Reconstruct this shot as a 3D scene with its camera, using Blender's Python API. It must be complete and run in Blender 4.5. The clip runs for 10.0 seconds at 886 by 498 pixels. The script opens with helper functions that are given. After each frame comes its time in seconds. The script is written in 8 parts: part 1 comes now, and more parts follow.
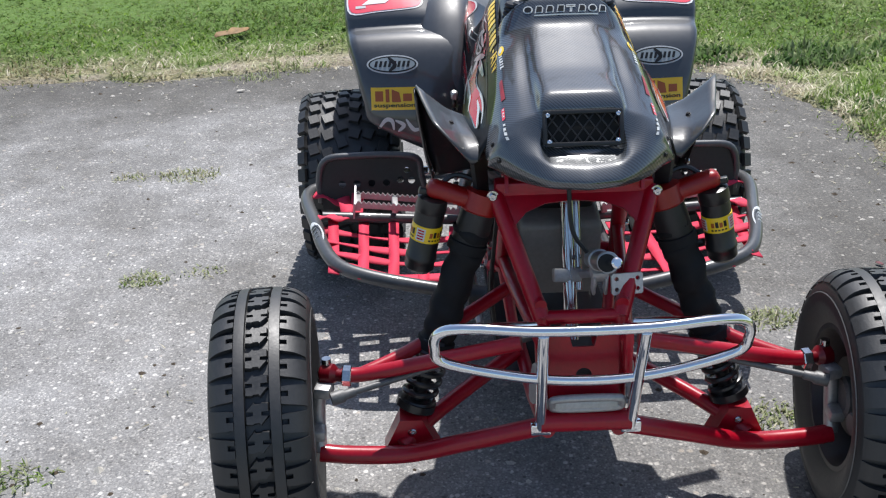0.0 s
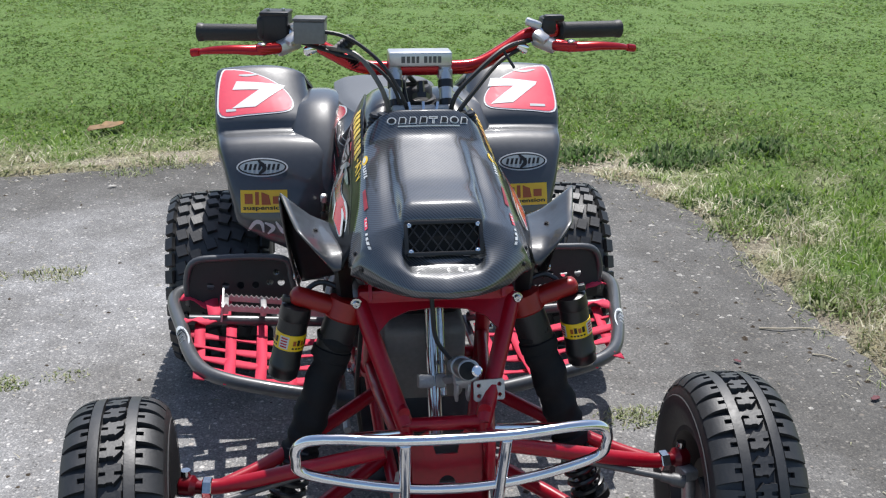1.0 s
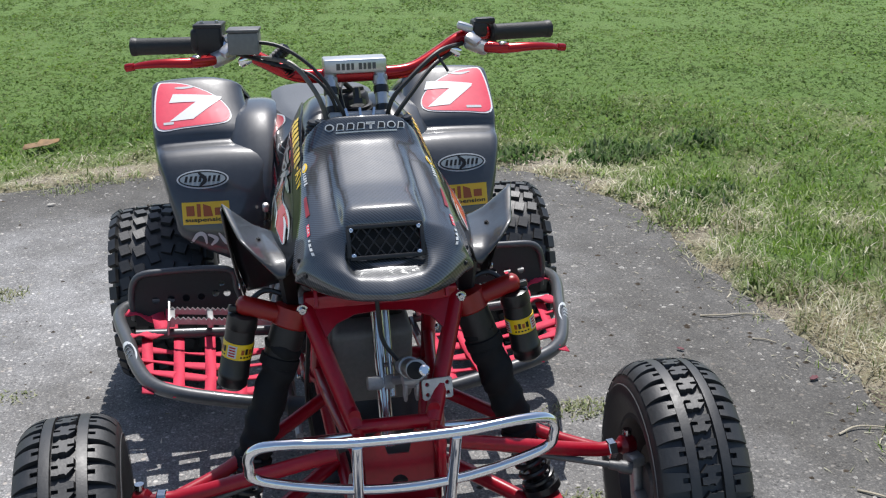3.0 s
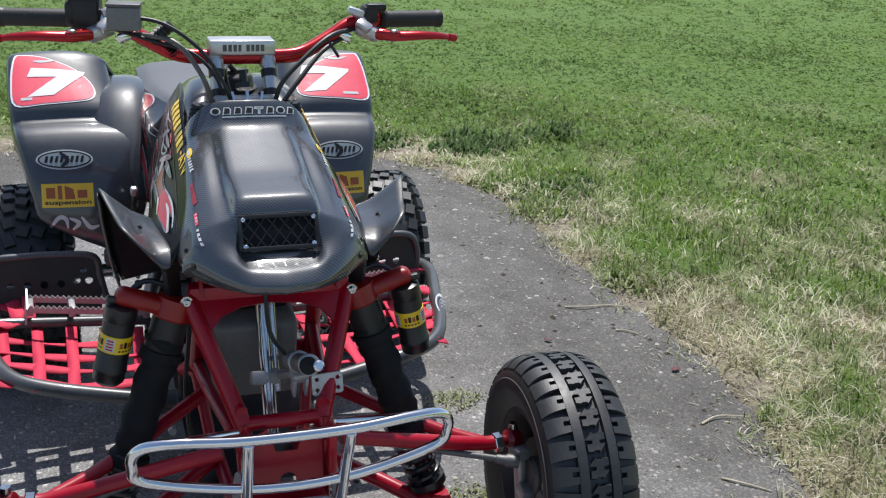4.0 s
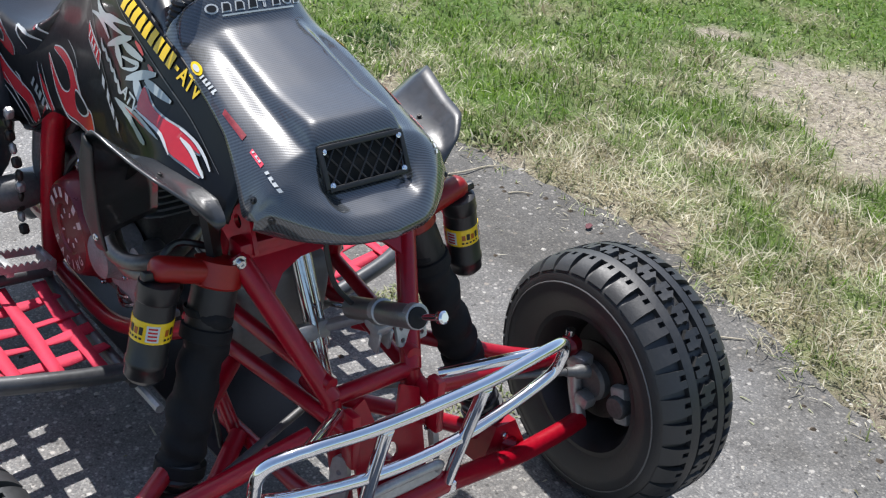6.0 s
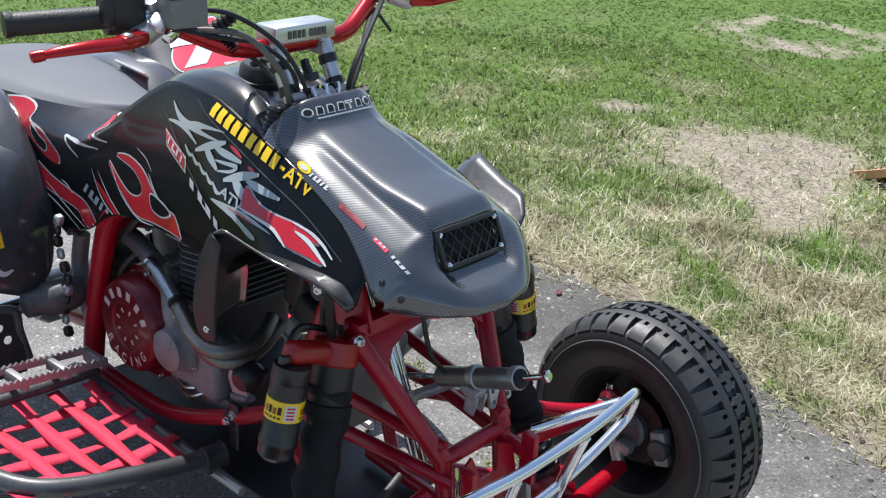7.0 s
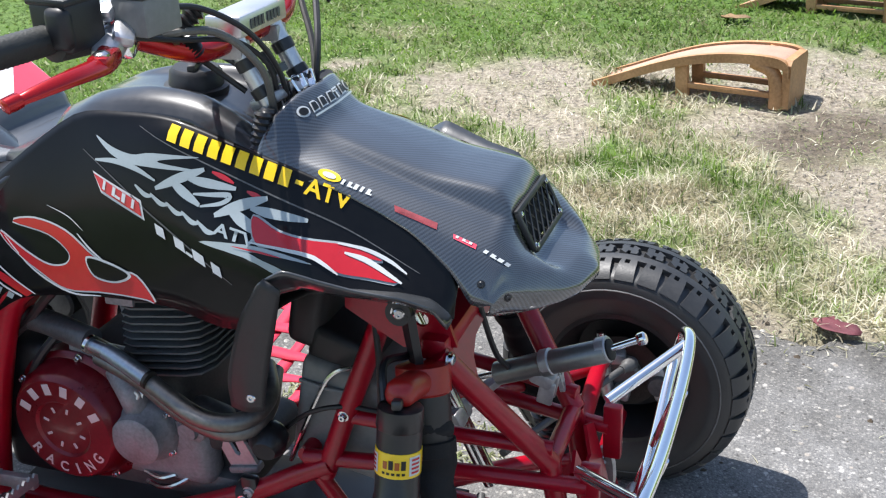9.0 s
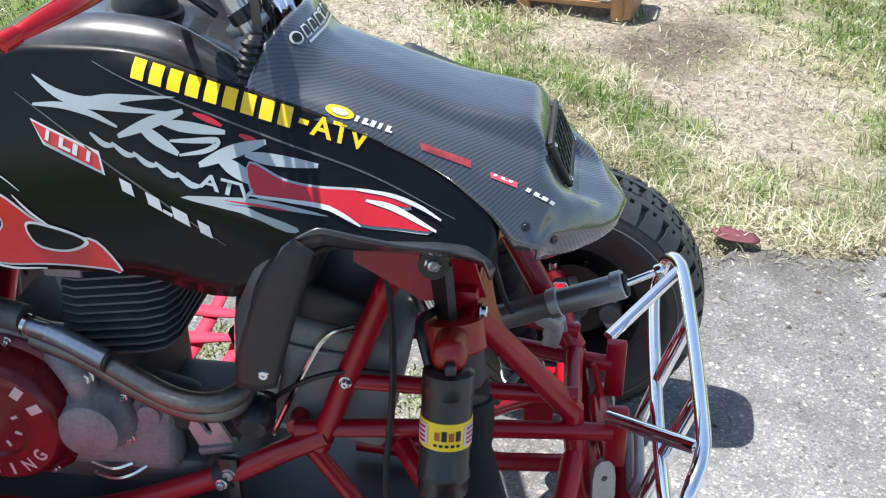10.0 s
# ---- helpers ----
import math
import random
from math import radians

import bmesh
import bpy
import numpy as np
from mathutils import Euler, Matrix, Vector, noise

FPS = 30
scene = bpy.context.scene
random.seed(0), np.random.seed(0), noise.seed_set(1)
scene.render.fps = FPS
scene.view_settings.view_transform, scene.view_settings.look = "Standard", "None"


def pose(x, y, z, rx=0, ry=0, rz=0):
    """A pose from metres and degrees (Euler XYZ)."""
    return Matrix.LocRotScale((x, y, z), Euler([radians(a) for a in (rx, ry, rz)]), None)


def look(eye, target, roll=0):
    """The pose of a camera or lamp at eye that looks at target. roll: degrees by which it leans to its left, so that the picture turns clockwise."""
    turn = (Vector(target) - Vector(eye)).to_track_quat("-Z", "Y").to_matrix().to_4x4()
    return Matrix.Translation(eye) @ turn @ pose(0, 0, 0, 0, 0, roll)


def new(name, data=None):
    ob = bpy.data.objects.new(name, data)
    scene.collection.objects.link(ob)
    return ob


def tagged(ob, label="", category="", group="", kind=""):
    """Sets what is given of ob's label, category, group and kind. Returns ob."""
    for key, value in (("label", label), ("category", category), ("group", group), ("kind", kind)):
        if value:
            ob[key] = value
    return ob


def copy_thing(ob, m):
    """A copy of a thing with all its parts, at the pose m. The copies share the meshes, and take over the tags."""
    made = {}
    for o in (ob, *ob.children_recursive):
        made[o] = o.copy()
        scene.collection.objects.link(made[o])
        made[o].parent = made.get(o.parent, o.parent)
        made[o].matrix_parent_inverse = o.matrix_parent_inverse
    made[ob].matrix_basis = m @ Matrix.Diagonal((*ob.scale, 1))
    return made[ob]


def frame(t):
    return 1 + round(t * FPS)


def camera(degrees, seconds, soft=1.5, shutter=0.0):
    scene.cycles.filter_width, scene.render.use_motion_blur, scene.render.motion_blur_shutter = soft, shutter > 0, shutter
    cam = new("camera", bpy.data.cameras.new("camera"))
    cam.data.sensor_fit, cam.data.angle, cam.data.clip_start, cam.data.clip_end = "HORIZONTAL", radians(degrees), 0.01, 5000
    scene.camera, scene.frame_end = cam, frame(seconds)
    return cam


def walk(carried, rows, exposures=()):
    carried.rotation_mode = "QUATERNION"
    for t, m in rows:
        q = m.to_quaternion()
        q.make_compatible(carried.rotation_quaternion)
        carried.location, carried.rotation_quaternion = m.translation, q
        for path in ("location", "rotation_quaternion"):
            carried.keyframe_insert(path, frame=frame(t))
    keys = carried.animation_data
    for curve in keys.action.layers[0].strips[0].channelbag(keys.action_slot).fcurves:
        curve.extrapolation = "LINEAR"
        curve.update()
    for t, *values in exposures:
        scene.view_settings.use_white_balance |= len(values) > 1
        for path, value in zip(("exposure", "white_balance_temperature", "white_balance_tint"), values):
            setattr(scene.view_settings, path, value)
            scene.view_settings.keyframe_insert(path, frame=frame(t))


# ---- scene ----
cam = camera(45.1, 10.0, 1.2)
PATH = [
    (0, (-0.211, -1.618, 1.242), (-0.225, 0.205, 0.42), -1.8),
    (0.5, (-0.211, -1.636, 1.27), (-0.137, 0.23, 0.552), -0.1),
    (1, (-0.176, -1.622, 1.276), (0.031, 0.251, 0.607), 0.6),
    (1.5, (-0.17, -1.631, 1.286), (0.102, 0.249, 0.66), -0.4),
    (2, (-0.168, -1.64, 1.288), (0.109, 0.241, 0.668), -0.7),
    (2.2, (-0.171, -1.645, 1.291), (0.106, 0.229, 0.649), -1.2),
    (3.3, (-0.172, -1.657, 1.282), (0.174, 0.198, 0.618), -0.6),
    (3.5, (-0.169, -1.663, 1.283), (0.271, 0.177, 0.632), 0.0),
    (4, (-0.254, -1.593, 1.283), (0.343, 0.188, 0.597), 3.1),
    (4.5, (-0.467, -1.511, 1.288), (0.195, 0.206, 0.505), 2.4),
    (5, (-0.557, -1.403, 1.261), (0.233, 0.206, 0.374), 6.7),
    (5.5, (-0.581, -1.197, 1.226), (0.284, 0.329, 0.266), -0.7),
    (5.7, (-0.606, -1.125, 1.234), (0.355, 0.334, 0.259), 1.3),
    (6.8, (-0.975, -0.898, 1.283), (0.349, 0.348, 0.449), 3.2),
    (7, (-1.025, -0.918, 1.291), (0.32, 0.336, 0.504), 3.1),
    (7.5, (-1.157, -0.919, 1.275), (0.236, 0.311, 0.535), -2.4),
    (8, (-1.232, -0.735, 1.276), (0.265, 0.356, 0.52), -0.9),
    (8.5, (-1.265, -0.508, 1.272), (0.383, 0.268, 0.446), -0.8),
    (9, (-1.152, -0.354, 1.233), (0.528, 0.333, 0.392), -2.8),
    (9.5, (-1.085, -0.209, 1.22), (0.638, 0.28, 0.331), -0.9),
    (10, (-1.091, -0.051, 1.201), (0.627, 0.223, 0.215), -0.4),
]
walk(cam, [(t, look(eye, target, roll)) for t, eye, target, roll in PATH],
     [(0, 0.47), (1, 0.38), (3.5, 0.27), (4.5, 0.27), (5.5, 0.48), (7, 0.6), (8, 0.77), (9, 0.93), (10, 1.07)])

# ---- world, sun, exposure ----
SUN_WAY = Vector((0.12, 0.42, 1.0)).normalized()
world = bpy.data.worlds.new("sky")
scene.world = world
world.use_nodes = True
wn = world.node_tree.nodes
sky = wn.new("ShaderNodeTexSky")
sky.sky_type = "NISHITA"
sky.sun_disc = False
sky.sun_elevation = math.asin(SUN_WAY.z)
sky.sun_rotation = math.atan2(SUN_WAY.x, SUN_WAY.y)
wn["Background"].inputs[1].default_value = 0.106
world.node_tree.links.new(sky.outputs[0], wn["Background"].inputs[0])
sun_data = bpy.data.lights.new("sun", "SUN")
sun_data.energy, sun_data.angle, sun_data.color = 4.5, radians(0.55), (1.0, 0.974, 0.955)
sun = new("sun", sun_data)
sun.matrix_world = look(SUN_WAY * 20, (0, 0, 0))
scene.view_settings.exposure = 0.0

# ---- materials ----
def mat(name, color, rough=0.5, metal=0.0, coat=0.0, grain=(0, 0), vary=0.0, vary_scale=6.0, coat_rough=0.05, spec=0.5, dust=0.0):
    """Principled surface; grain: (scale, bump distance in metres); vary: how far the colour and gloss wander; dust: pale film in patches."""
    m = bpy.data.materials.new(name)
    m.use_nodes = True
    nt = m.node_tree
    n, link = nt.nodes, nt.links.new
    p = n["Principled BSDF"]
    p.inputs["Base Color"].default_value = (*color, 1)
    p.inputs["Roughness"].default_value = rough
    p.inputs["Metallic"].default_value = metal
    p.inputs["Coat Weight"].default_value = coat
    p.inputs["Coat Roughness"].default_value = coat_rough
    p.inputs["Specular IOR Level"].default_value = spec
    tc = n.new("ShaderNodeTexCoord")
    if vary:
        a = n.new("ShaderNodeTexNoise")
        a.inputs["Scale"].default_value, a.inputs["Detail"].default_value = vary_scale, 6
        link(tc.outputs["Object"], a.inputs["Vector"])
        b = n.new("ShaderNodeTexNoise")
        b.inputs["Scale"].default_value, b.inputs["Detail"].default_value = vary_scale * 14, 3
        link(tc.outputs["Object"], b.inputs["Vector"])
        s = n.new("ShaderNodeMath")
        s.operation = "MULTIPLY_ADD"
        s.inputs[1].default_value = 0.6
        link(a.outputs["Fac"], s.inputs[0])
        t = n.new("ShaderNodeMath")
        t.operation = "MULTIPLY"
        t.inputs[1].default_value = 0.4
        link(b.outputs["Fac"], t.inputs[0])
        link(t.outputs[0], s.inputs[2])
        r = n.new("ShaderNodeMapRange")
        r.inputs[1].default_value, r.inputs[2].default_value = 0.3, 0.7
        link(s.outputs[0], r.inputs[0])
        mix = n.new("ShaderNodeMix")
        mix.data_type = "RGBA"
        lo = [max(0, c * (1 - vary)) for c in color]
        hi = [min(0.95, c * (1 + vary) + dust) for c in color]
        mix.inputs[6].default_value, mix.inputs[7].default_value = (*lo, 1), (*hi, 1)
        link(r.outputs[0], mix.inputs[0])
        link(mix.outputs[2], p.inputs["Base Color"])
        g = n.new("ShaderNodeMapRange")
        g.inputs[3].default_value, g.inputs[4].default_value = max(0.02, rough - 0.12 * vary - 0.02), min(1, rough + 0.3 * vary)
        link(r.outputs[0], g.inputs[0])
        link(g.outputs[0], p.inputs["Roughness"])
    if grain[0]:
        c = n.new("ShaderNodeTexNoise")
        c.inputs["Scale"].default_value, c.inputs["Detail"].default_value = grain[0], 4
        link(tc.outputs["Object"], c.inputs["Vector"])
        bump = n.new("ShaderNodeBump")
        bump.inputs["Distance"].default_value, bump.inputs["Strength"].default_value = grain[1], 0.6
        link(c.outputs["Fac"], bump.inputs["Height"])
        link(bump.outputs[0], p.inputs["Normal"])
    return m


def carbon_mat():
    """Lacquered twill-weave carbon fibre."""
    m = mat("carbon_fibre", (0.03, 0.033, 0.037), 0.34, 0.2, 1.0, coat_rough=0.09, spec=0.38)
    nt = m.node_tree
    n, link = nt.nodes, nt.links.new
    p = n["Principled BSDF"]
    tc = n.new("ShaderNodeTexCoord")
    waves = []
    for turn, scale in ((0.75, 74.0), (-0.8, 140.0)):
        mp = n.new("ShaderNodeMapping")
        mp.inputs["Rotation"].default_value = (0, 0, turn)
        link(tc.outputs["UV"], mp.inputs["Vector"])
        w = n.new("ShaderNodeTexWave")
        w.bands_direction = "Y"
        w.inputs["Scale"].default_value, w.inputs["Distortion"].default_value = scale, 0.5
        w.inputs["Detail"].default_value = 1.0
        link(mp.outputs[0], w.inputs["Vector"])
        waves.append(w)
    mul = n.new("ShaderNodeMath")
    mul.operation = "MULTIPLY_ADD"
    mul.inputs[1].default_value = 0.35
    link(waves[1].outputs["Fac"], mul.inputs[0])
    link(waves[0].outputs["Fac"], mul.inputs[2])
    ramp = n.new("ShaderNodeMapRange")
    ramp.inputs[1].default_value, ramp.inputs[2].default_value = 0.1, 1.2
    link(mul.outputs[0], ramp.inputs[0])
    mix = n.new("ShaderNodeMix")
    mix.data_type = "RGBA"
    mix.inputs[6].default_value, mix.inputs[7].default_value = (0.012, 0.0138, 0.0158, 1), (0.056, 0.064, 0.074, 1)
    link(ramp.outputs[0], mix.inputs[0])
    link(mix.outputs[2], p.inputs["Base Color"])
    g = n.new("ShaderNodeMapRange")
    g.inputs[3].default_value, g.inputs[4].default_value = 0.52, 0.38
    link(ramp.outputs[0], g.inputs[0])
    link(g.outputs[0], p.inputs["Roughness"])
    wavy = n.new("ShaderNodeTexNoise")
    wavy.inputs["Scale"].default_value, wavy.inputs["Detail"].default_value = 14, 2
    link(tc.outputs["Object"], wavy.inputs["Vector"])
    bump = n.new("ShaderNodeBump")
    bump.inputs["Distance"].default_value, bump.inputs["Strength"].default_value = 0.004, 0.6
    link(wavy.outputs["Fac"], bump.inputs["Height"])
    link(bump.outputs[0], p.inputs["Coat Normal"])
    return m


M_CARBON = carbon_mat()
M_GREYPLASTIC = mat("charcoal_plastic", (0.03, 0.0345, 0.041), 0.46, 0, 0.9, (900, 0.0001), 0.25, 5, coat_rough=0.1, spec=0.55)
for coated in (M_CARBON, M_GREYPLASTIC):
    coated.node_tree.nodes["Principled BSDF"].inputs["Coat IOR"].default_value = 1.95 if coated is M_CARBON else 1.6
M_FENDER = mat("gloss_black_fender", (0.024, 0.027, 0.031), 0.4, 0, 0.8, (60, 0.0006), 0.3, 9, coat_rough=0.08)
M_BLACKGLOSS = mat("black_graphics", (0.003, 0.003, 0.0035), 0.36, 0, 0.26, (0, 0), 0.3, 8, coat_rough=0.06, spec=0.14)
M_BLACKPLASTIC = mat("black_plastic", (0.014, 0.014, 0.015), 0.45, 0, 0.0, (700, 0.0002), 0.3, 8, dust=0.006)
M_TANK = mat("gloss_black_tank_plastic", (0.014, 0.015, 0.017), 0.35, 0, 0.7, (0, 0), 0.25, 6, coat_rough=0.07, spec=0.4)
M_SEATTOP = mat("grey_vinyl", (0.105, 0.113, 0.125), 0.55, 0, 0, (500, 0.0006), 0.15, 6)
M_SEATSIDE = mat("black_vinyl", (0.01, 0.01, 0.012), 0.3, 0, 0.3, (500, 0.0003), 0.2, 6)
M_RED = mat("red_powder_coat", (0.34, 0.002, 0.014), 0.32, 0, 0.25, (300, 0.0001), 0.22, 9, coat_rough=0.08, spec=0.4)
M_ORANGE = mat("red_anodised_clamp", (0.28, 0.006, 0.004), 0.38, 0.0, 0.15, (0, 0), 0.2, 12)
M_ANODRED = mat("red_anodised", (0.45, 0.009, 0.013), 0.22, 0.5, 0.3, (0, 0), 0.15, 12)
M_CHROME = mat("chrome", (0.86, 0.87, 0.89), 0.05, 1.0, 0, (0, 0), 0.06, 20)
M_STEEL = mat("polished_steel", (0.6, 0.6, 0.6), 0.16, 1.0, 0, (0, 0), 0.2, 14)
M_ALU = mat("cast_aluminium", (0.42, 0.42, 0.42), 0.42, 0.6, 0, (350, 0.0003), 0.25, 12)
M_ALUDARK = mat("weathered_aluminium", (0.13, 0.13, 0.13), 0.5, 0.5, 0, (350, 0.0004), 0.35, 12)
M_PIPE = mat("heat_tinted_steel", (0.21, 0.2, 0.185), 0.46, 1.0, 0, (0, 0), 0.35, 9)
M_SLEEVE = mat("blued_steel", (0.34, 0.39, 0.44), 0.36, 0.9, 0, (120, 0.0003), 0.3, 14)
M_BRIGHT = mat("bright_machined_aluminium", (0.62, 0.62, 0.63), 0.33, 0.85, 0, (300, 0.0001), 0.1, 20)
M_GREYBOX = mat("grey_moulded_plastic", (0.2, 0.2, 0.19), 0.5, 0, 0, (300, 0.0002), 0.2, 9)
M_RUBBER = mat("tyre_rubber", (0.014, 0.0144, 0.0152), 0.5, 0, 0, (260, 0.0005), 0.45, 9, spec=0.8, dust=0.006)
M_CLOTH = mat("black_neoprene", (0.011, 0.011, 0.012), 0.75, 0, 0, (500, 0.0008), 0.4, 18, spec=0.3)
M_GRIP = mat("grip_rubber", (0.022, 0.024, 0.022), 0.5, 0, 0, (400, 0.0008), 0.3, 12)
M_NET = mat("red_nylon_webbing", (0.62, 0.03, 0.075), 0.75, 0, 0, (800, 0.0007), 0.22, 14)
M_TUBE = mat("dark_powder_coated_tube", (0.07, 0.073, 0.077), 0.38, 0.1, 0.4, (0, 0), 0.3, 8)
M_SPRING = mat("black_spring", (0.012, 0.012, 0.013), 0.35, 0, 0.2, (0, 0), 0.3, 20)
M_YELLOW = mat("yellow_decal", (0.93, 0.6, 0.015), 0.3, 0, 0.3, (0, 0), 0.06, 20)
M_ORANGEINK = mat("orange_ink", (0.4, 0.09, 0.008), 0.35, 0, 0.2)
M_WHITE = mat("white_decal", (0.6, 0.62, 0.62), 0.3, 0, 0.3, (0, 0), 0.05, 20)
M_SILVER = mat("silver_decal", (0.36, 0.41, 0.42), 0.3, 0.1, 0.3, (0, 0), 0.08, 20)
M_REDDECAL = mat("red_decal", (0.5, 0.012, 0.02), 0.25, 0, 0.5, (0, 0), 0.1, 9)
M_PLATEWHITE = mat("number_white", (0.82, 0.82, 0.82), 0.35, 0, 0.4, (0, 0), 0.05, 9)
M_PLATERED = mat("number_plate_red", (0.82, 0.075, 0.12), 0.35, 0, 0.4, (0, 0), 0.08, 9)
M_BLACKINK = mat("black_ink", (0.008, 0.008, 0.008), 0.4)
M_TAN = mat("tan_moulded_plastic", (0.44, 0.225, 0.085), 0.55, 0, 0, (60, 0.002), 0.35, 7, dust=0.05)
M_TANTOP = mat("faded_orange_deck", (0.5, 0.27, 0.19), 0.6, 0, 0, (200, 0.001), 0.2, 9)
M_CLUTCH = mat("dark_red_anodised", (0.14, 0.002, 0.008), 0.3, 0.2, 0.2, (200, 0.0002), 0.3, 12)
# darker copy of the cast aluminium; the engine bay's shade is in its colour
M_CASE = mat("shaded_aluminium_case", (0.25, 0.24, 0.245), 0.55, 0.3, 0, (250, 0.0004), 0.4, 14)
M_STEELDARK = mat("browned_steel", (0.06, 0.055, 0.05), 0.45, 0.8, 0, (200, 0.0003), 0.4, 20)
# shade inside open recesses, put in as a near-black colour
M_DARKGAP = mat("dark_recess_shade", (0.006, 0.006, 0.006), 0.8)

# ---- shape helpers ----
from mathutils.bvhtree import BVHTree


def part(name, bm, material, parent, label="", smooth=40.0):
    """One mesh object under a thing or a part."""
    me = bpy.data.meshes.new(name)
    bm.normal_update()
    bm.to_mesh(me)
    bm.free()
    me.materials.append(material)
    if smooth:
        me.polygons.foreach_set("use_smooth", [True] * len(me.polygons))
        me.set_sharp_from_angle(angle=radians(smooth))
    ob = new(name, me)
    if parent is not None:
        ob.parent = parent
    if label:
        tagged(ob, label)
    return ob


def piece(name, me, parent, m):
    """An object of its own on a shared mesh."""
    ob = new(name, me)
    ob.parent = parent
    ob.matrix_basis = m
    return ob


def mesh_of(bm, name, material, smooth=40.0):
    me = bpy.data.meshes.new(name)
    bm.normal_update()
    bm.to_mesh(me)
    bm.free()
    me.materials.append(material)
    me.polygons.foreach_set("use_smooth", [True] * len(me.polygons))
    me.set_sharp_from_angle(angle=radians(smooth))
    return me


def spline(points, steps=6, closed=False, tension=0.5):
    """Points of a smooth curve through the given ones."""
    p = [Vector(q) for q in points]
    n = len(p)
    out = []
    for i in range(n if closed else n - 1):
        a, b = p[i], p[(i + 1) % n]
        before = p[(i - 1) % n] if closed or i else a * 2 - b
        after = p[(i + 2) % n] if closed or i + 2 < n else b * 2 - a
        ta, tb = (b - before) * tension, (after - a) * tension
        for k in range(steps):
            s = k / steps
            s2, s3 = s * s, s * s * s
            out.append(a * (2 * s3 - 3 * s2 + 1) + ta * (s3 - 2 * s2 + s) + b * (3 * s2 - 2 * s3) + tb * (s3 - s2))
    if not closed:
        out.append(p[-1])
    return out


def tube(points, r, seg=10, steps=5, closed=False, bm=None, squash=1.0):
    """A round bar along a smooth curve; r: one radius or one for each end."""
    bm = bm or bmesh.new()
    path = spline(points, steps, closed) if steps > 1 else [Vector(q) for q in points]
    n = len(path)
    r0, r1 = (r, r) if isinstance(r, (int, float)) else r
    rings = []
    side = None
    for i, c in enumerate(path):
        ahead = path[(i + 1) % n] if closed or i + 1 < n else c
        back = path[i - 1] if closed or i else c
        way = (ahead - back).normalized()
        if side is None:
            side = way.orthogonal().normalized()
        side = (side - way * side.dot(way)).normalized()
        up = way.cross(side)
        rad = r0 + (r1 - r0) * i / max(1, n - 1)
        rings.append([bm.verts.new(c + (side * math.cos(a) + up * math.sin(a) * squash) * rad) for a in (2 * math.pi * k / seg for k in range(seg))])
    for i in range(n if closed else n - 1):
        a, b = rings[i], rings[(i + 1) % n]
        for k in range(seg):
            bm.faces.new((a[k], a[(k + 1) % seg], b[(k + 1) % seg], b[k]))
    if not closed:
        bm.faces.new(rings[0][::-1])
        bm.faces.new(rings[-1])
    return bm


def bar(a, b, r, seg=12, bm=None):
    return tube([a, b], r, seg, 1, bm=bm)


def lathe(profile, seg=32, bm=None, m=Matrix(), closed=True):
    """Turns (distance along x, radius) pairs about the x axis."""
    bm = bm or bmesh.new()
    rings = []
    for x, r in profile:
        rings.append([bm.verts.new(m @ Vector((x, r * math.cos(a), r * math.sin(a)))) for a in (2 * math.pi * k / seg for k in range(seg))])
    for a, b in zip(rings, rings[1:]):
        for k in range(seg):
            bm.faces.new((a[k], b[k], b[(k + 1) % seg], a[(k + 1) % seg]))
    if closed:
        bm.faces.new(rings[0])
        bm.faces.new(rings[-1][::-1])
    return bm


def along(a, b):
    """A pose at a whose x axis points to b."""
    a, b = Vector(a), Vector(b)
    return Matrix.Translation(a) @ (b - a).to_track_quat("X", "Z").to_matrix().to_4x4()


def turned(a, b, profile, seg=24, bm=None):
    """A turned body on the line from a to b; profile: (fraction of the way, radius)."""
    d = (Vector(b) - Vector(a)).length
    return lathe([(f * d, r) for f, r in profile], seg, bm, along(a, b))


def block(size, m=Matrix(), bevel=0.003, bm=None, seg=2):
    """A box with rounded edges."""
    bm = bm or bmesh.new()
    made = bmesh.ops.create_cube(bm, size=1, matrix=m @ Matrix.Diagonal((*size, 1)))
    if bevel:
        edges = {e for v in made["verts"] for e in v.link_edges}
        bmesh.ops.bevel(bm, geom=list(edges), offset=bevel, segments=seg, affect="EDGES", profile=0.5)
    return bm


def plate(outline, thick, m=Matrix(), holes=(), bevel=0.0, bm=None):
    """A flat plate of the (x, y) outline, thick along z, with round holes (x, y, r)."""
    bm = bm or bmesh.new()
    loops = [[Vector((x, y, 0)) for x, y in outline]]
    for x, y, r in holes:
        loops.append([Vector((x + r * math.cos(a), y + r * math.sin(a), 0)) for a in (2 * math.pi * k / 14 for k in range(14))])
    edges = []
    own = []
    for loop in loops:
        vs = [bm.verts.new(v) for v in loop]
        own += vs
        edges += [bm.edges.new((vs[i], vs[(i + 1) % len(vs)])) for i in range(len(vs))]
    made = bmesh.ops.triangle_fill(bm, use_beauty=True, use_dissolve=False, edges=edges)
    faces = [f for f in made["geom"] if isinstance(f, bmesh.types.BMFace)]
    ext = bmesh.ops.extrude_face_region(bm, geom=faces)
    top = [v for v in ext["geom"] if isinstance(v, bmesh.types.BMVert)]
    for v in top:
        v.co.z += thick
    both = own + top
    bmesh.ops.recalc_face_normals(bm, faces=list({f for v in both for f in v.link_faces}))
    for v in both:
        v.co = m @ v.co
    return bm


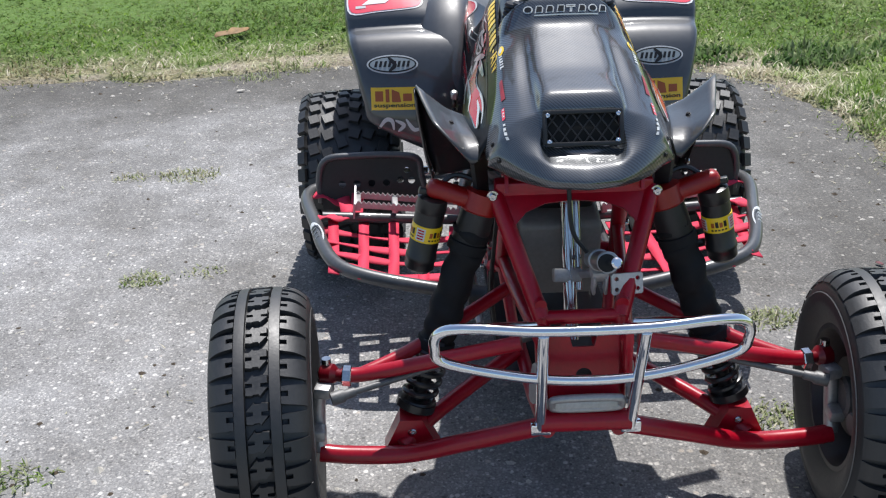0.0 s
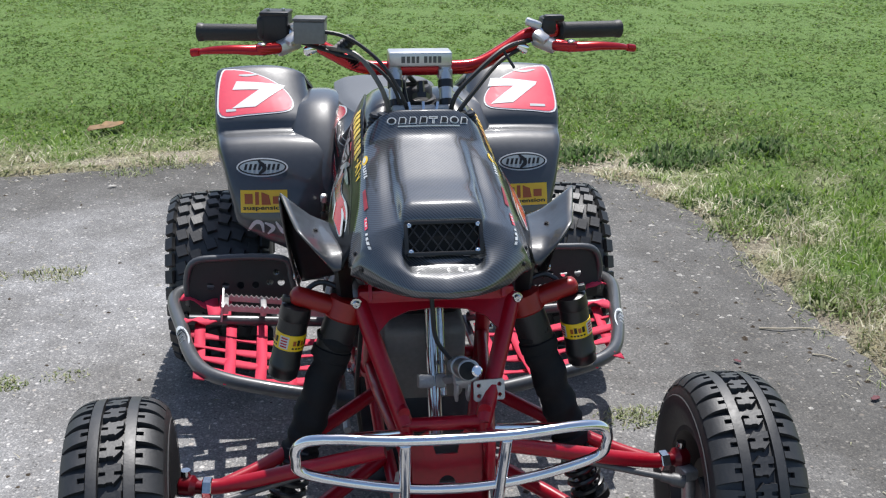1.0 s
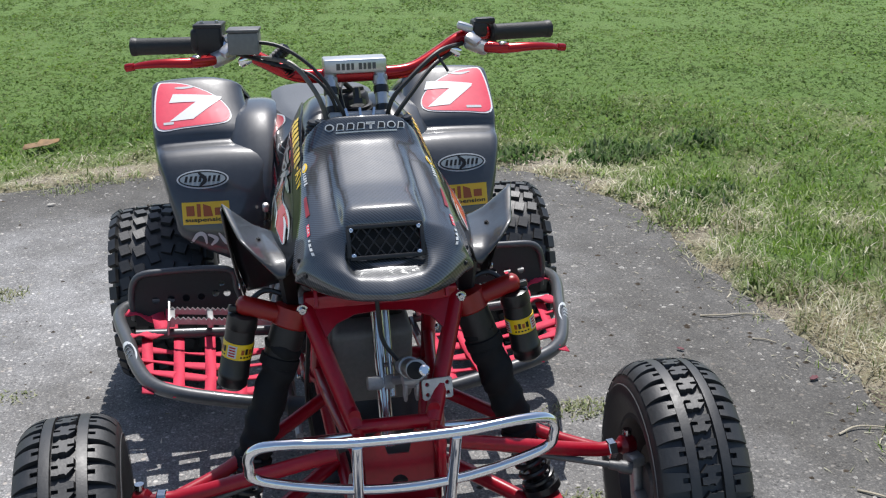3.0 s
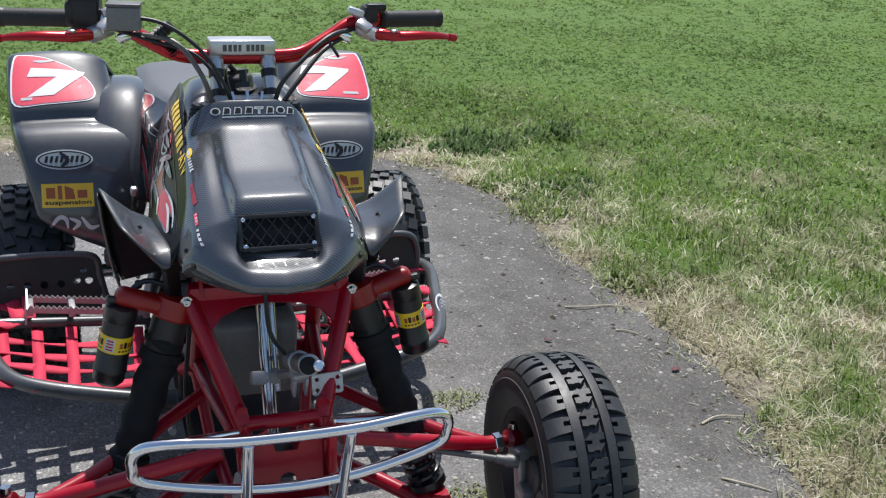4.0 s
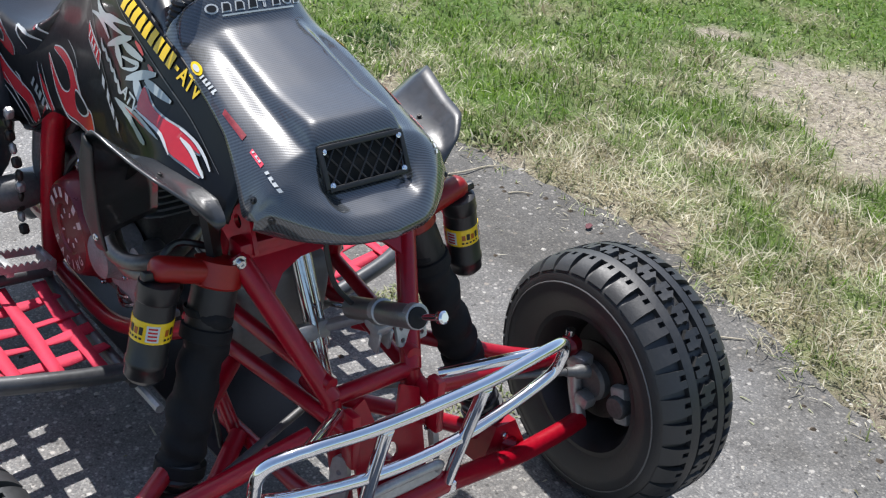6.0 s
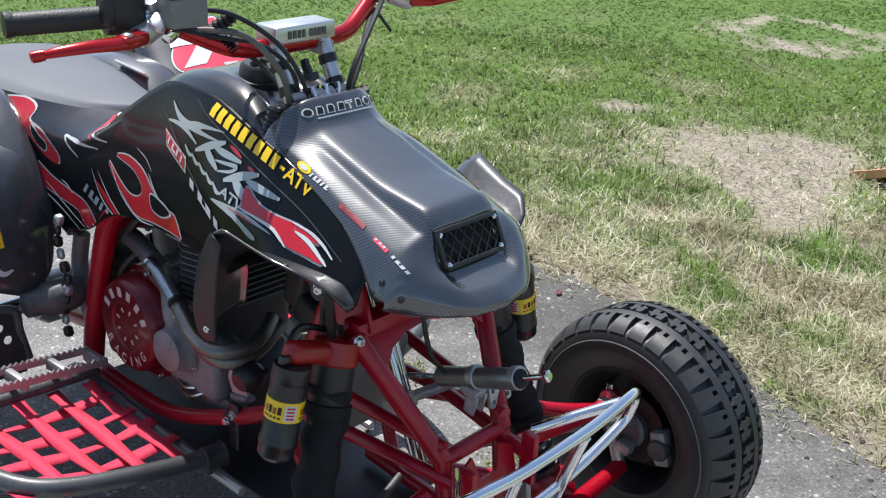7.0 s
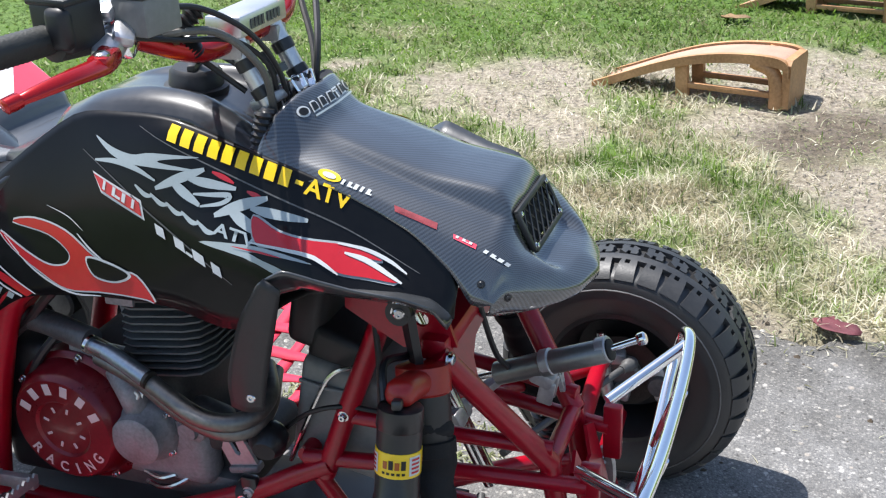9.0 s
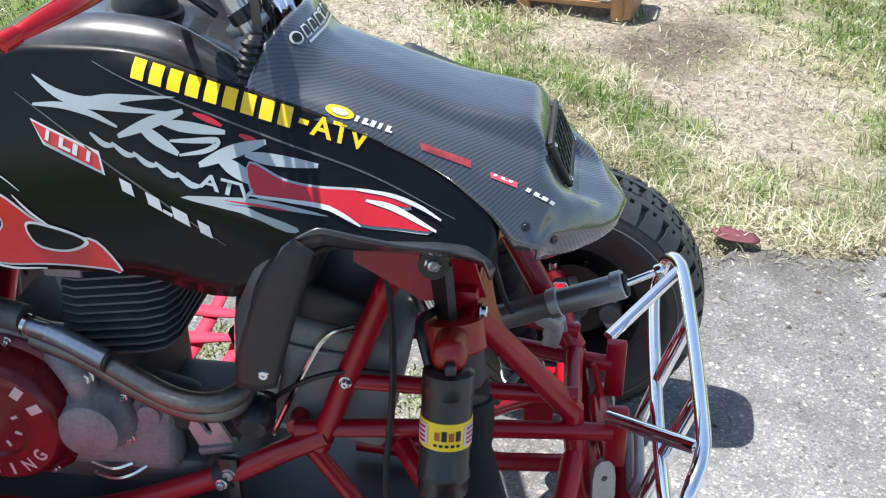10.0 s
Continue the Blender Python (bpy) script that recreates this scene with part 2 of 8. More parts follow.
def loft(sections, bm=None, steps=4, across=3, tension=0.4, mirror=False, flip=False, chart=False):
    """A skin through sections of equally many points, smoothed both ways."""
    bm = bm or bmesh.new()
    rows = []
    for s in sections:
        pts = spline(s, across, tension=tension) if across > 1 else [Vector(q) for q in s]
        if mirror:
            pts = [Vector((-q.x, q.y, q.z)) for q in reversed(pts)][:-1] + pts
        rows.append(pts)
    cols = [spline(c, steps, tension=tension) if steps > 1 else c for c in zip(*rows)]
    grid = [[bm.verts.new(v) for v in c] for c in cols]
    for a, b in zip(grid, grid[1:]):
        for k in range(len(a) - 1):
            q = (a[k], b[k], b[k + 1], a[k + 1])
            bm.faces.new(q[::-1] if flip else q)
    if chart:
        # lay the weave along the skin: lengths along and across it
        uv = bm.loops.layers.uv.new("weave")
        mid = len(grid) // 2
        run = [0.0]
        for p, q in zip(cols[mid], cols[mid][1:]):
            run.append(run[-1] + (q - p).length)
        spot = {}
        for k in range(len(run)):
            across_ = 0.0
            for i in range(mid, len(grid)):
                if i > mid:
                    across_ += (cols[i][k] - cols[i - 1][k]).length
                spot[grid[i][k]] = (across_, run[k])
            across_ = 0.0
            for i in range(mid - 1, -1, -1):
                across_ -= (cols[i][k] - cols[i + 1][k]).length
                spot[grid[i][k]] = (across_, run[k])
        for f in bm.faces:
            for lp in f.loops:
                lp[uv].uv = spot[lp.vert]
    return bm


def thicken(ob, t, offset=-1.0):
    md = ob.modifiers.new("thickness", "SOLIDIFY")
    md.thickness, md.offset, md.use_even_offset = t, offset, True
    return ob


def bvh_of(ob):
    me = ob.data
    return BVHTree.FromPolygons([v.co.copy() for v in me.vertices], [tuple(p.vertices) for p in me.polygons])


def decal(name, outlines, material, parent, skin, m, lift=0.0012, grid=0.012, label=""):
    """Thin films of closed (u, v) outlines laid on a skin, each a part; m: pose of the drawing plane, whose z axis points away from the skin."""
    for outline in outlines:
        film(name, outline, material, parent, skin, m, lift, grid, label)


def lay_on(bm, skin, m, lift, grid):
    """Splits a flat drawing finely and lays it on a skin."""
    for _ in range(4):
        long = [e for e in bm.edges if e.calc_length() > grid]
        if not long:
            break
        bmesh.ops.subdivide_edges(bm, edges=long, cuts=1)
        bmesh.ops.triangulate(bm, faces=bm.faces[:])
    away = (m.to_3x3() @ Vector((0, 0, 1))).normalized()
    gone = []
    for v in bm.verts:
        p = m @ v.co
        place, normal, _, _ = skin.ray_cast(p + away * 0.25, -away, 0.6)
        if place is None:
            gone.append(v)
            continue
        if normal.dot(away) < 0:
            normal = -normal
        v.co = place + normal * lift
    bmesh.ops.delete(bm, geom=gone, context="VERTS")
    for f in bm.faces:
        f.normal_update()
        if f.normal.dot(away) < 0:
            f.normal_flip()


def film(name, outline, material, parent, skin, m, lift, grid, label):
    bm = bmesh.new()
    vs = [bm.verts.new((u, v, 0)) for u, v in outline]
    edges = [bm.edges.new((vs[i], vs[(i + 1) % len(vs)])) for i in range(len(vs))]
    bmesh.ops.triangle_fill(bm, use_beauty=True, edges=edges)
    lay_on(bm, skin, m, lift, grid)
    return part(name, bm, material, parent, label, 60)


def word(text, u0, v0, u1, v1, lean=0.0):
    """A flat bmesh of the word in the built-in font, filling the box."""
    cu = bpy.data.curves.new("writing", "FONT")
    cu.body, cu.resolution_u, cu.offset = text, 3, 0.022
    ob = bpy.data.objects.new("writing", cu)
    me = bpy.data.meshes.new_from_object(ob)
    bm = bmesh.new()
    bm.from_mesh(me)
    bpy.data.objects.remove(ob)
    bpy.data.curves.remove(cu)
    bpy.data.meshes.remove(me)
    xs, ys = [v.co.x for v in bm.verts], [v.co.y for v in bm.verts]
    for v in bm.verts:
        f = (v.co.y - min(ys)) / (max(ys) - min(ys))
        v.co = (u0 + (v.co.x - min(xs)) / (max(xs) - min(xs)) * (u1 - u0) + lean * f, v0 + f * (v1 - v0), 0)
    bmesh.ops.triangulate(bm, faces=bm.faces[:])
    return bm


def written(name, text, box, material, parent, skin, m, lift, label="", lean=0.0, grid=0.006):
    """A word laid on a skin."""
    bm = word(text, *box, lean)
    lay_on(bm, skin, m, lift, grid)
    return part(name, bm, material, parent, label, 60)


def ellipse(cx, cy, a, b, n=28, turn=0.0):
    c, s = math.cos(turn), math.sin(turn)
    return [(cx + a * math.cos(t) * c - b * math.sin(t) * s, cy + a * math.cos(t) * s + b * math.sin(t) * c) for t in (2 * math.pi * k / n for k in range(n))]


def rect(x0, y0, x1, y1):
    return [(x0, y0), (x1, y0), (x1, y1), (x0, y1)]


def smooth2(points, steps=5):
    return [(v.x, v.y) for v in spline([(x, y, 0) for x, y in points], steps, True)]


def stroke(points, w, steps=5):
    """A pen stroke with tapered ends as a closed outline; w: its greatest width."""
    p = spline([(x, y, 0) for x, y in points], steps)
    left, right = [], []
    for i, c in enumerate(p):
        way = (p[min(i + 1, len(p) - 1)] - p[max(i - 1, 0)]).normalized()
        f = i / (len(p) - 1)
        h = 0.5 * w * (0.15 + 0.85 * math.sin(math.pi * min(1, max(0, 0.08 + 0.84 * f))))
        left.append((c.x - way.y * h, c.y + way.x * h))
        right.append((c.x + way.y * h, c.y - way.x * h))
    return left + right[::-1]


def ticks(x0, y0, x1, y1, n, fill=0.62, lean=0.0):
    """Upright bars standing for lettering that is not spelled out."""
    w = (x1 - x0) / n
    return [[(x0 + i * w, y0), (x0 + i * w + w * fill, y0), (x0 + i * w + w * fill + lean, y1), (x0 + i * w + lean, y1)] for i in range(n)]

# ---- ground ----
from mathutils.geometry import delaunay_2d_cdt

EDGE = [(-40, 2.6), (-6, 2.9), (-1.42, 3.06), (-0.64, 3.24), (0.2, 3.2), (0.86, 3.0), (1.16, 2.68), (1.28, 2.18), (1.26, 1.6), (1.28, 1.1),
        (1.34, 0.66), (1.2, 0.1), (1.08, -0.28), (1.1, -0.65), (1.15, -1.5), (1.2, -6), (1.0, -40)]


def edge_line():
    """The ragged border between asphalt and lawn."""
    pts = [EDGE[0]]
    for a, b in zip(EDGE, EDGE[1:]):
        d = math.dist(a, b)
        n = max(1, min(60, int(d / 0.04)))
        for k in range(1, n + 1):
            x, y = a[0] + (b[0] - a[0]) * k / n, a[1] + (b[1] - a[1]) * k / n
            w = 0.06 * noise.noise((x * 2.3, y * 2.3, 3.1)) + 0.045 * noise.noise((x * 7, y * 7, 7.7)) + 0.025 * noise.noise((x * 21, y * 21, 1.7))
            pts.append((x + w, y + w))
    return np.array(pts)


BORDER = edge_line()
ASPHALT = np.vstack([BORDER, [(-40, -40)]])


def inside(px, py):
    """Whether points lie on the asphalt."""
    res = np.zeros(px.shape, bool)
    n = len(ASPHALT)
    for i in range(n):
        (x0, y0), (x1, y1) = ASPHALT[i], ASPHALT[(i + 1) % n]
        if y0 == y1:
            continue
        c = ((y0 > py) != (y1 > py)) & (px < (x1 - x0) * (py - y0) / (y1 - y0) + x0)
        res ^= c
    return res


def from_border(px, py):
    """Metres from the border, positive on the lawn."""
    best = np.full(px.shape, 1e9)
    a, b = BORDER[:-1], BORDER[1:]
    for (x0, y0), (x1, y1) in zip(a, b):
        dx, dy = x1 - x0, y1 - y0
        t = np.clip(((px - x0) * dx + (py - y0) * dy) / (dx * dx + dy * dy + 1e-12), 0, 1)
        best = np.minimum(best, (px - x0 - t * dx) ** 2 + (py - y0 - t * dy) ** 2)
    return np.where(inside(px, py), -1, 1) * np.sqrt(best)


def wave_noise(x, y, seed, scale):
    """Smooth random field from 0 to 1, of that many metres."""
    r = np.random.RandomState(seed)
    v = np.zeros_like(x)
    for k in range(14):
        a, f, ph = r.uniform(0, 2 * np.pi), r.uniform(0.5, 1.9) / scale, r.uniform(0, 6.28)
        v = v + np.sin((x * np.cos(a) + y * np.sin(a)) * f * 2 * np.pi + ph + 1.3 * np.sin((y * np.cos(a) - x * np.sin(a)) * f * 2.3 + ph))
    return np.clip(0.5 + v / 9.0, 0, 1)


def blob(x, y, cx, cy, a, b, turn):
    c, s = math.cos(turn), math.sin(turn)
    u, v = ((x - cx) * c + (y - cy) * s) / a, (-(x - cx) * s + (y - cy) * c) / b
    return np.clip(1.6 - np.sqrt(u * u + v * v) * 1.3, 0, 1)


def tufts(x, y):
    """Where fresh clumps stand in the worn side of the lawn."""
    v = np.maximum.reduce([blob(x, y, 2.2, 0.3, 0.42, 0.17, 0.1), blob(x, y, 2.05, -0.03, 0.3, 0.14, 0.6), blob(x, y, 2.15, 0.98, 0.4, 0.22, -1.2), blob(x, y, 1.45, 0.4, 0.3, 0.12, 0.3),
                           blob(x, y, 1.6, 1.6, 0.35, 0.25, 0.9), blob(x, y, 1.75, -0.95, 0.25, 0.15, 0.2), blob(x, y, 1.5, 2.5, 0.25, 0.2, 0.4)])
    return np.clip(v * 1.2 + (wave_noise(x, y, 31, 0.2) - 0.5) * 0.9 * (v > 0.02), 0, 1)


def crumbled(x, y):
    """Crumbled soil along the pad, of uneven width."""
    return 0.8 * np.clip(1.1 - np.abs(from_border(x, y)) / (0.03 + 0.2 * wave_noise(x, y, 91, 0.32) ** 2), 0, 1)


def bare(x, y):
    """How bare the earth is: worn patches by the ramps, a ring further off, small scuffs."""
    w = (wave_noise(x, y, 5, 0.45) - 0.5) * 0.9 + (wave_noise(x, y, 15, 0.16) - 0.5) * 0.7
    r = np.hypot((x - 5.35) / 1.1, y - 2.12)
    ring = np.clip(1.15 - np.abs(r - 0.4) / 0.17, 0, 1) * np.clip(1.1 - (x - 5.2) * 1.2, 0.15, 1)
    v = np.maximum.reduce([blob(x, y, 2.84, 0.98, 0.5, 0.36, -1.2), blob(x, y, 2.42, 0.64, 0.36, 0.2, 0.8), 0.7 * blob(x, y, 3.02, 1.77, 0.2, 0.08, -0.85), blob(x, y, 2.6, -0.25, 0.5, 0.4, 2.2), blob(x, y, 2.0, -0.5, 0.55, 0.36, 0.35),
                           blob(x, y, 3.2, -0.2, 0.7, 0.42, 1.7), 0.5 * ring, crumbled(x, y), 0.5 * blob(x, y, -0.9, 3.32, 0.7, 0.1, 0.2), 0.6 * blob(x, y, 1.05, 3.15, 0.3, 0.1, -0.7)])
    return np.clip((v * 1.35 + w * (v > 0.02) - 0.9 * tufts(x, y)) * (0.55 + 0.75 * wave_noise(x, y, 61, 0.3)), 0, 1)


def damp(x, y):
    """Dark trodden soil beside the ramp."""
    return np.clip(1.2 * blob(x, y, 2.5, -0.28, 0.42, 0.26, 2.6) + 0.75 * crumbled(x, y) + (wave_noise(x, y, 41, 0.2) - 0.5) * 0.6 - 0.1, 0, 1)


def dry(x, y, d):
    """How far the grass is scorched: along the border and over the worn side."""
    w = wave_noise(x, y, 8, 0.5) * 0.6 + wave_noise(x, y, 9, 0.16) * 0.4
    near = np.clip(1.15 - d / 0.55, 0, 1) * (0.45 + 0.9 * wave_noise(x, y, 18, 0.35))
    side = np.clip(1.25 - np.sqrt(((x - 1.95) / 1.6) ** 2 + ((y - 0.15) / 1.6) ** 2), 0, 1) * 0.98
    worn = np.clip(wave_noise(x, y, 77, 0.9) * 1.6 - 0.75, 0, 1) * np.clip(1.3 - np.hypot(x - 2.2, y - 1.2) / 2.8, 0, 1)
    return np.clip(np.maximum.reduce([near * 0.9, side, 0.5 * worn]) * (0.1 + 1.5 * w) + 0.25 * bare(x, y) + 0.08 * w - 0.45 * tufts(x, y), 0, 1)


def axis(lo, hi, step, far):
    mid = np.arange(lo, hi + step / 2, step)
    out, d = [], step
    x = 0.0
    while x < far:
        d *= 1.35
        x += d
        out.append(x)
    out = np.array(out)
    return np.concatenate([lo - out[::-1], mid, hi + out])


def rise(x, y, d, b):
    """Height of the soil."""
    hump = (wave_noise(x, y, 1, 0.3) - 0.5) * 0.02 + (wave_noise(x, y, 2, 1.6) - 0.5) * 0.03
    z = np.where(d < 0, -0.04, np.clip(d * 0.3, 0, 0.012) + hump * np.clip(d * 2, 0.15, 1) - 0.004 - 0.008 * b)
    return np.where(np.hypot(x, y) > 14, 0, z)


def ground_sheet():
    """One sheet to the horizon: sunk under the asphalt, a low bumpy rise on the lawn."""
    xs, ys = axis(-3.6, 6.6, 0.06, 400), axis(-2.0, 6.6, 0.06, 400)
    X, Y = np.meshgrid(xs, ys)
    x, y = X.ravel(), Y.ravel()
    d = from_border(x, y)
    b = bare(x, y)
    z = rise(x, y, d, b)
    me = bpy.data.meshes.new("ground")
    w = len(xs)
    i = np.arange(len(x)).reshape(X.shape)
    q = np.stack([i[:-1, :-1], i[:-1, 1:], i[1:, 1:], i[1:, :-1]], -1).reshape(-1, 4)
    me.from_pydata(np.stack([x, y, z], 1).tolist(), [], q.tolist())
    for key, val in (("bare", b), ("dry", dry(x, y, np.maximum(d, 0))), ("damp", damp(x, y))):
        at = me.attributes.new(key, "FLOAT", "POINT")
        at.data.foreach_set("value", val.astype(np.float32))
    me.polygons.foreach_set("use_smooth", [True] * len(me.polygons))
    return me


def soil_mat():
    m = mat("soil_and_thatch", (0.2, 0.15, 0.09), 0.9)
    nt = m.node_tree
    n, link = nt.nodes, nt.links.new
    p = n["Principled BSDF"]
    tc = n.new("ShaderNodeTexCoord")

    def noise_node(scale, detail=6, rough=0.6):
        t = n.new("ShaderNodeTexNoise")
        t.inputs["Scale"].default_value, t.inputs["Detail"].default_value, t.inputs["Roughness"].default_value = scale, detail, rough
        link(tc.outputs["Object"], t.inputs["Vector"])
        return t.outputs["Fac"]

    def ramp(src, c0, c1, lo=0.35, hi=0.65):
        r = n.new("ShaderNodeValToRGB")
        r.color_ramp.elements[0].position, r.color_ramp.elements[1].position = lo, hi
        r.color_ramp.elements[0].color, r.color_ramp.elements[1].color = (*c0, 1), (*c1, 1)
        link(src, r.inputs[0])
        return r.outputs[0]

    def mix(f, a, b):
        x = n.new("ShaderNodeMix")
        x.data_type = "RGBA"
        link(f, x.inputs[0])
        link(a, x.inputs[6])
        link(b, x.inputs[7])
        return x.outputs[2]

    def attr(name):
        a = n.new("ShaderNodeAttribute")
        a.attribute_name = name
        return a.outputs["Fac"]

    earth = ramp(noise_node(45, 8, 0.75), (0.15, 0.123, 0.092), (0.53, 0.465, 0.37))
    mud = ramp(noise_node(60, 8, 0.75), (0.045, 0.034, 0.025), (0.2, 0.155, 0.11))
    earth = mix(attr("damp"), earth, mud)
    thatch = ramp(noise_node(120, 6, 0.8), (0.09, 0.08, 0.04), (0.5, 0.435, 0.27))
    green = ramp(noise_node(25, 6, 0.7), (0.068, 0.138, 0.015), (0.105, 0.195, 0.025))
    base = mix(attr("dry"), green, thatch)
    base = mix(attr("bare"), base, earth)
    link(base, p.inputs["Base Color"])
    bump = n.new("ShaderNodeBump")
    bump.inputs["Distance"].default_value, bump.inputs["Strength"].default_value = 0.012, 0.9
    link(noise_node(90, 8, 0.8), bump.inputs["Height"])
    link(bump.outputs[0], p.inputs["Normal"])
    return m


def asphalt_mat():
    m = mat("worn_asphalt", (0.16, 0.16, 0.16), 0.85)
    nt = m.node_tree
    n, link = nt.nodes, nt.links.new
    p = n["Principled BSDF"]
    tc = n.new("ShaderNodeTexCoord")

    def tex(kind, scale, **k):
        t = n.new(kind)
        t.inputs["Scale"].default_value = scale
        for key, v in k.items():
            t.inputs[key].default_value = v
        link(tc.outputs["Object"], t.inputs["Vector"])
        return t

    def ramp(src, stops):
        r = n.new("ShaderNodeValToRGB")
        e = r.color_ramp.elements
        while len(e) < len(stops):
            e.new(0.5)
        for el, (pos, c) in zip(e, stops):
            el.position, el.color = pos, (*c, 1)
        link(src, r.inputs[0])
        return r.outputs[0]

    def blend(kind, f, a, b):
        x = n.new("ShaderNodeMix")
        x.data_type, x.blend_type = "RGBA", kind
        if isinstance(f, float):
            x.inputs[0].default_value = f
        else:
            link(f, x.inputs[0])
        link(a, x.inputs[6])
        link(b, x.inputs[7])
        return x.outputs[2]

    cell = tex("ShaderNodeTexVoronoi", 260, Randomness=1.0)
    stones = ramp(cell.outputs["Color"], [(0.0, (0.15, 0.15, 0.152)), (0.45, (0.235, 0.234, 0.232)), (0.8, (0.285, 0.282, 0.276)), (0.96, (0.5, 0.49, 0.47))])
    tar = ramp(cell.outputs["Distance"], [(0.3, (1, 1, 1)), (0.8, (0.82, 0.82, 0.82))])
    fine = ramp(tex("ShaderNodeTexNoise", 150, Detail=8.0, Roughness=0.75).outputs["Fac"], [(0.3, (0.74, 0.74, 0.74)), (0.7, (1.15, 1.15, 1.15))])
    large = ramp(tex("ShaderNodeTexNoise", 1.5, Detail=5.0, Roughness=0.6).outputs["Fac"], [(0.34, (0.68, 0.665, 0.64)), (0.62, (1.16, 1.16, 1.16))])
    mid = ramp(tex("ShaderNodeTexNoise", 9, Detail=6.0, Roughness=0.65).outputs["Fac"], [(0.3, (0.74, 0.73, 0.715)), (0.7, (1.17, 1.17, 1.16))])
    c = blend("MULTIPLY", 1.0, stones, tar)

    def chips(scale, share, size, tint):
        """Single larger stones showing in the surface."""
        v = tex("ShaderNodeTexVoronoi", scale, Randomness=1.0)
        one = n.new("ShaderNodeSeparateColor")
        link(v.outputs["Color"], one.inputs[0])
        pick = n.new("ShaderNodeMath")
        pick.operation = "LESS_THAN"
        pick.inputs[1].default_value = share
        link(one.outputs[0], pick.inputs[0])
        near = n.new("ShaderNodeMapRange")
        near.inputs[1].default_value, near.inputs[2].default_value, near.inputs[3].default_value, near.inputs[4].default_value = size, size * 0.6, 0.0, 1.0
        rim = n.new("ShaderNodeMath")
        rim.operation = "MULTIPLY_ADD"
        rim.inputs[1].default_value = 0.5
        link(one.outputs[1], rim.inputs[0])
        link(v.outputs["Distance"], rim.inputs[2])
        link(rim.outputs[0], near.inputs[0])
        both_ = n.new("ShaderNodeMath")
        both_.operation = "MULTIPLY"
        link(pick.outputs[0], both_.inputs[0])
        link(near.outputs[0], both_.inputs[1])
        col = n.new("ShaderNodeRGB")
        col.outputs[0].default_value = (*tint, 1)
        return both_.outputs[0], col.outputs[0]

    for scale, share, size, tint in ((150, 0.3, 0.72, (0.38, 0.372, 0.358)), (85, 0.15, 0.6, (0.56, 0.545, 0.52)), (110, 0.16, 0.6, (0.11, 0.108, 0.106)), (60, 0.09, 0.5, (0.42, 0.385, 0.345))):
        f, col = chips(scale, share, size, tint)
        c = blend("MIX", f, c, col)
    for layer in (fine, large, mid):
        c = blend("MULTIPLY", 1.0, c, layer)
    # soil washed off the lawn darkens the pad along its edge
    at = n.new("ShaderNodeAttribute")
    at.attribute_name = "edge"
    wet = n.new("ShaderNodeMath")
    wet.operation = "MULTIPLY_ADD"
    wet.inputs[1].default_value = 0.7
    link(tex("ShaderNodeTexNoise", 3.2, Detail=6.0, Roughness=0.65).outputs["Fac"], wet.inputs[0])
    link(at.outputs["Fac"], wet.inputs[2])
    stain = ramp(wet.outputs[0], [(0.42, (1.07, 1.07, 1.085)), (0.95, (0.47, 0.455, 0.43))])
    c = blend("MULTIPLY", 1.0, c, stain)
    link(c, p.inputs["Base Color"])
    bump = n.new("ShaderNodeBump")
    bump.inputs["Distance"].default_value, bump.inputs["Strength"].default_value = 0.002, 0.7
    bump.invert = True
    link(cell.outputs["Distance"], bump.inputs["Height"])
    rough = n.new("ShaderNodeBump")
    rough.inputs["Distance"].default_value, rough.inputs["Strength"].default_value = 0.003, 0.6
    link(tex("ShaderNodeTexNoise", 60, Detail=6.0, Roughness=0.7).outputs["Fac"], rough.inputs["Height"])
    link(bump.outputs[0], rough.inputs["Normal"])
    link(rough.outputs[0], p.inputs["Normal"])
    return m


M_SOIL, M_ASPHALT = soil_mat(), asphalt_mat()
ground_mesh = ground_sheet()
ground_mesh.materials.append(M_SOIL)
ground = tagged(new("ground", ground_mesh), "bumpy lawn soil with dry thatch and bare patches", "ground", kind="structure")


def asphalt_slab():
    """The pad: a fine sheet where the camera passes, with a broken side face."""
    gx, gy = np.meshgrid(np.arange(-3.0, 1.5, 0.09), np.arange(-1.6, 3.4, 0.09))
    gx, gy = gx.ravel(), gy.ravel()
    far = from_border(gx, gy)
    keep = far < -0.04
    n = len(ASPHALT)
    pts = [Vector(p) for p in ASPHALT] + [Vector((x, y)) for x, y in zip(gx[keep], gy[keep])]
    vs, _, tris, _, _, _ = delaunay_2d_cdt(pts, [], [list(range(n))], 1, 1e-5)
    bm = bmesh.new()
    edge = bm.verts.layers.float.new("edge")
    d = np.abs(from_border(np.array([v.x for v in vs]), np.array([v.y for v in vs])))
    top = []
    for v, k in zip(vs, d):
        w = bm.verts.new((v.x, v.y, 0))
        w[edge] = math.exp(-k / 0.65) * min(0.65 + 0.35 * min(1, max(0, v.y / 0.8)), max(0, (v.y + 0.95) / 0.6))
        top.append(w)
    for t in tris:
        bm.faces.new([top[k] for k in t])
    bmesh.ops.recalc_face_normals(bm, faces=bm.faces[:])
    if bm.faces[:][0].normal.z < 0:
        bmesh.ops.reverse_faces(bm, faces=bm.faces[:])
    rim = [e for e in bm.edges if e.is_boundary]
    ext = bmesh.ops.extrude_edge_only(bm, edges=rim)
    for v in ext["geom"]:
        if isinstance(v, bmesh.types.BMVert):
            v.co.z = -0.035
    return bm


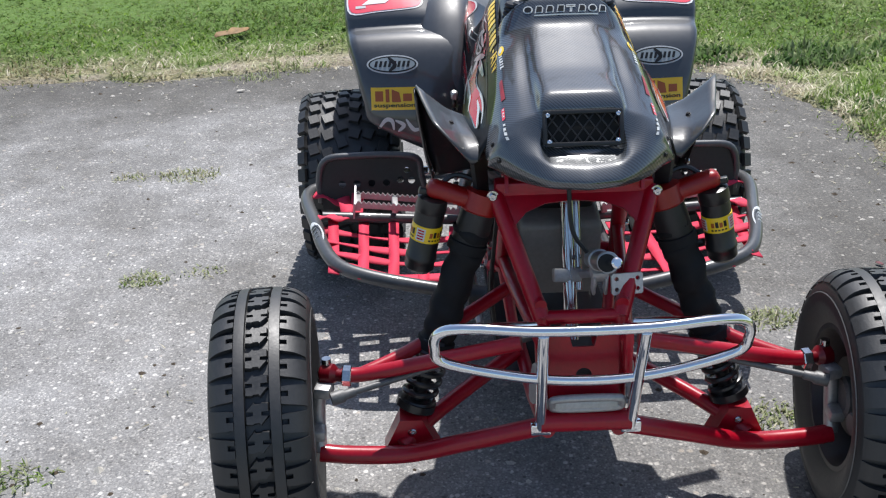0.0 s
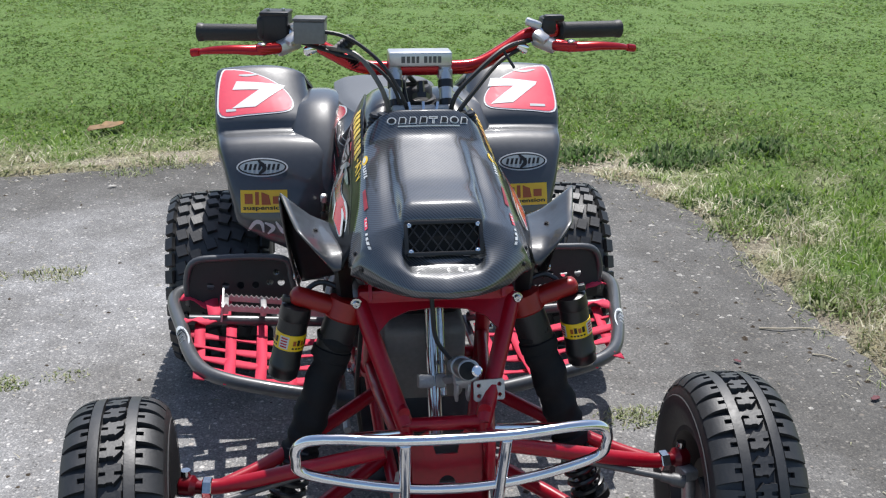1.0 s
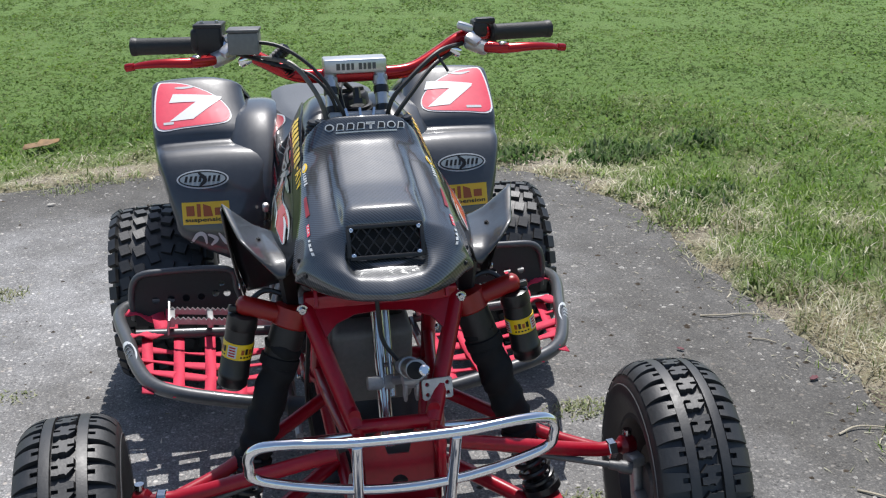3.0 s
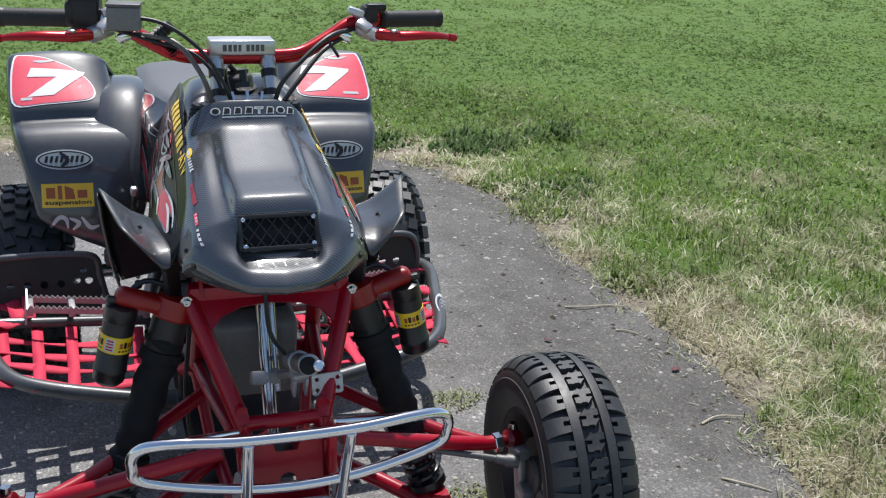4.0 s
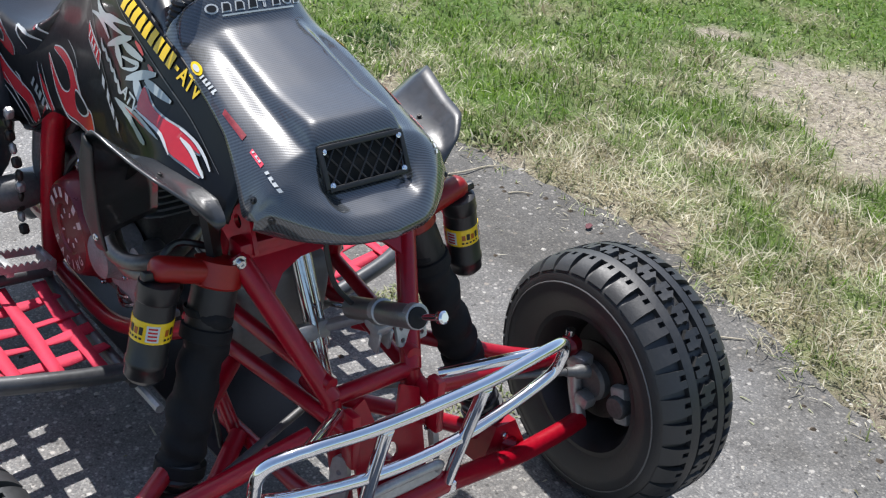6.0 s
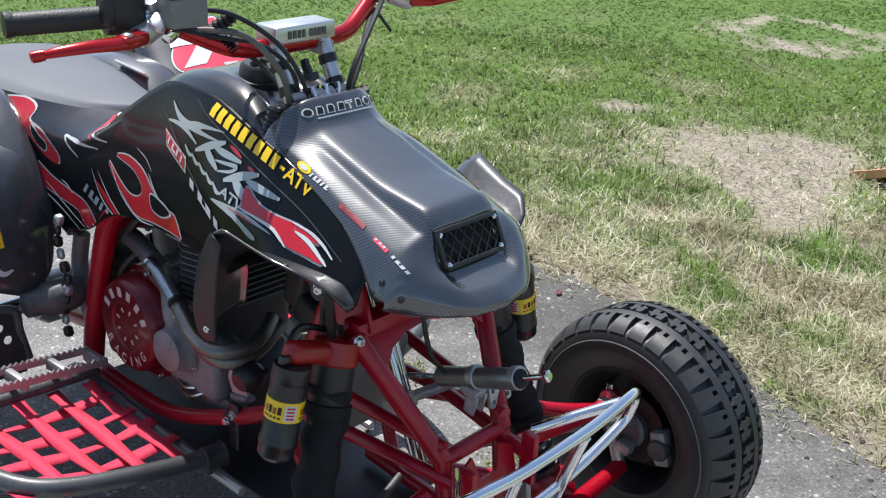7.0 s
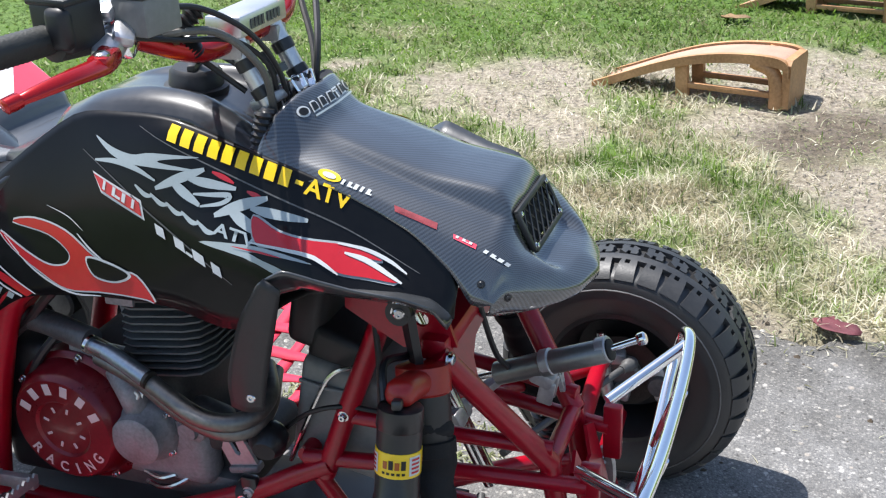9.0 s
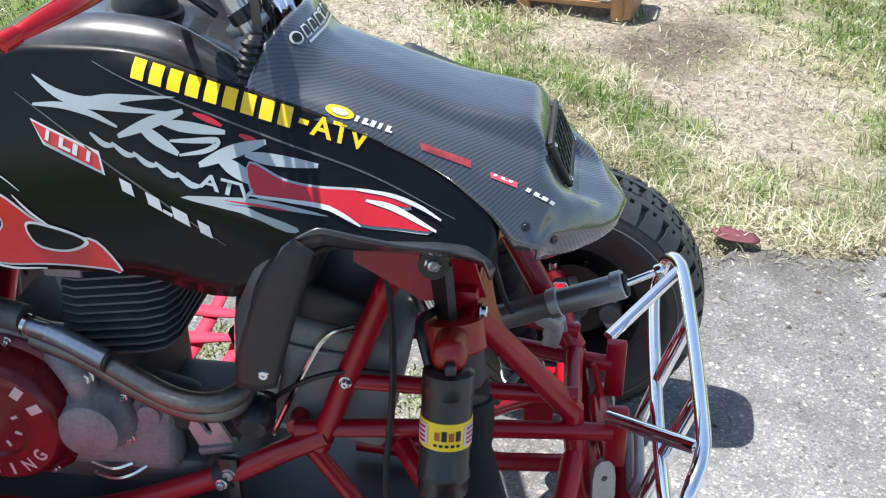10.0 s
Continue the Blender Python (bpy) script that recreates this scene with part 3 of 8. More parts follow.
pavement = part("pavement", asphalt_slab(), M_ASPHALT, None, smooth=0)
tagged(pavement, "worn grey asphalt pad with a ragged crumbling edge", "pavement", kind="structure")

# ---- quad bike: chassis, suspension, wheels ----
quad = new("quad_bike")
quad.matrix_basis = pose(0.003, 0, 0, 0, 0, 1.2)
tagged(quad, "red-framed racing quad bike with carbon fibre hood and long-travel shocks", "quad bike")


def both(make):
    for s in (-1, 1):
        make(s)


def bolt(at, way, r, parent, material=None, length=0.012, name="bolt"):
    a = Vector(at)
    r *= 0.8
    b = a + Vector(way).normalized() * length * 0.65
    bm = turned(a, b, [(0, r * 1.4), (0.2, r * 1.4), (0.26, r), (0.8, r), (1.0, r * 0.75), (1.0, r * 0.35), (0.75, r * 0.3), (0.75, 0.0002)], 12)
    return part(name, bm, material or M_STEEL, parent, "", 30)


# welded frame with each tube
frame_core = part("frame", block((0.27, 0.035, 0.03), pose(0, 0.085, 0.586), 0.006), M_RED, quad, "red powder-coated welded tube frame")


def frame_side(s):
    tubes = [
        ([(s * 0.135, 0.08, 0.583), (s * 0.1, 0.018, 0.49), (s * 0.066, -0.042, 0.4)], 0.0152),
        ([(s * 0.066, -0.04, 0.402), (s * 0.062, -0.055, 0.3), (s * 0.06, -0.075, 0.2)], 0.0145),
        ([(s * 0.1, 0.14, 0.66), (s * 0.106, 0.222, 0.457), (s * 0.11, 0.262, 0.352)], 0.0142),
        ([(s * 0.112, 0.25, 0.372), (s * 0.115, 0.3, 0.346), (s * 0.12, 0.384, 0.3), (s * 0.125, 0.56, 0.228), (s * 0.125, 0.7, 0.215), (s * 0.125, 0.84, 0.22)], 0.0145),
        ([(s * 0.11, 0.29, 0.375), (s * 0.1, 0.12, 0.385), (s * 0.075, -0.05, 0.378), (s * 0.07, -0.09, 0.376)], 0.0112),
        ([(s * 0.11, 0.285, 0.37), (s * 0.095, 0.235, 0.27), (s * 0.085, 0.2, 0.2)], 0.0112),
        ([(s * 0.08, 0.26, 0.2), (s * 0.07, 0.05, 0.195), (s * 0.06, -0.1, 0.215)], 0.0128),
        ([(s * 0.12, 0.56, 0.66), (s * 0.128, 0.68, 0.6), (s * 0.13, 0.735, 0.54), (s * 0.13, 0.8, 0.36), (s * 0.13, 0.83, 0.235)], 0.021),
        ([(s * 0.07, 0.14, 0.655), (s * 0.07, 0.3, 0.69), (s * 0.1, 0.56, 0.665)], 0.015),
        ([(s * 0.068, -0.045, 0.425), (s * 0.085, 0.06, 0.435), (s * 0.105, 0.22, 0.45)], 0.0105),
    ]
    for pts, r in tubes:
        part("frame_tube", tube(pts, r, 12, 1 if len(pts) == 3 else 6), M_RED, frame_core)
    # gusset plates at the shock mount and the front box
    g = [(0.06, 0.585), (0.13, 0.575), (0.205, 0.62), (0.2, 0.7), (0.13, 0.7), (0.08, 0.65)]
    part("gusset", plate(g, 0.006, Matrix(((0, 0, s, s * 0.112), (1, 0, 0, 0), (0, 1, 0, 0), (0, 0, 0, 1))), [(0.16, 0.66, 0.008), (0.13, 0.648, 0.011), (0.105, 0.617, 0.01)]), M_RED, frame_core)
    part("bracket", block((0.014, 0.026, 0.085), pose(s * 0.07, -0.095, 0.37), 0.003), M_RED, frame_core, "red flat bumper bracket")
    bolt((s * 0.139, 0.064, 0.58), (0, -1, 0), 0.009, frame_core)
    bolt((s * 0.118, 0.222, 0.457), (s, 0, 0), 0.007, frame_core)
    part("tube_clamp", turned((s * 0.1195, 0.392, 0.297), (s * 0.1205, 0.372, 0.305), [(0, 0.0148), (0.05, 0.0185), (0.95, 0.0185), (1, 0.0148)], 20), M_BLACKPLASTIC, frame_core, "black tube clamp")
    bolt((s * 0.138, 0.382, 0.301), (s, 0, 0), 0.007, frame_core)
    bolt((s * 0.075, -0.075, 0.32), (s * 0.3, -1, 0), 0.008, frame_core)
    bolt((s * 0.172, 0.109, 0.655), (s, -0.3, 0), 0.009, frame_core)
    bar_ = turned((s * 0.105, 0.11, 0.65), (s * 0.176, 0.109, 0.655), [(0, 0.012), (0.7, 0.012), (0.75, 0.016), (1, 0.016)], 16)
    part("shock_mount", bar_, M_BLACKPLASTIC, frame_core, "black pivot boss")
    part("shock_link", plate([(-0.012, -0.11), (0.012, -0.11), (0.016, 0.0), (0, 0.018), (-0.016, 0)], 0.01,
                             along((s * 0.165, 0.108, 0.652), (s * 0.158, 0.1, 0.56)) @ pose(0, 0, 0, 0, 0, 90)), M_BLACKPLASTIC, frame_core)


both(frame_side)
arch = [(-0.132, 0.0), (0.132, 0.0), (0.112, -0.075), (0.1, -0.055), (0.083, -0.036), (0.05, -0.022), (0.0, -0.018), (-0.05, -0.022), (-0.083, -0.036), (-0.1, -0.055), (-0.112, -0.075)]
part("arch_web", plate(arch, 0.008, pose(0, 0.078, 0.58, 56.3, 0, 0)), M_RED, frame_core, "red arched web plate")
for a, b, r in (((-0.07, -0.04, 0.4), (0.07, -0.04, 0.4), 0.0125), ((-0.075, -0.118, 0.246), (0.075, -0.118, 0.246), 0.018), ((-0.11, 0.29, 0.375), (0.11, 0.29, 0.375), 0.012),
                ((-0.1, 0.14, 0.66), (0.1, 0.14, 0.66), 0.014), ((-0.13, 0.735, 0.54), (0.13, 0.735, 0.54), 0.015)):
    part("frame_tube", bar(a, b, r), M_RED, frame_core)
part("front_web", plate([(-0.056, 0.0), (0.056, 0.0), (0.06, 0.15), (0.03, 0.165), (0.018, 0.125), (-0.018, 0.125), (-0.03, 0.165), (-0.06, 0.15)], 0.005, pose(0, -0.102, 0.24, 76, 0, 0), [(0, 0.075, 0.014)]), M_RED, frame_core, "red welded front web plate")
tow = part("tow_loop", tube([(-0.046, -0.121, 0.272), (0.046, -0.121, 0.272), (0.058, -0.125, 0.284), (0.046, -0.13, 0.296), (-0.046, -0.13, 0.296), (-0.058, -0.125, 0.284)], 0.0068, 10, 4, True), M_ALU, frame_core, "pale rounded tow loop")
part("tow_plate", block((0.104, 0.005, 0.018), pose(0, -0.124, 0.283, -18, 0, 0), 0.002), M_ALU, tow)


# front bumper of chrome tube
bumper = part("front_bumper", tube([(-0.19, -0.179, 0.46), (-0.08, -0.184, 0.453), (0.08, -0.184, 0.453), (0.19, -0.179, 0.46), (0.236, -0.166, 0.448), (0.247, -0.158, 0.418),
                                    (0.225, -0.15, 0.382), (0.08, -0.15, 0.347), (-0.07, -0.15, 0.347), (-0.225, -0.15, 0.382), (-0.247, -0.158, 0.418), (-0.236, -0.166, 0.448)],
                                   0.0087, 14, 6, True), M_CHROME, quad, "polished chrome tube front bumper")


def bumper_side(s):
    part("upright", tube([(s * 0.079, -0.184, 0.446), (s * 0.077, -0.153, 0.348), (s * 0.075, -0.122, 0.238)], 0.0095, 12), M_CHROME, bumper)
    part("strut", bar((s * 0.185, -0.174, 0.456), (s * 0.084, -0.084, 0.409), 0.0085), M_CHROME, bumper)
    part("foot", block((0.034, 0.016, 0.02), pose(s * 0.075, -0.122, 0.236), 0.003), M_CHROME, bumper)
    part("clamp_plate", plate(smooth2([(-0.012, -0.03), (0.012, -0.03), (0.012, 0.03), (-0.012, 0.03)], 3), 0.008, pose(s * 0.076, -0.083, 0.3, 84, 0, s * 70), [(0, 0.012, 0.004)]), M_ALU, bumper, "brushed aluminium plate")


both(bumper_side)


# control arms, knuckles, shocks
def arms(s):
    top = part("upper_control_arm", tube([(s * 0.408, -0.012, 0.287), (s * 0.36, -0.014, 0.29), (s * 0.24, -0.028, 0.32), (s * 0.1, -0.045, 0.357)], 0.0135, 12), M_RED, quad, "glossy red tubular upper control arm")
    part("rear_leg", tube([(s * 0.375, -0.012, 0.288), (s * 0.3, 0.025, 0.304), (s * 0.2, 0.09, 0.333), (s * 0.105, 0.16, 0.36)], 0.0125, 12), M_RED, top)
    part("lock_nut", turned((s * 0.392, -0.014, 0.286), (s * 0.408, -0.013, 0.287), [(0, 0.0165), (0.1, 0.018), (0.9, 0.018), (1, 0.0165)], 6), M_STEEL, top, "bright steel lock nut", 20)
    part("ball_joint", turned((s * 0.404, -0.013, 0.286), (s * 0.446, 0.0, 0.286), [(0, 0.0115), (0.3, 0.0115), (0.5, 0.019), (0.9, 0.019), (1, 0.014)], 18), M_CLUTCH, top, "dark red anodised ball joint")
    part("pin", turned((s * 0.435, 0.0, 0.268), (s * 0.435, 0.0, 0.315), [(0, 0.012), (0.3, 0.012), (0.34, 0.017), (0.55, 0.017), (0.6, 0.0085), (1, 0.008)], 14), M_STEEL, top)
    low = part("lower_control_arm", tube([(s * 0.455, -0.03, 0.141), (s * 0.4, -0.032, 0.135), (s * 0.3, -0.038, 0.137), (s * 0.2, -0.065, 0.175), (s * 0.075, -0.1, 0.225)], 0.0165, 12), M_RED, quad, "glossy red tubular lower control arm")
    part("rear_leg", tube([(s * 0.31, -0.02, 0.14), (s * 0.24, 0.05, 0.17), (s * 0.09, 0.18, 0.21)], 0.0145, 12), M_RED, low)
    part("shock_bracket", plate([(-0.05, -0.02), (0.05, -0.02), (0.02, 0.045), (-0.02, 0.045)], 0.045, pose(s * 0.293, 0.03, 0.145, 90, 0, 0), [(0, 0.02, 0.007)]), M_RED, low)
    bolt((s * 0.29, -0.012, 0.168), (0, -1, 0), 0.008, low)
    rod = part("tie_rod", bar((s * 0.4, -0.05, 0.272), (s * 0.05, 0.06, 0.315), 0.006), M_ALUDARK, quad, "thin steel steering tie rod")
    part("rod_end", turned((s * 0.385, -0.046, 0.274), (s * 0.425, -0.058, 0.268), [(0, 0.008), (0.4, 0.009), (0.5, 0.012), (1, 0.012)], 14), M_ALUDARK, rod)
    kn = part("steering_knuckle", tube([(s * 0.438, 0, 0.276), (s * 0.452, -0.002, 0.242), (s * 0.456, -0.008, 0.195), (s * 0.455, -0.028, 0.142)], 0.0125, 10), M_ALU, quad, "bare cast aluminium steering knuckle")
    part("clevis", block((0.03, 0.036, 0.022), pose(s * 0.44, -0.026, 0.268, 0, 0, s * 12), 0.006), M_ALU, kn)
    part("clevis", block((0.028, 0.03, 0.024), pose(s * 0.455, -0.036, 0.187, 10, 0, 0), 0.006), M_ALU, kn)
    part("caliper", block((0.03, 0.034, 0.07), pose(s * 0.478, -0.1, 0.205, -18, 0, 0), 0.008), M_ALU, kn, "dull grey brake caliper")
    part("caliper_piston", turned((s * 0.455, -0.1, 0.205), (s * 0.475, -0.1, 0.205), [(0, 0.018), (0.2, 0.021), (1, 0.021)], 18), M_ALUDARK, kn)
    part("brake_disc", turned((s * 0.478, -0.03, 0.216), (s * 0.482, -0.03, 0.216), [(0, 0.05), (0.01, 0.07), (0.99, 0.07), (1, 0.05)], 40), M_STEELDARK, kn, "drilled steel brake disc")
    # shock: ribbed cover above, open coil below
    a, b = Vector((s * 0.152, 0.092, 0.575)), Vector((s * 0.294, 0.03, 0.165))
    sh = part("shock_absorber", turned(a, b, [(0.0, 0.017), (0.02, 0.03), (0.2, 0.031), (0.22, 0.026), (0.72, 0.022), (0.74, 0.013), (0.93, 0.013), (0.94, 0.021), (1, 0.021)], 24), M_BLACKPLASTIC, quad,
              "black long-travel shock with ribbed cover")
    cover = bmesh.new()
    lay, run = along(a, b), (b - a).length
    rings = []
    for i in range(58):
        f = i / 57
        folds = []
        for k in range(26):
            t = 2 * math.pi * k / 26
            crease = noise.noise((6 * f + s, 0.8 * math.cos(t), 0.8 * math.sin(t))) * 0.9 + 0.55 * math.sin(34 * f + 1.3 * math.sin(t + s) + 2.0 * math.sin(7 * f)) + 0.5 * noise.noise((24 * f, 1.6 * math.cos(t), 1.6 * math.sin(t) + 5))
            folds.append(cover.verts.new(lay @ Vector((run * (0.15 + 0.53 * f), (0.0305 + 0.0042 * crease) * math.cos(t), (0.0305 + 0.0042 * crease) * math.sin(t)))))
        rings.append(folds)
    for p, q in zip(rings, rings[1:]):
        for k in range(26):
            cover.faces.new((p[k], q[k], q[(k + 1) % 26], p[(k + 1) % 26]))
    part("ribbed_cover", cover, M_CLOTH, sh, "wrinkled black cloth shock cover", 60)
    for f in (0.2, 0.63):
        part("cover_strap", turned(a + (b - a) * f, a + (b - a) * (f + 0.045), [(0, 0.0305), (0.08, 0.0345), (0.92, 0.0345), (1, 0.0305)], 24), M_CLOTH, sh)
    d = (b - a)
    pose_ = along(a, b)
    turns = 6.5
    coil = [pose_ @ Vector((d.length * (0.63 + 0.3 * k / 104), 0.0285 * math.cos(2 * math.pi * turns * k / 104), 0.0285 * math.sin(2 * math.pi * turns * k / 104))) for k in range(105)]
    part("coil_spring", tube(coil, 0.0054, 7, 1), M_SPRING, sh, "glossy black coil spring")
    part("spring_seat", turned(a + d * 0.905, a + d * 0.945, [(0, 0.02), (0.1, 0.036), (0.9, 0.036), (1, 0.02)], 24), M_SPRING, sh)
    part("top_clamp", turned(a - d * 0.01, a + d * 0.15, [(0, 0.022), (0.05, 0.033), (0.5, 0.0335), (0.55, 0.03), (0.9, 0.03), (1, 0.028)], 24), M_ORANGE, sh, "bright red shock top")
    r0, r1 = Vector((s * 0.239, 0.085, 0.576)), Vector((s * 0.27, 0.088, 0.438))
    e = r1 - r0
    part("reservoir_arm", block((0.106, 0.036, 0.032), along((s * 0.15, 0.09, 0.558), (s * 0.237, 0.085, 0.59)) @ pose(0.054, 0, 0), 0.014, seg=3), M_ORANGE, sh, "bright red reservoir clamp")
    part("reservoir_cap", turned(r0, r0 + e * 0.19, [(0, 0.02), (0.1, 0.026), (0.9, 0.0275), (1, 0.026)], 24), M_SPRING, sh)
    part("cap_screw", block((0.036, 0.012, 0.012), along(r0, r0 + Vector((s, -0.2, 0.3))) @ pose(0.01, 0, 0.006), 0.003), M_SPRING, sh)
    part("reservoir", turned(r0 + e * 0.18, r1, [(0, 0.026), (0.72, 0.026), (0.74, 0.0275), (0.8, 0.0275), (0.82, 0.026), (0.94, 0.026), (1, 0.02)], 26), M_SPRING, sh, "black gas reservoir")
    label = turned(r0 + e * 0.35, r0 + e * 0.56, [(0, 0.0262), (0.01, 0.0268), (0.99, 0.0268), (1, 0.0262)], 26)
    part("label", label, M_YELLOW, sh, "yellow label band")
    skin_pose = along(r0 + e * 0.35, r0 + e * 0.56)
    ln = e.length * 0.21

    def patch(t0, t1, f0, f1, material, lift):
        bm = bmesh.new()
        rows = [[bm.verts.new(skin_pose @ Vector((ln * f, (0.0268 + lift) * math.cos(t0 + (t1 - t0) * j / 6), (0.0268 + lift) * math.sin(t0 + (t1 - t0) * j / 6)))) for j in range(7)] for f in (f0, f1)]
        for j in range(6):
            bm.faces.new((rows[0][j], rows[0][j + 1], rows[1][j + 1], rows[1][j]))
        part("label_mark", bm, material, sh)

    for turn in (0.0, 2.1, 4.2):
        patch(turn, turn + 0.62, 0.12, 0.88, M_WHITE, 0.0004)
        for k in range(4):
            patch(turn + 0.1, turn + 0.52, 0.2 + 0.17 * k, 0.29 + 0.17 * k, M_REDDECAL, 0.0008)
        for k in range(4):
            patch(turn + 0.78 + 0.27 * k, turn + 0.98 + 0.27 * k, 0.25 + 0.06 * (k % 2), 0.62, M_ORANGEINK if k % 2 else M_BLACKINK, 0.0004)
        for k in range(5):
            patch(turn + 0.8 + 0.22 * k, turn + 0.94 + 0.22 * k, 0.74, 0.84, M_BLACKINK, 0.0004)
    part("hose", tube([r0 + Vector((0, 0.02, 0)), (s * 0.2, 0.12, 0.6), a + Vector((0, 0.02, 0.01))], 0.005, 8), M_SPRING, sh)


both(arms)


# steering stem, damper
stem = part("steering_stem", tube([(0, 0.3, 0.86), (0, 0.19, 0.6), (0, 0.076, 0.336), (0, 0.06, 0.3)], 0.0125, 14), M_STEEL, quad, "polished steel steering stem")
part("stem_sleeve", bar((0.017, 0.2, 0.63), (0.017, 0.1, 0.38), 0.006), M_STEEL, stem)
part("stem_clamp", block((0.05, 0.032, 0.026), pose(-0.004, 0.11, 0.405, -24, 0, 0), 0.004), M_ALU, stem)
part("stem_arm", block((0.09, 0.018, 0.014), pose(0.045, 0.085, 0.42, 0, -18, -35), 0.004), M_ALU, stem)
damper = part("steering_damper", turned((0.034, 0.062, 0.458), (0.03, -0.096, 0.523), [(0, 0.012), (0.02, 0.0165), (0.42, 0.0165), (0.43, 0.0185), (0.5, 0.0185), (0.51, 0.0165), (0.97, 0.0165), (1, 0.0125)], 26),
              mat("grey_anodised", (0.22, 0.22, 0.21), 0.35, 0.7, 0, (0, 0), 0.15, 12), quad, "grey anodised steering damper")
part("shaft", bar((0.03, -0.09, 0.521), (0.037, -0.136, 0.542), 0.0045), M_CHROME, damper)
part("shaft_end", turned((0.0365, -0.13, 0.539), (0.038, -0.141, 0.544), [(0, 0.007), (0.2, 0.0088), (0.8, 0.0088), (1, 0.006)], 14), M_CHROME, damper)
part("rear_shaft", bar((0.034, 0.06, 0.459), (0.036, 0.13, 0.43), 0.0045), M_STEEL, damper)
part("damper_plate", plate([(-0.027, -0.015), (-0.024, -0.018), (0.024, -0.018), (0.027, -0.015), (0.027, 0.015), (0.024, 0.018), (-0.024, 0.018), (-0.027, 0.015)], 0.006, pose(0.078, -0.018, 0.448, 76, 0, 6),
                           [(-0.018, -0.009, 0.0038), (0.018, -0.009, 0.0038), (-0.018, 0.009, 0.0038), (0.018, 0.009, 0.0038)]), M_ALU, damper, "drilled aluminium damper bracket")
for y, r in ((-0.012, 0.0188), (-0.088, 0.0178)):
    z = 0.4845 - y * 0.41
    part("ring_clamp", turned((0.0325, y + 0.007, z - 0.003), (0.032, y - 0.007, z + 0.003), [(0, 0.0165), (0.1, r), (0.9, r), (1, 0.0165)], 24), M_ALU, damper)
part("clamp_block", block((0.03, 0.034, 0.022), pose(0.034, -0.006, 0.466, 22, 0, 0), 0.006), M_ALU, damper, "cast damper clamp")
for x in (0.024, 0.044):
    part("clamp_leg", block((0.006, 0.022, 0.036), pose(x, -0.012, 0.446, 12, 0, 0), 0.003), M_ALU, damper)
# solid near-black cap painted as the shade of an open bore
part("bore_shade", turned((0.0301, -0.094, 0.5222), (0.03, -0.0985, 0.5242), [(0, 0.0145), (0.8, 0.0145), (1, 0.012), (1, 0.0045)], 24), M_DARKGAP, damper)
part("damper_hose", tube([(0.02, 0.04, 0.48), (-0.005, 0.05, 0.52), (-0.01, 0.07, 0.6)], 0.004, 8), M_BLACKPLASTIC, damper)


# wheels
def tread_block(outline, h, inset=0.9):
    """A moulded rubber block of the (across, along) outline, standing on z = 0 and narrower at its top."""
    bm = bmesh.new()
    cx, cy = sum(x for x, _ in outline) / len(outline), sum(y for _, y in outline) / len(outline)
    lo = [bm.verts.new((x, y, 0)) for x, y in outline]
    hi = [bm.verts.new((cx + (x - cx) * inset, cy + (y - cy) * inset, h)) for x, y in outline]
    bm.faces.new(hi)
    n = len(outline)
    for k in range(n):
        bm.faces.new((lo[k], lo[(k + 1) % n], hi[(k + 1) % n], hi[k]))
    bmesh.ops.recalc_face_normals(bm, faces=bm.faces[:])
    if max(bm.faces, key=lambda f: f.calc_center_median().z).normal.z < 0:
        bmesh.ops.reverse_faces(bm, faces=bm.faces[:])
    return mesh_of(bm, "tread_block", M_RUBBER, 20)


def oblong(l, w):
    return [(-w / 2, -l / 2), (w / 2, -l / 2), (w / 2, l / 2), (-w / 2, l / 2)]


def waisted(w, l, notch, depth):
    """A block with a notch in the middle of either side and toothed ends."""
    half = [(w, -notch), (w - depth, -notch * 0.75), (w - depth, notch * 0.75), (w, notch), (w, l * 0.93), (w * 0.42, l), (w * 0.3, l * 0.88), (-w * 0.2, l * 0.86), (-w * 0.32, l * 1.04)]
    return half + [(-x, -y) for x, y in half]


def shoulder_lug(s, x0, r0, h):
    """A lug that bends over the shoulder into the sidewall, two-fingered at its inner end; s: the side that it reaches out to."""
    bm = bmesh.new()
    steps, x, r, rows = 7, x0, r0, []
    for k in range(steps):
        f = k / (steps - 1)
        a = radians(10 + 50 * f)
        tall = h * (1 - 0.6 * f)
        half = 0.0146 + 0.0022 * f if k else 0.0136
        cuts = (-half, -0.002, 0.0066, half)
        rows.append([[bm.verts.new((s * (x - lift * math.sin(a)), y, r - lift * math.cos(a))) for y in cuts] for lift in (0.0, tall)])
        run = 0.0072 if k else 0.0112
        x, r = x + run * math.cos(a), r - run * math.sin(a)
    for k in range(steps - 1):
        (t0, b0), (t1, b1) = rows[k], rows[k + 1]
        for c in (0, 1, 2):
            if k or c != 1:
                bm.faces.new((t0[c], t0[c + 1], t1[c + 1], t1[c]))
        for c in (0, 3) + ((1, 2) if k == 0 else ()):
            bm.faces.new((t0[c], t1[c], b1[c], b0[c]))
    for (t, b), cs in ((rows[0], (0, 2)), (rows[1], (1,)), (rows[-1], (0, 1, 2))):
        for c in cs:
            bm.faces.new((t[c], t[c + 1], b[c + 1], b[c]))
    bmesh.ops.recalc_face_normals(bm, faces=bm.faces[:])
    if min(bm.faces, key=lambda f: abs(f.calc_center_median().y) - f.calc_center_median().z * 9).normal.z < 0:
        bmesh.ops.reverse_faces(bm, faces=bm.faces[:])
    return mesh_of(bm, "tread_block", M_RUBBER, 35)


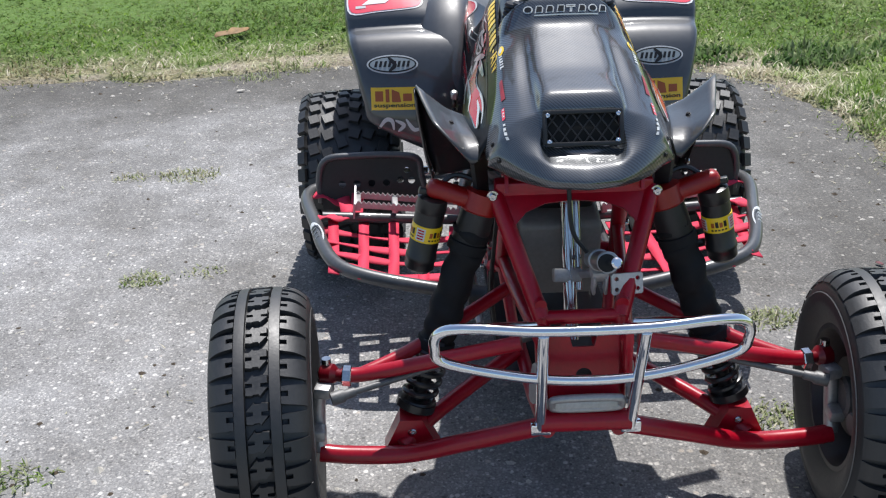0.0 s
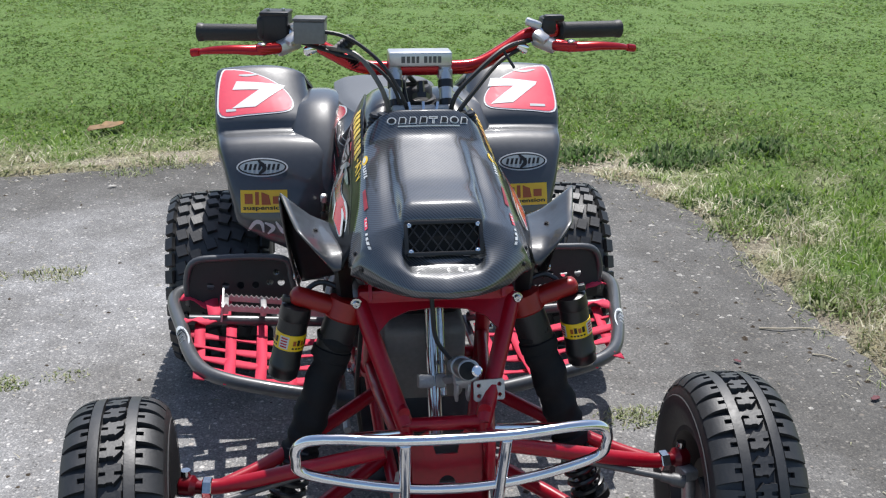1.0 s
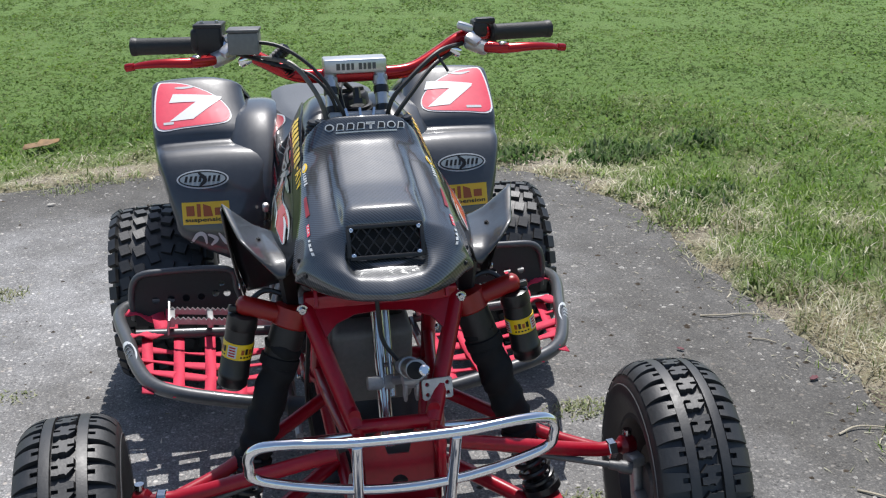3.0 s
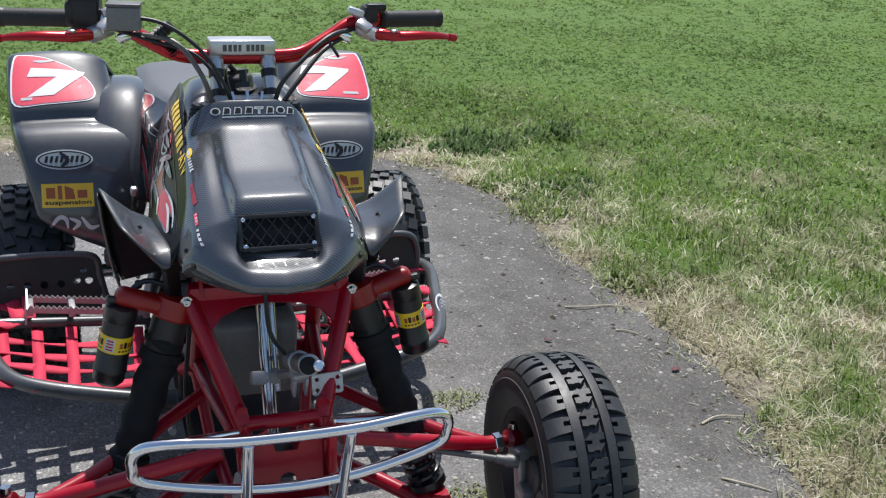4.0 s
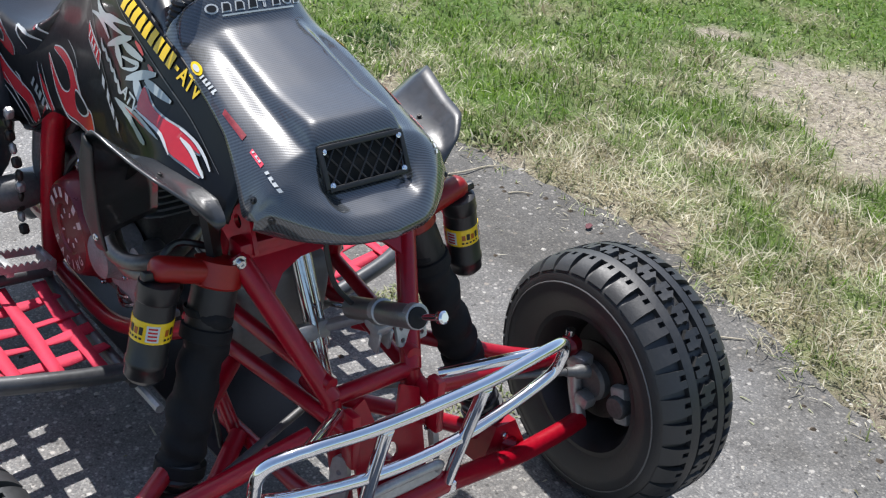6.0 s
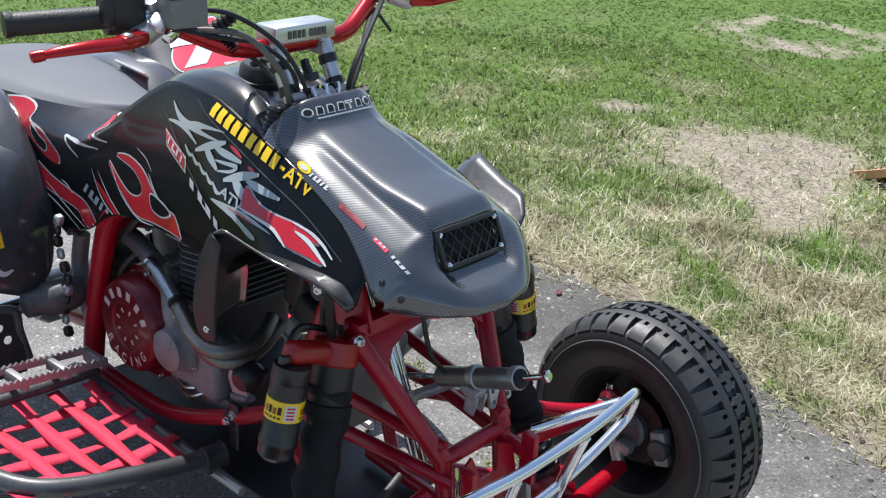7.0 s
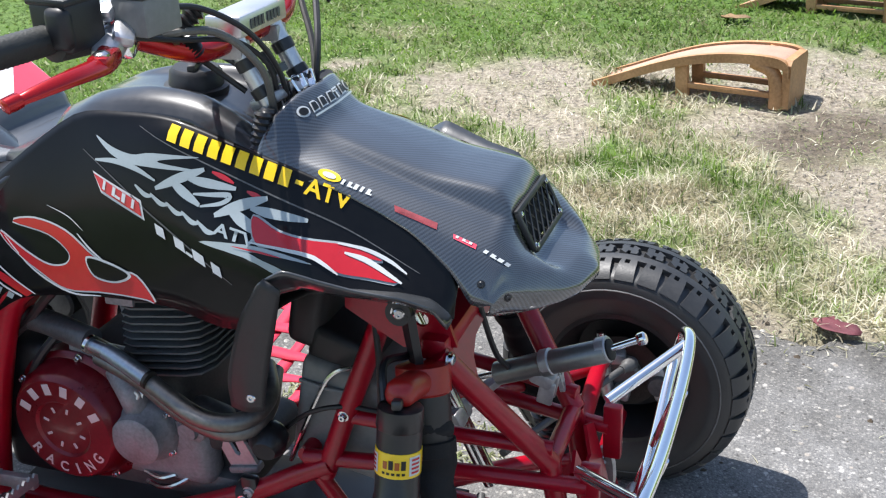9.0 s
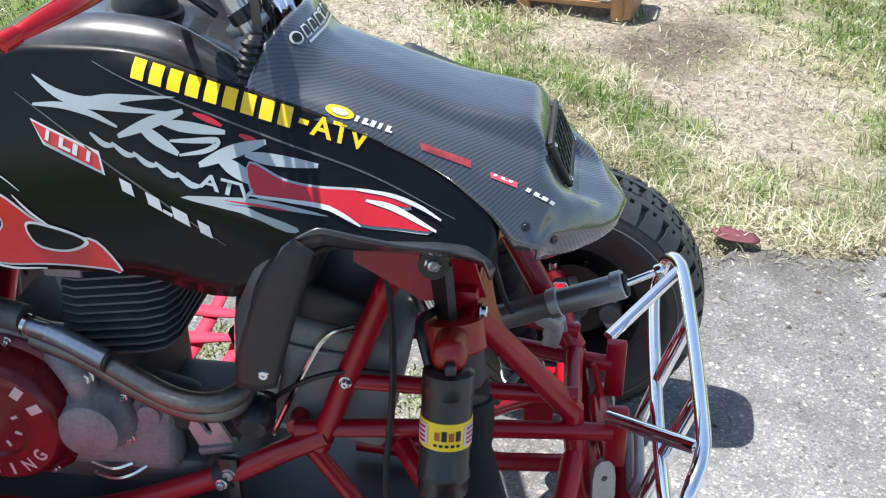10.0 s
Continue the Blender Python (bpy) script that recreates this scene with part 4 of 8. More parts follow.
def wheel(name, centre, s, radius, width, rim_r, rows, label, depth=0.011, crown=0.012, ribs=(), toe=0.0):
    """rows: (offset across, blocks round, outline, height, lean, skew, phase)."""
    hub = new(name)
    hub.parent = quad
    hub.matrix_basis = pose(*centre, 0, 0, toe)
    tagged(hub, label)
    w, R = width / 2, radius - depth
    prof = [(-w * 0.72, rim_r - 0.004), (-w * 0.86, rim_r + 0.012), (-w * 0.985, rim_r + 0.036), (-w, R - 0.045), (-w * 0.955, R - 0.024), (-w * 0.84, R - 0.85 * crown), (-w * 0.5, R - 0.25 * crown), (0, R),
            (w * 0.5, R - 0.25 * crown), (w * 0.84, R - 0.85 * crown), (w * 0.955, R - 0.024), (w, R - 0.045), (w * 0.985, rim_r + 0.036), (w * 0.86, rim_r + 0.012), (w * 0.72, rim_r - 0.004)]
    part("tyre", lathe([tuple(v.xy) for v in spline([(x, r, 0) for x, r in prof], 3)], 56, closed=False), M_RUBBER, hub, "worn black knobbly tyre")
    part("sidewall_ring", lathe([(-s * w * 0.978 - s * 0.001, R - 0.0325), (-s * w * 0.987 - s * 0.0017, R - 0.034), (-s * w * 0.995 - s * 0.0006, R - 0.0355)], 56, closed=False), M_ALUDARK, hub, "thin pale moulding ring")
    rw = w * 0.8
    rim = [(-s * rw, rim_r + 0.008), (-s * rw, rim_r - 0.004), (-s * rw * 0.7, rim_r - 0.016), (s * rw * 0.1, rim_r - 0.03), (s * rw * 0.2, 0.05), (s * rw * 0.2, 0.001)]
    part("rim", lathe(rim, 40, closed=False), M_BLACKPLASTIC, hub, "black dished wheel rim")
    part("rim_outer", lathe([(s * rw, rim_r + 0.008), (s * rw, rim_r - 0.004), (s * rw * 0.6, rim_r - 0.02), (s * rw * 0.25, rim_r - 0.035), (s * rw * 0.22, 0.04)], 40, closed=False), M_BLACKPLASTIC, hub)
    part("hub", lathe([(-s * 0.05, 0.03), (-s * 0.045, 0.036), (s * 0.015, 0.036), (s * 0.03, 0.025)], 24), M_ALUDARK, hub)
    for k in range(4):
        a = k * math.pi / 2 + 0.4
        bolt((s * rw * 0.2 - s * 0.004, 0.055 * math.cos(a), 0.055 * math.sin(a)), (-s, 0, 0), 0.006, hub, name="wheel_nut")
    for x0, x1 in ribs:
        h0, h1 = R + depth - crown * (x0 / w) ** 2, R + depth - crown * (x1 / w) ** 2
        part("tread_rib", lathe([(x0 - 0.0008, h0 - depth - 0.002), (x0 + 0.0006, h0 - 0.0006), (x0 * 0.5 + x1 * 0.5, (h0 + h1) / 2), (x1 - 0.0006, h1 - 0.0006), (x1 + 0.0008, h1 - depth - 0.002)], 64, closed=False), M_RUBBER, hub, "smooth worn tread rib")
    for side in (-1, 1) if ribs else ():
        me = shoulder_lug(side, 0.0375, R + depth - crown * (0.0375 / w) ** 2, 0.0095)
        for k in range(32):
            piece("tread_block", me, hub, Matrix.Rotation(2 * math.pi * (k + 0.3 + 0.1 * side) / 32, 4, "X"))
    for off, n, outline, h, lean, skew, phase in rows:
        me = tread_block(outline, h)
        drop = crown * (off / w) ** 2
        for k in range(n):
            a = 2 * math.pi * (k + phase) / n
            m = Matrix.Rotation(a, 4, "X") @ Matrix.Translation((off, 0, R - 0.002 - drop)) @ Matrix.Rotation(lean, 4, "Y") @ Matrix.Rotation(skew, 4, "Z")
            piece("tread_block", me, hub, m)
    return hub


FRONT = [(0.0, 32, waisted(0.0185, 0.0182, 0.0042, 0.0115), 0.0105, 0, 0.0, 0.0)]
FRONT_RIBS = [(-0.037, -0.0195), (0.0195, 0.037)]
WIDE, EDGE_LUG = oblong(0.031, 0.027), oblong(0.034, 0.024)
REAR = [(-0.016, 30, WIDE, 0.0105, 0, 0.3, 0), (0.018, 30, WIDE, 0.0105, 0, -0.3, 0.5), (-0.052, 28, WIDE, 0.0105, 0, 0.35, 0.3), (0.052, 28, WIDE, 0.0105, 0, -0.35, 0.3),
        (-0.087, 32, WIDE, 0.0105, -0.1, 0.25, 0.6), (0.087, 32, WIDE, 0.0105, 0.1, -0.25, 0.6), (-0.115, 32, EDGE_LUG, 0.0105, -0.55, 0, 0.1), (0.115, 32, EDGE_LUG, 0.0105, 0.55, 0, 0.1)]
for s in (-1, 1):
    wheel("front_wheel", (0.513 if s > 0 else -0.537, -0.033 if s > 0 else -0.022, 0.216), s, 0.227, 0.166, 0.125, FRONT, "narrow front wheel with knobbly tread on black rim", 0.0095, 0.013, FRONT_RIBS, -s * 4.0)
    wheel("rear_wheel", (s * 0.445, 1.13, 0.235), s, 0.235, 0.25, 0.115, REAR, "wide rear wheel with knobbly tread on black rim")
part("rear_axle", bar((-0.36, 1.13, 0.235), (0.36, 1.13, 0.235), 0.02), M_STEEL, quad, "steel rear axle")
swing = part("swingarm", tube([(-0.1, 0.84, 0.3), (-0.09, 0.98, 0.27), (-0.06, 1.12, 0.24)], 0.024, 12), M_RED, quad, "red swingarm")
part("swingarm_leg", tube([(0.1, 0.84, 0.3), (0.09, 0.98, 0.27), (0.06, 1.12, 0.24)], 0.024, 12), M_RED, swing)
part("axle_carrier", turned((-0.1, 1.13, 0.235), (0.1, 1.13, 0.235), [(0, 0.04), (0.1, 0.055), (0.9, 0.055), (1, 0.04)], 28), M_ALU, swing)

# ---- quad bike: engine, foot rests, controls ----
M_ENGINE = mat("grimy_engine_metal", (0.05, 0.048, 0.046), 0.6, 0.3, 0, (200, 0.0006), 0.5, 16)
M_FIN = mat("dusty_fin_aluminium", (0.135, 0.135, 0.128), 0.65, 0.2, 0, (300, 0.0003), 0.3, 14)
engine = part("engine", block((0.18, 0.22, 0.17), pose(0.01, 0.6, 0.37), 0.03, seg=3), M_ENGINE, quad, "single-cylinder engine with cast aluminium cases")
part("cylinder", block((0.15, 0.12, 0.16), pose(-0.005, 0.52, 0.53, -8, 0, 0), 0.012), M_CASE, engine)
for k in range(13):
    wide = 0.012 * (k in (4, 5, 6, 7, 8, 9))
    rim = [(x * (0.093 + wide / 2), y * 0.075) for x, y in ((-1, -0.55), (-0.93, -0.85), (-0.7, -1), (0.7, -1), (0.93, -0.85), (1, -0.55), (1, 0.6), (0.9, 0.9), (0.65, 1), (-0.65, 1), (-0.9, 0.9), (-1, 0.6))]
    part("cooling_fin", plate(rim, 0.0028, pose(-0.012 + wide / 2, 0.508 - k * 0.0014, 0.462 + 0.0118 * k, -8, 0, 0)), M_FIN, engine)
part("front_case", block((0.15, 0.13, 0.075), pose(0.0, 0.455, 0.305), 0.025, seg=3), M_ENGINE, engine)
part("cylinder_head", block((0.17, 0.13, 0.045), pose(-0.01, 0.51, 0.625, -8, 0, 0), 0.012), M_CASE, engine)
part("head_bracket", block((0.006, 0.045, 0.05), pose(-0.116, 0.545, 0.6, 0, 0, 0), 0.002), M_CASE, engine)
part("head_bracket", block((0.02, 0.03, 0.02), pose(-0.114, 0.5, 0.617, 0, 0, 0), 0.004), M_CASE, engine)
bolt((-0.119, 0.553, 0.61), (-1, 0, 0), 0.005, engine)
part("plug_lead", tube([(-0.1, 0.42, 0.6), (-0.12, 0.4, 0.62), (-0.1, 0.36, 0.64)], 0.006, 8), M_BLACKPLASTIC, engine)
M_MARK = mat("pale_engraved_marks", (0.6, 0.52, 0.52), 0.4, 0.2)
cc = (-0.095, 0.655, 0.378)
clutch = part("clutch_cover", turned(cc, (-0.156, 0.655, 0.378), [(0, 0.097), (0.45, 0.097), (0.62, 0.092), (0.8, 0.088), (0.92, 0.085), (1.0, 0.08), (1.0, 0.047), (0.94, 0.043), (0.94, 0.001)], 48), M_CLUTCH, engine, "round red anodised clutch cover")
part("clutch_case", turned((-0.085, 0.655, 0.375), (-0.118, 0.655, 0.375), [(0, 0.108), (0.8, 0.108), (1, 0.1)], 40), M_CLUTCH, engine)
for k in range(5):
    a = 2 * math.pi * k / 5 + 0.5
    bolt((-0.115, 0.655 + 0.103 * math.cos(a), 0.376 + 0.103 * math.sin(a)), (-1, 0, 0), 0.0055, engine)
# raised marks over the upper half of the cover, a word round the lower half
cover_face = pose(-0.1555, 0.655, 0.378)


def on_cover(angle, radius):
    """A pose on the cover's face, upright towards its middle's far side; angle in degrees from the top, forwards positive."""
    return cover_face @ Matrix.Rotation(radians(angle), 4, "X") @ pose(0, 0, radius) @ Matrix(((0, 0, -1, 0), (-1, 0, 0, 0), (0, 1, 0, 0), (0, 0, 0, 1)))


for k in range(6):
    part("cover_mark", block((0.0125, 0.018, 0.002), on_cover(-62 + 25 * k, 0.066), 0.0006, seg=1), M_MARK, clutch, "", 0)
for k, letter in enumerate("RACING"):
    bm = word(letter, 0.007 if letter != "I" else 0.002, -0.009, -0.007 if letter != "I" else -0.002, 0.009)
    for v in bm.verts:
        v.co = on_cover(232 - 21 * k, 0.066) @ Matrix.Diagonal((1, -1, 1, 1)) @ (v.co + Vector((0, 0, 0.0012)))
    part("cover_lettering", bm, M_MARK, clutch, "pale engraved lettering" if not k else "", 0)
for k in range(8):
    part("cover_mark", block((0.004, 0.009, 0.002), on_cover(20 + 45 * k, 0.031) @ pose(0, 0, -0.003), 0.0005, seg=1), M_MARK, clutch, "", 0)
part("water_pump", turned((-0.085, 0.54, 0.374), (-0.153, 0.538, 0.374), [(0, 0.05), (0.5, 0.05), (0.62, 0.046), (0.72, 0.04), (0.95, 0.038), (1, 0.033), (1, 0.001)], 36), M_CASE, engine, "dull aluminium water pump cover")
part("pump_neck", tube([(-0.12, 0.545, 0.41), (-0.122, 0.552, 0.44), (-0.105, 0.58, 0.462)], 0.019, 12), M_CASE, engine)
part("case_boss", block((0.03, 0.05, 0.028), pose(-0.105, 0.555, 0.446, 12, 0, 0), 0.008, seg=2), M_CASE, engine)
part("case_boss", block((0.025, 0.09, 0.02), pose(-0.095, 0.615, 0.482, 4, 0, 0), 0.006, seg=2), M_ALU, engine)
part("case_boss", turned((-0.09, 0.47, 0.385), (-0.122, 0.47, 0.385), [(0, 0.026), (0.7, 0.024), (0.8, 0.016), (1, 0.014)], 18), M_CASE, engine)
bolt((-0.126, 0.539, 0.439), (-1, -0.3, 0.3), 0.009, engine, M_BRIGHT, 0.012)
for y, z in ((0.5, 0.345), (0.59, 0.335), (0.572, 0.414), (0.5, 0.408)):
    bolt((-0.118, y, z), (-1, 0, 0), 0.005, engine)
part("side_case", block((0.05, 0.16, 0.105), pose(-0.09, 0.525, 0.335, 0, 0, 0), 0.022, seg=3), M_CASE, engine)
part("side_case", block((0.04, 0.07, 0.07), pose(-0.082, 0.455, 0.38, 15, 0, 0), 0.016, seg=3), M_ENGINE, engine)
part("oil_line", tube([(-0.112, 0.56, 0.278), (-0.118, 0.53, 0.277), (-0.114, 0.5, 0.288), (-0.095, 0.462, 0.313)], 0.0042, 8), M_STEEL, engine)
part("oil_line", tube([(-0.112, 0.56, 0.296), (-0.119, 0.53, 0.294), (-0.114, 0.505, 0.301)], 0.0042, 8), M_STEEL, engine)
# added black block, stands in for the dark gap between tube and clutch
part("dark_infill", block((0.06, 0.12, 0.24), pose(-0.075, 0.765, 0.36), 0.02, seg=3), M_BLACKPLASTIC, engine, "black block added to fill the dark gap beside the clutch")
part("sump", block((0.2, 0.26, 0.05), pose(0, 0.54, 0.275), 0.015), M_ALUDARK, engine)
part("engine_mount", plate([(-0.03, 0.016), (-0.014, 0.021), (-0.004, 0.0), (0.002, -0.003), (0.005, 0.002), (-0.003, 0.0245), (0.01, 0.028), (0.03, -0.014), (-0.014, -0.023)], 0.006, Matrix(((0, 0, -1, -0.091), (-1, 0, 0, 0.407), (0, 1, 0, 0.345), (0, 0, 0, 1)))), M_ALU, engine, "slotted aluminium engine mount")
part("mount_flange", block((0.02, 0.05, 0.012), pose(-0.093, 0.398, 0.322, -12, 0, 0), 0.004), M_CASE, engine)
part("mount_stay", block((0.014, 0.026, 0.09), pose(-0.125, 0.374, 0.29, 0, 0, 0), 0.005), M_SPRING, engine)
bolt((-0.132, 0.374, 0.311), (-1, 0, 0), 0.0085, engine, M_ALU, 0.008)
part("skid_plate", block((0.25, 0.72, 0.005), pose(0, 0.5, 0.175), 0.002), M_BLACKPLASTIC, engine)
for pts, r in (([(-0.1, 0.66, 0.52), (-0.125, 0.7, 0.47), (-0.12, 0.74, 0.4), (-0.1, 0.78, 0.36)], 0.007),
               ([(-0.06, 0.6, 0.6), (-0.1, 0.66, 0.58), (-0.11, 0.72, 0.52), (-0.1, 0.8, 0.46)], 0.008)):
    part("hose", tube(pts, r, 8), M_BLACKPLASTIC, engine)
part("carburettor", turned((-0.03, 0.72, 0.56), (-0.03, 0.86, 0.53), [(0, 0.03), (0.2, 0.034), (0.25, 0.045), (0.6, 0.045), (0.65, 0.036), (1, 0.036)], 22), M_CASE, engine)
part("breather", turned((-0.115, 0.86, 0.49), (-0.12, 0.9, 0.52), [(0, 0.012), (0.2, 0.026), (0.7, 0.028), (1, 0.012)], 18), M_STEEL, engine)
part("well_rail", bar((-0.155, 0.7, 0.192), (-0.15, 0.33, 0.19), 0.008, 8), M_ALU, engine, "bare aluminium skid edge")
part("well_rail", bar((0.155, 0.7, 0.192), (0.15, 0.33, 0.19), 0.008, 8), M_ALU, engine)
part("brake_hub", turned((-0.14, 0.852, 0.375), (-0.25, 0.85, 0.377), [(0, 0.03), (0.15, 0.034), (0.6, 0.034), (0.7, 0.026), (0.95, 0.024), (1, 0.012)], 24), M_ALUDARK, engine, "grey cast brake pivot")
for k in range(11):
    at = Vector((-0.178, 0.822 + 0.012 * math.sin(k * 0.9), 0.54 - 0.023 * k))
    part("chain_link", block((0.011 if k % 2 else 0.016, 0.017, 0.021), Matrix.Translation(at) @ Matrix.Rotation(0.35 * math.sin(k * 0.9 + 1.5), 4, "X"), 0.004, seg=1), M_STEELDARK if k % 3 else M_ALU, engine, "greasy drive chain link" if not k else "")
part("linkage", tube([(-0.11, 0.87, 0.48), (-0.115, 0.88, 0.4), (-0.105, 0.87, 0.3)], 0.016, 10), M_CASE, engine)

exhaust = part("exhaust", tube([(-0.124, 0.6, 0.51), (-0.134, 0.55, 0.5), (-0.153, 0.49, 0.484), (-0.176, 0.41, 0.461), (-0.174, 0.362, 0.456), (-0.148, 0.337, 0.457), (-0.1, 0.34, 0.46), (-0.05, 0.37, 0.47)], 0.0128, 16, 7), M_PIPE, quad, "heat-tinted twin exhaust header")
part("heat_shield", tube([(-0.1375, 0.566, 0.5125), (-0.141, 0.55, 0.508), (-0.157, 0.489, 0.4905)], 0.0118, 16), M_SLEEVE, exhaust, "dull bluish steel pipe sleeve")
part("shield_tail", tube([(-0.137, 0.59, 0.519), (-0.138, 0.566, 0.513)], 0.0085, 14), M_SLEEVE, exhaust)
part("sleeve_band", turned((-0.137, 0.594, 0.5195), (-0.138, 0.588, 0.518), [(0, 0.008), (0.1, 0.0135), (0.9, 0.0135), (1, 0.008)], 20), M_STEEL, exhaust)
part("sleeve_band", turned((-0.1565, 0.491, 0.491), (-0.158, 0.485, 0.4895), [(0, 0.011), (0.1, 0.0132), (0.9, 0.0132), (1, 0.011)], 20), M_STEELDARK, exhaust)
part("second_pipe", tube([(-0.115, 0.6, 0.485), (-0.128, 0.53, 0.468), (-0.15, 0.45, 0.441), (-0.162, 0.385, 0.431), (-0.146, 0.348, 0.432), (-0.1, 0.345, 0.435), (-0.03, 0.37, 0.45)], 0.0125, 16, 7), M_PIPE, exhaust)
part("pipe_rear", tube([(-0.122, 0.6, 0.515), (-0.1, 0.7, 0.52), (-0.1, 0.8, 0.53)], 0.018, 14), M_ALUDARK, exhaust)

# overflow box and hardware ahead of the engine
box_ = part("overflow_box", block((0.15, 0.145, 0.165), pose(-0.008, 0.242, 0.42, 12, 0, 0), 0.014, seg=3), M_GREYBOX, quad, "dull grey moulded plastic box")
part("box_top", block((0.13, 0.09, 0.06), pose(-0.008, 0.246, 0.518, 20, 0, 0), 0.014, seg=3), M_BLACKPLASTIC, box_, "dark box lid")
part("box_rib", tube([(-0.085, 0.222, 0.47), (-0.0885, 0.262, 0.475), (-0.085, 0.3, 0.48)], 0.003, 8, 1), M_GREYBOX, box_)
part("airbox", block((0.15, 0.13, 0.09), pose(0.01, 0.335, 0.64, 10, 0, 0), 0.025, seg=3), M_BLACKPLASTIC, quad, "black plastic airbox")
part("intake_boot", block((0.1, 0.055, 0.12), pose(-0.02, 0.288, 0.578, 12, 0, 0), 0.016, seg=3), M_BLACKPLASTIC, box_)
part("guard_rod", tube([(-0.091, 0.325, 0.348), (-0.092, 0.27, 0.465), (-0.09, 0.245, 0.502), (-0.088, 0.215, 0.515)], 0.0035, 8), M_STEEL, box_)
part("wiring", tube([(-0.1, 0.33, 0.4), (-0.12, 0.27, 0.455), (-0.115, 0.22, 0.47), (-0.1, 0.17, 0.46)], 0.0035, 8), M_BLACKPLASTIC, box_)
part("vent_hose", tube([(-0.1, 0.18, 0.66), (-0.118, 0.165, 0.56), (-0.13, 0.165, 0.45), (-0.136, 0.175, 0.34), (-0.12, 0.18, 0.2)], 0.0042, 8), M_GRIP, box_)
part("clamp", turned((-0.11, 0.335, 0.41), (-0.15, 0.33, 0.4), [(0, 0.02), (0.2, 0.026), (0.7, 0.026), (1, 0.016)], 16), M_SPRING, box_)


# nerf bars with webbing, heel guard and foot peg
def strap(a, b, w, sag, bm):
    """A flat web of cloth from a to b."""
    a, b = Vector(a), Vector(b)
    side = Vector((0, 0, 1)).cross(b - a).normalized() * (w / 2)
    rows = []
    for k in range(9):
        f = k / 8
        c = a.lerp(b, f) - Vector((0, 0, sag * 4 * f * (1 - f) + 0.004 * math.sin(5 * f + a.x * 40)))
        tilt = Vector((0, 0, 0.15 * w * math.sin(9 * f + a.y * 30)))
        rows.append([bm.verts.new(c + side + tilt), bm.verts.new(c - side - tilt)])
    for p, q in zip(rows, rows[1:]):
        bm.faces.new((p[0], p[1], q[1], q[0]))
    return bm


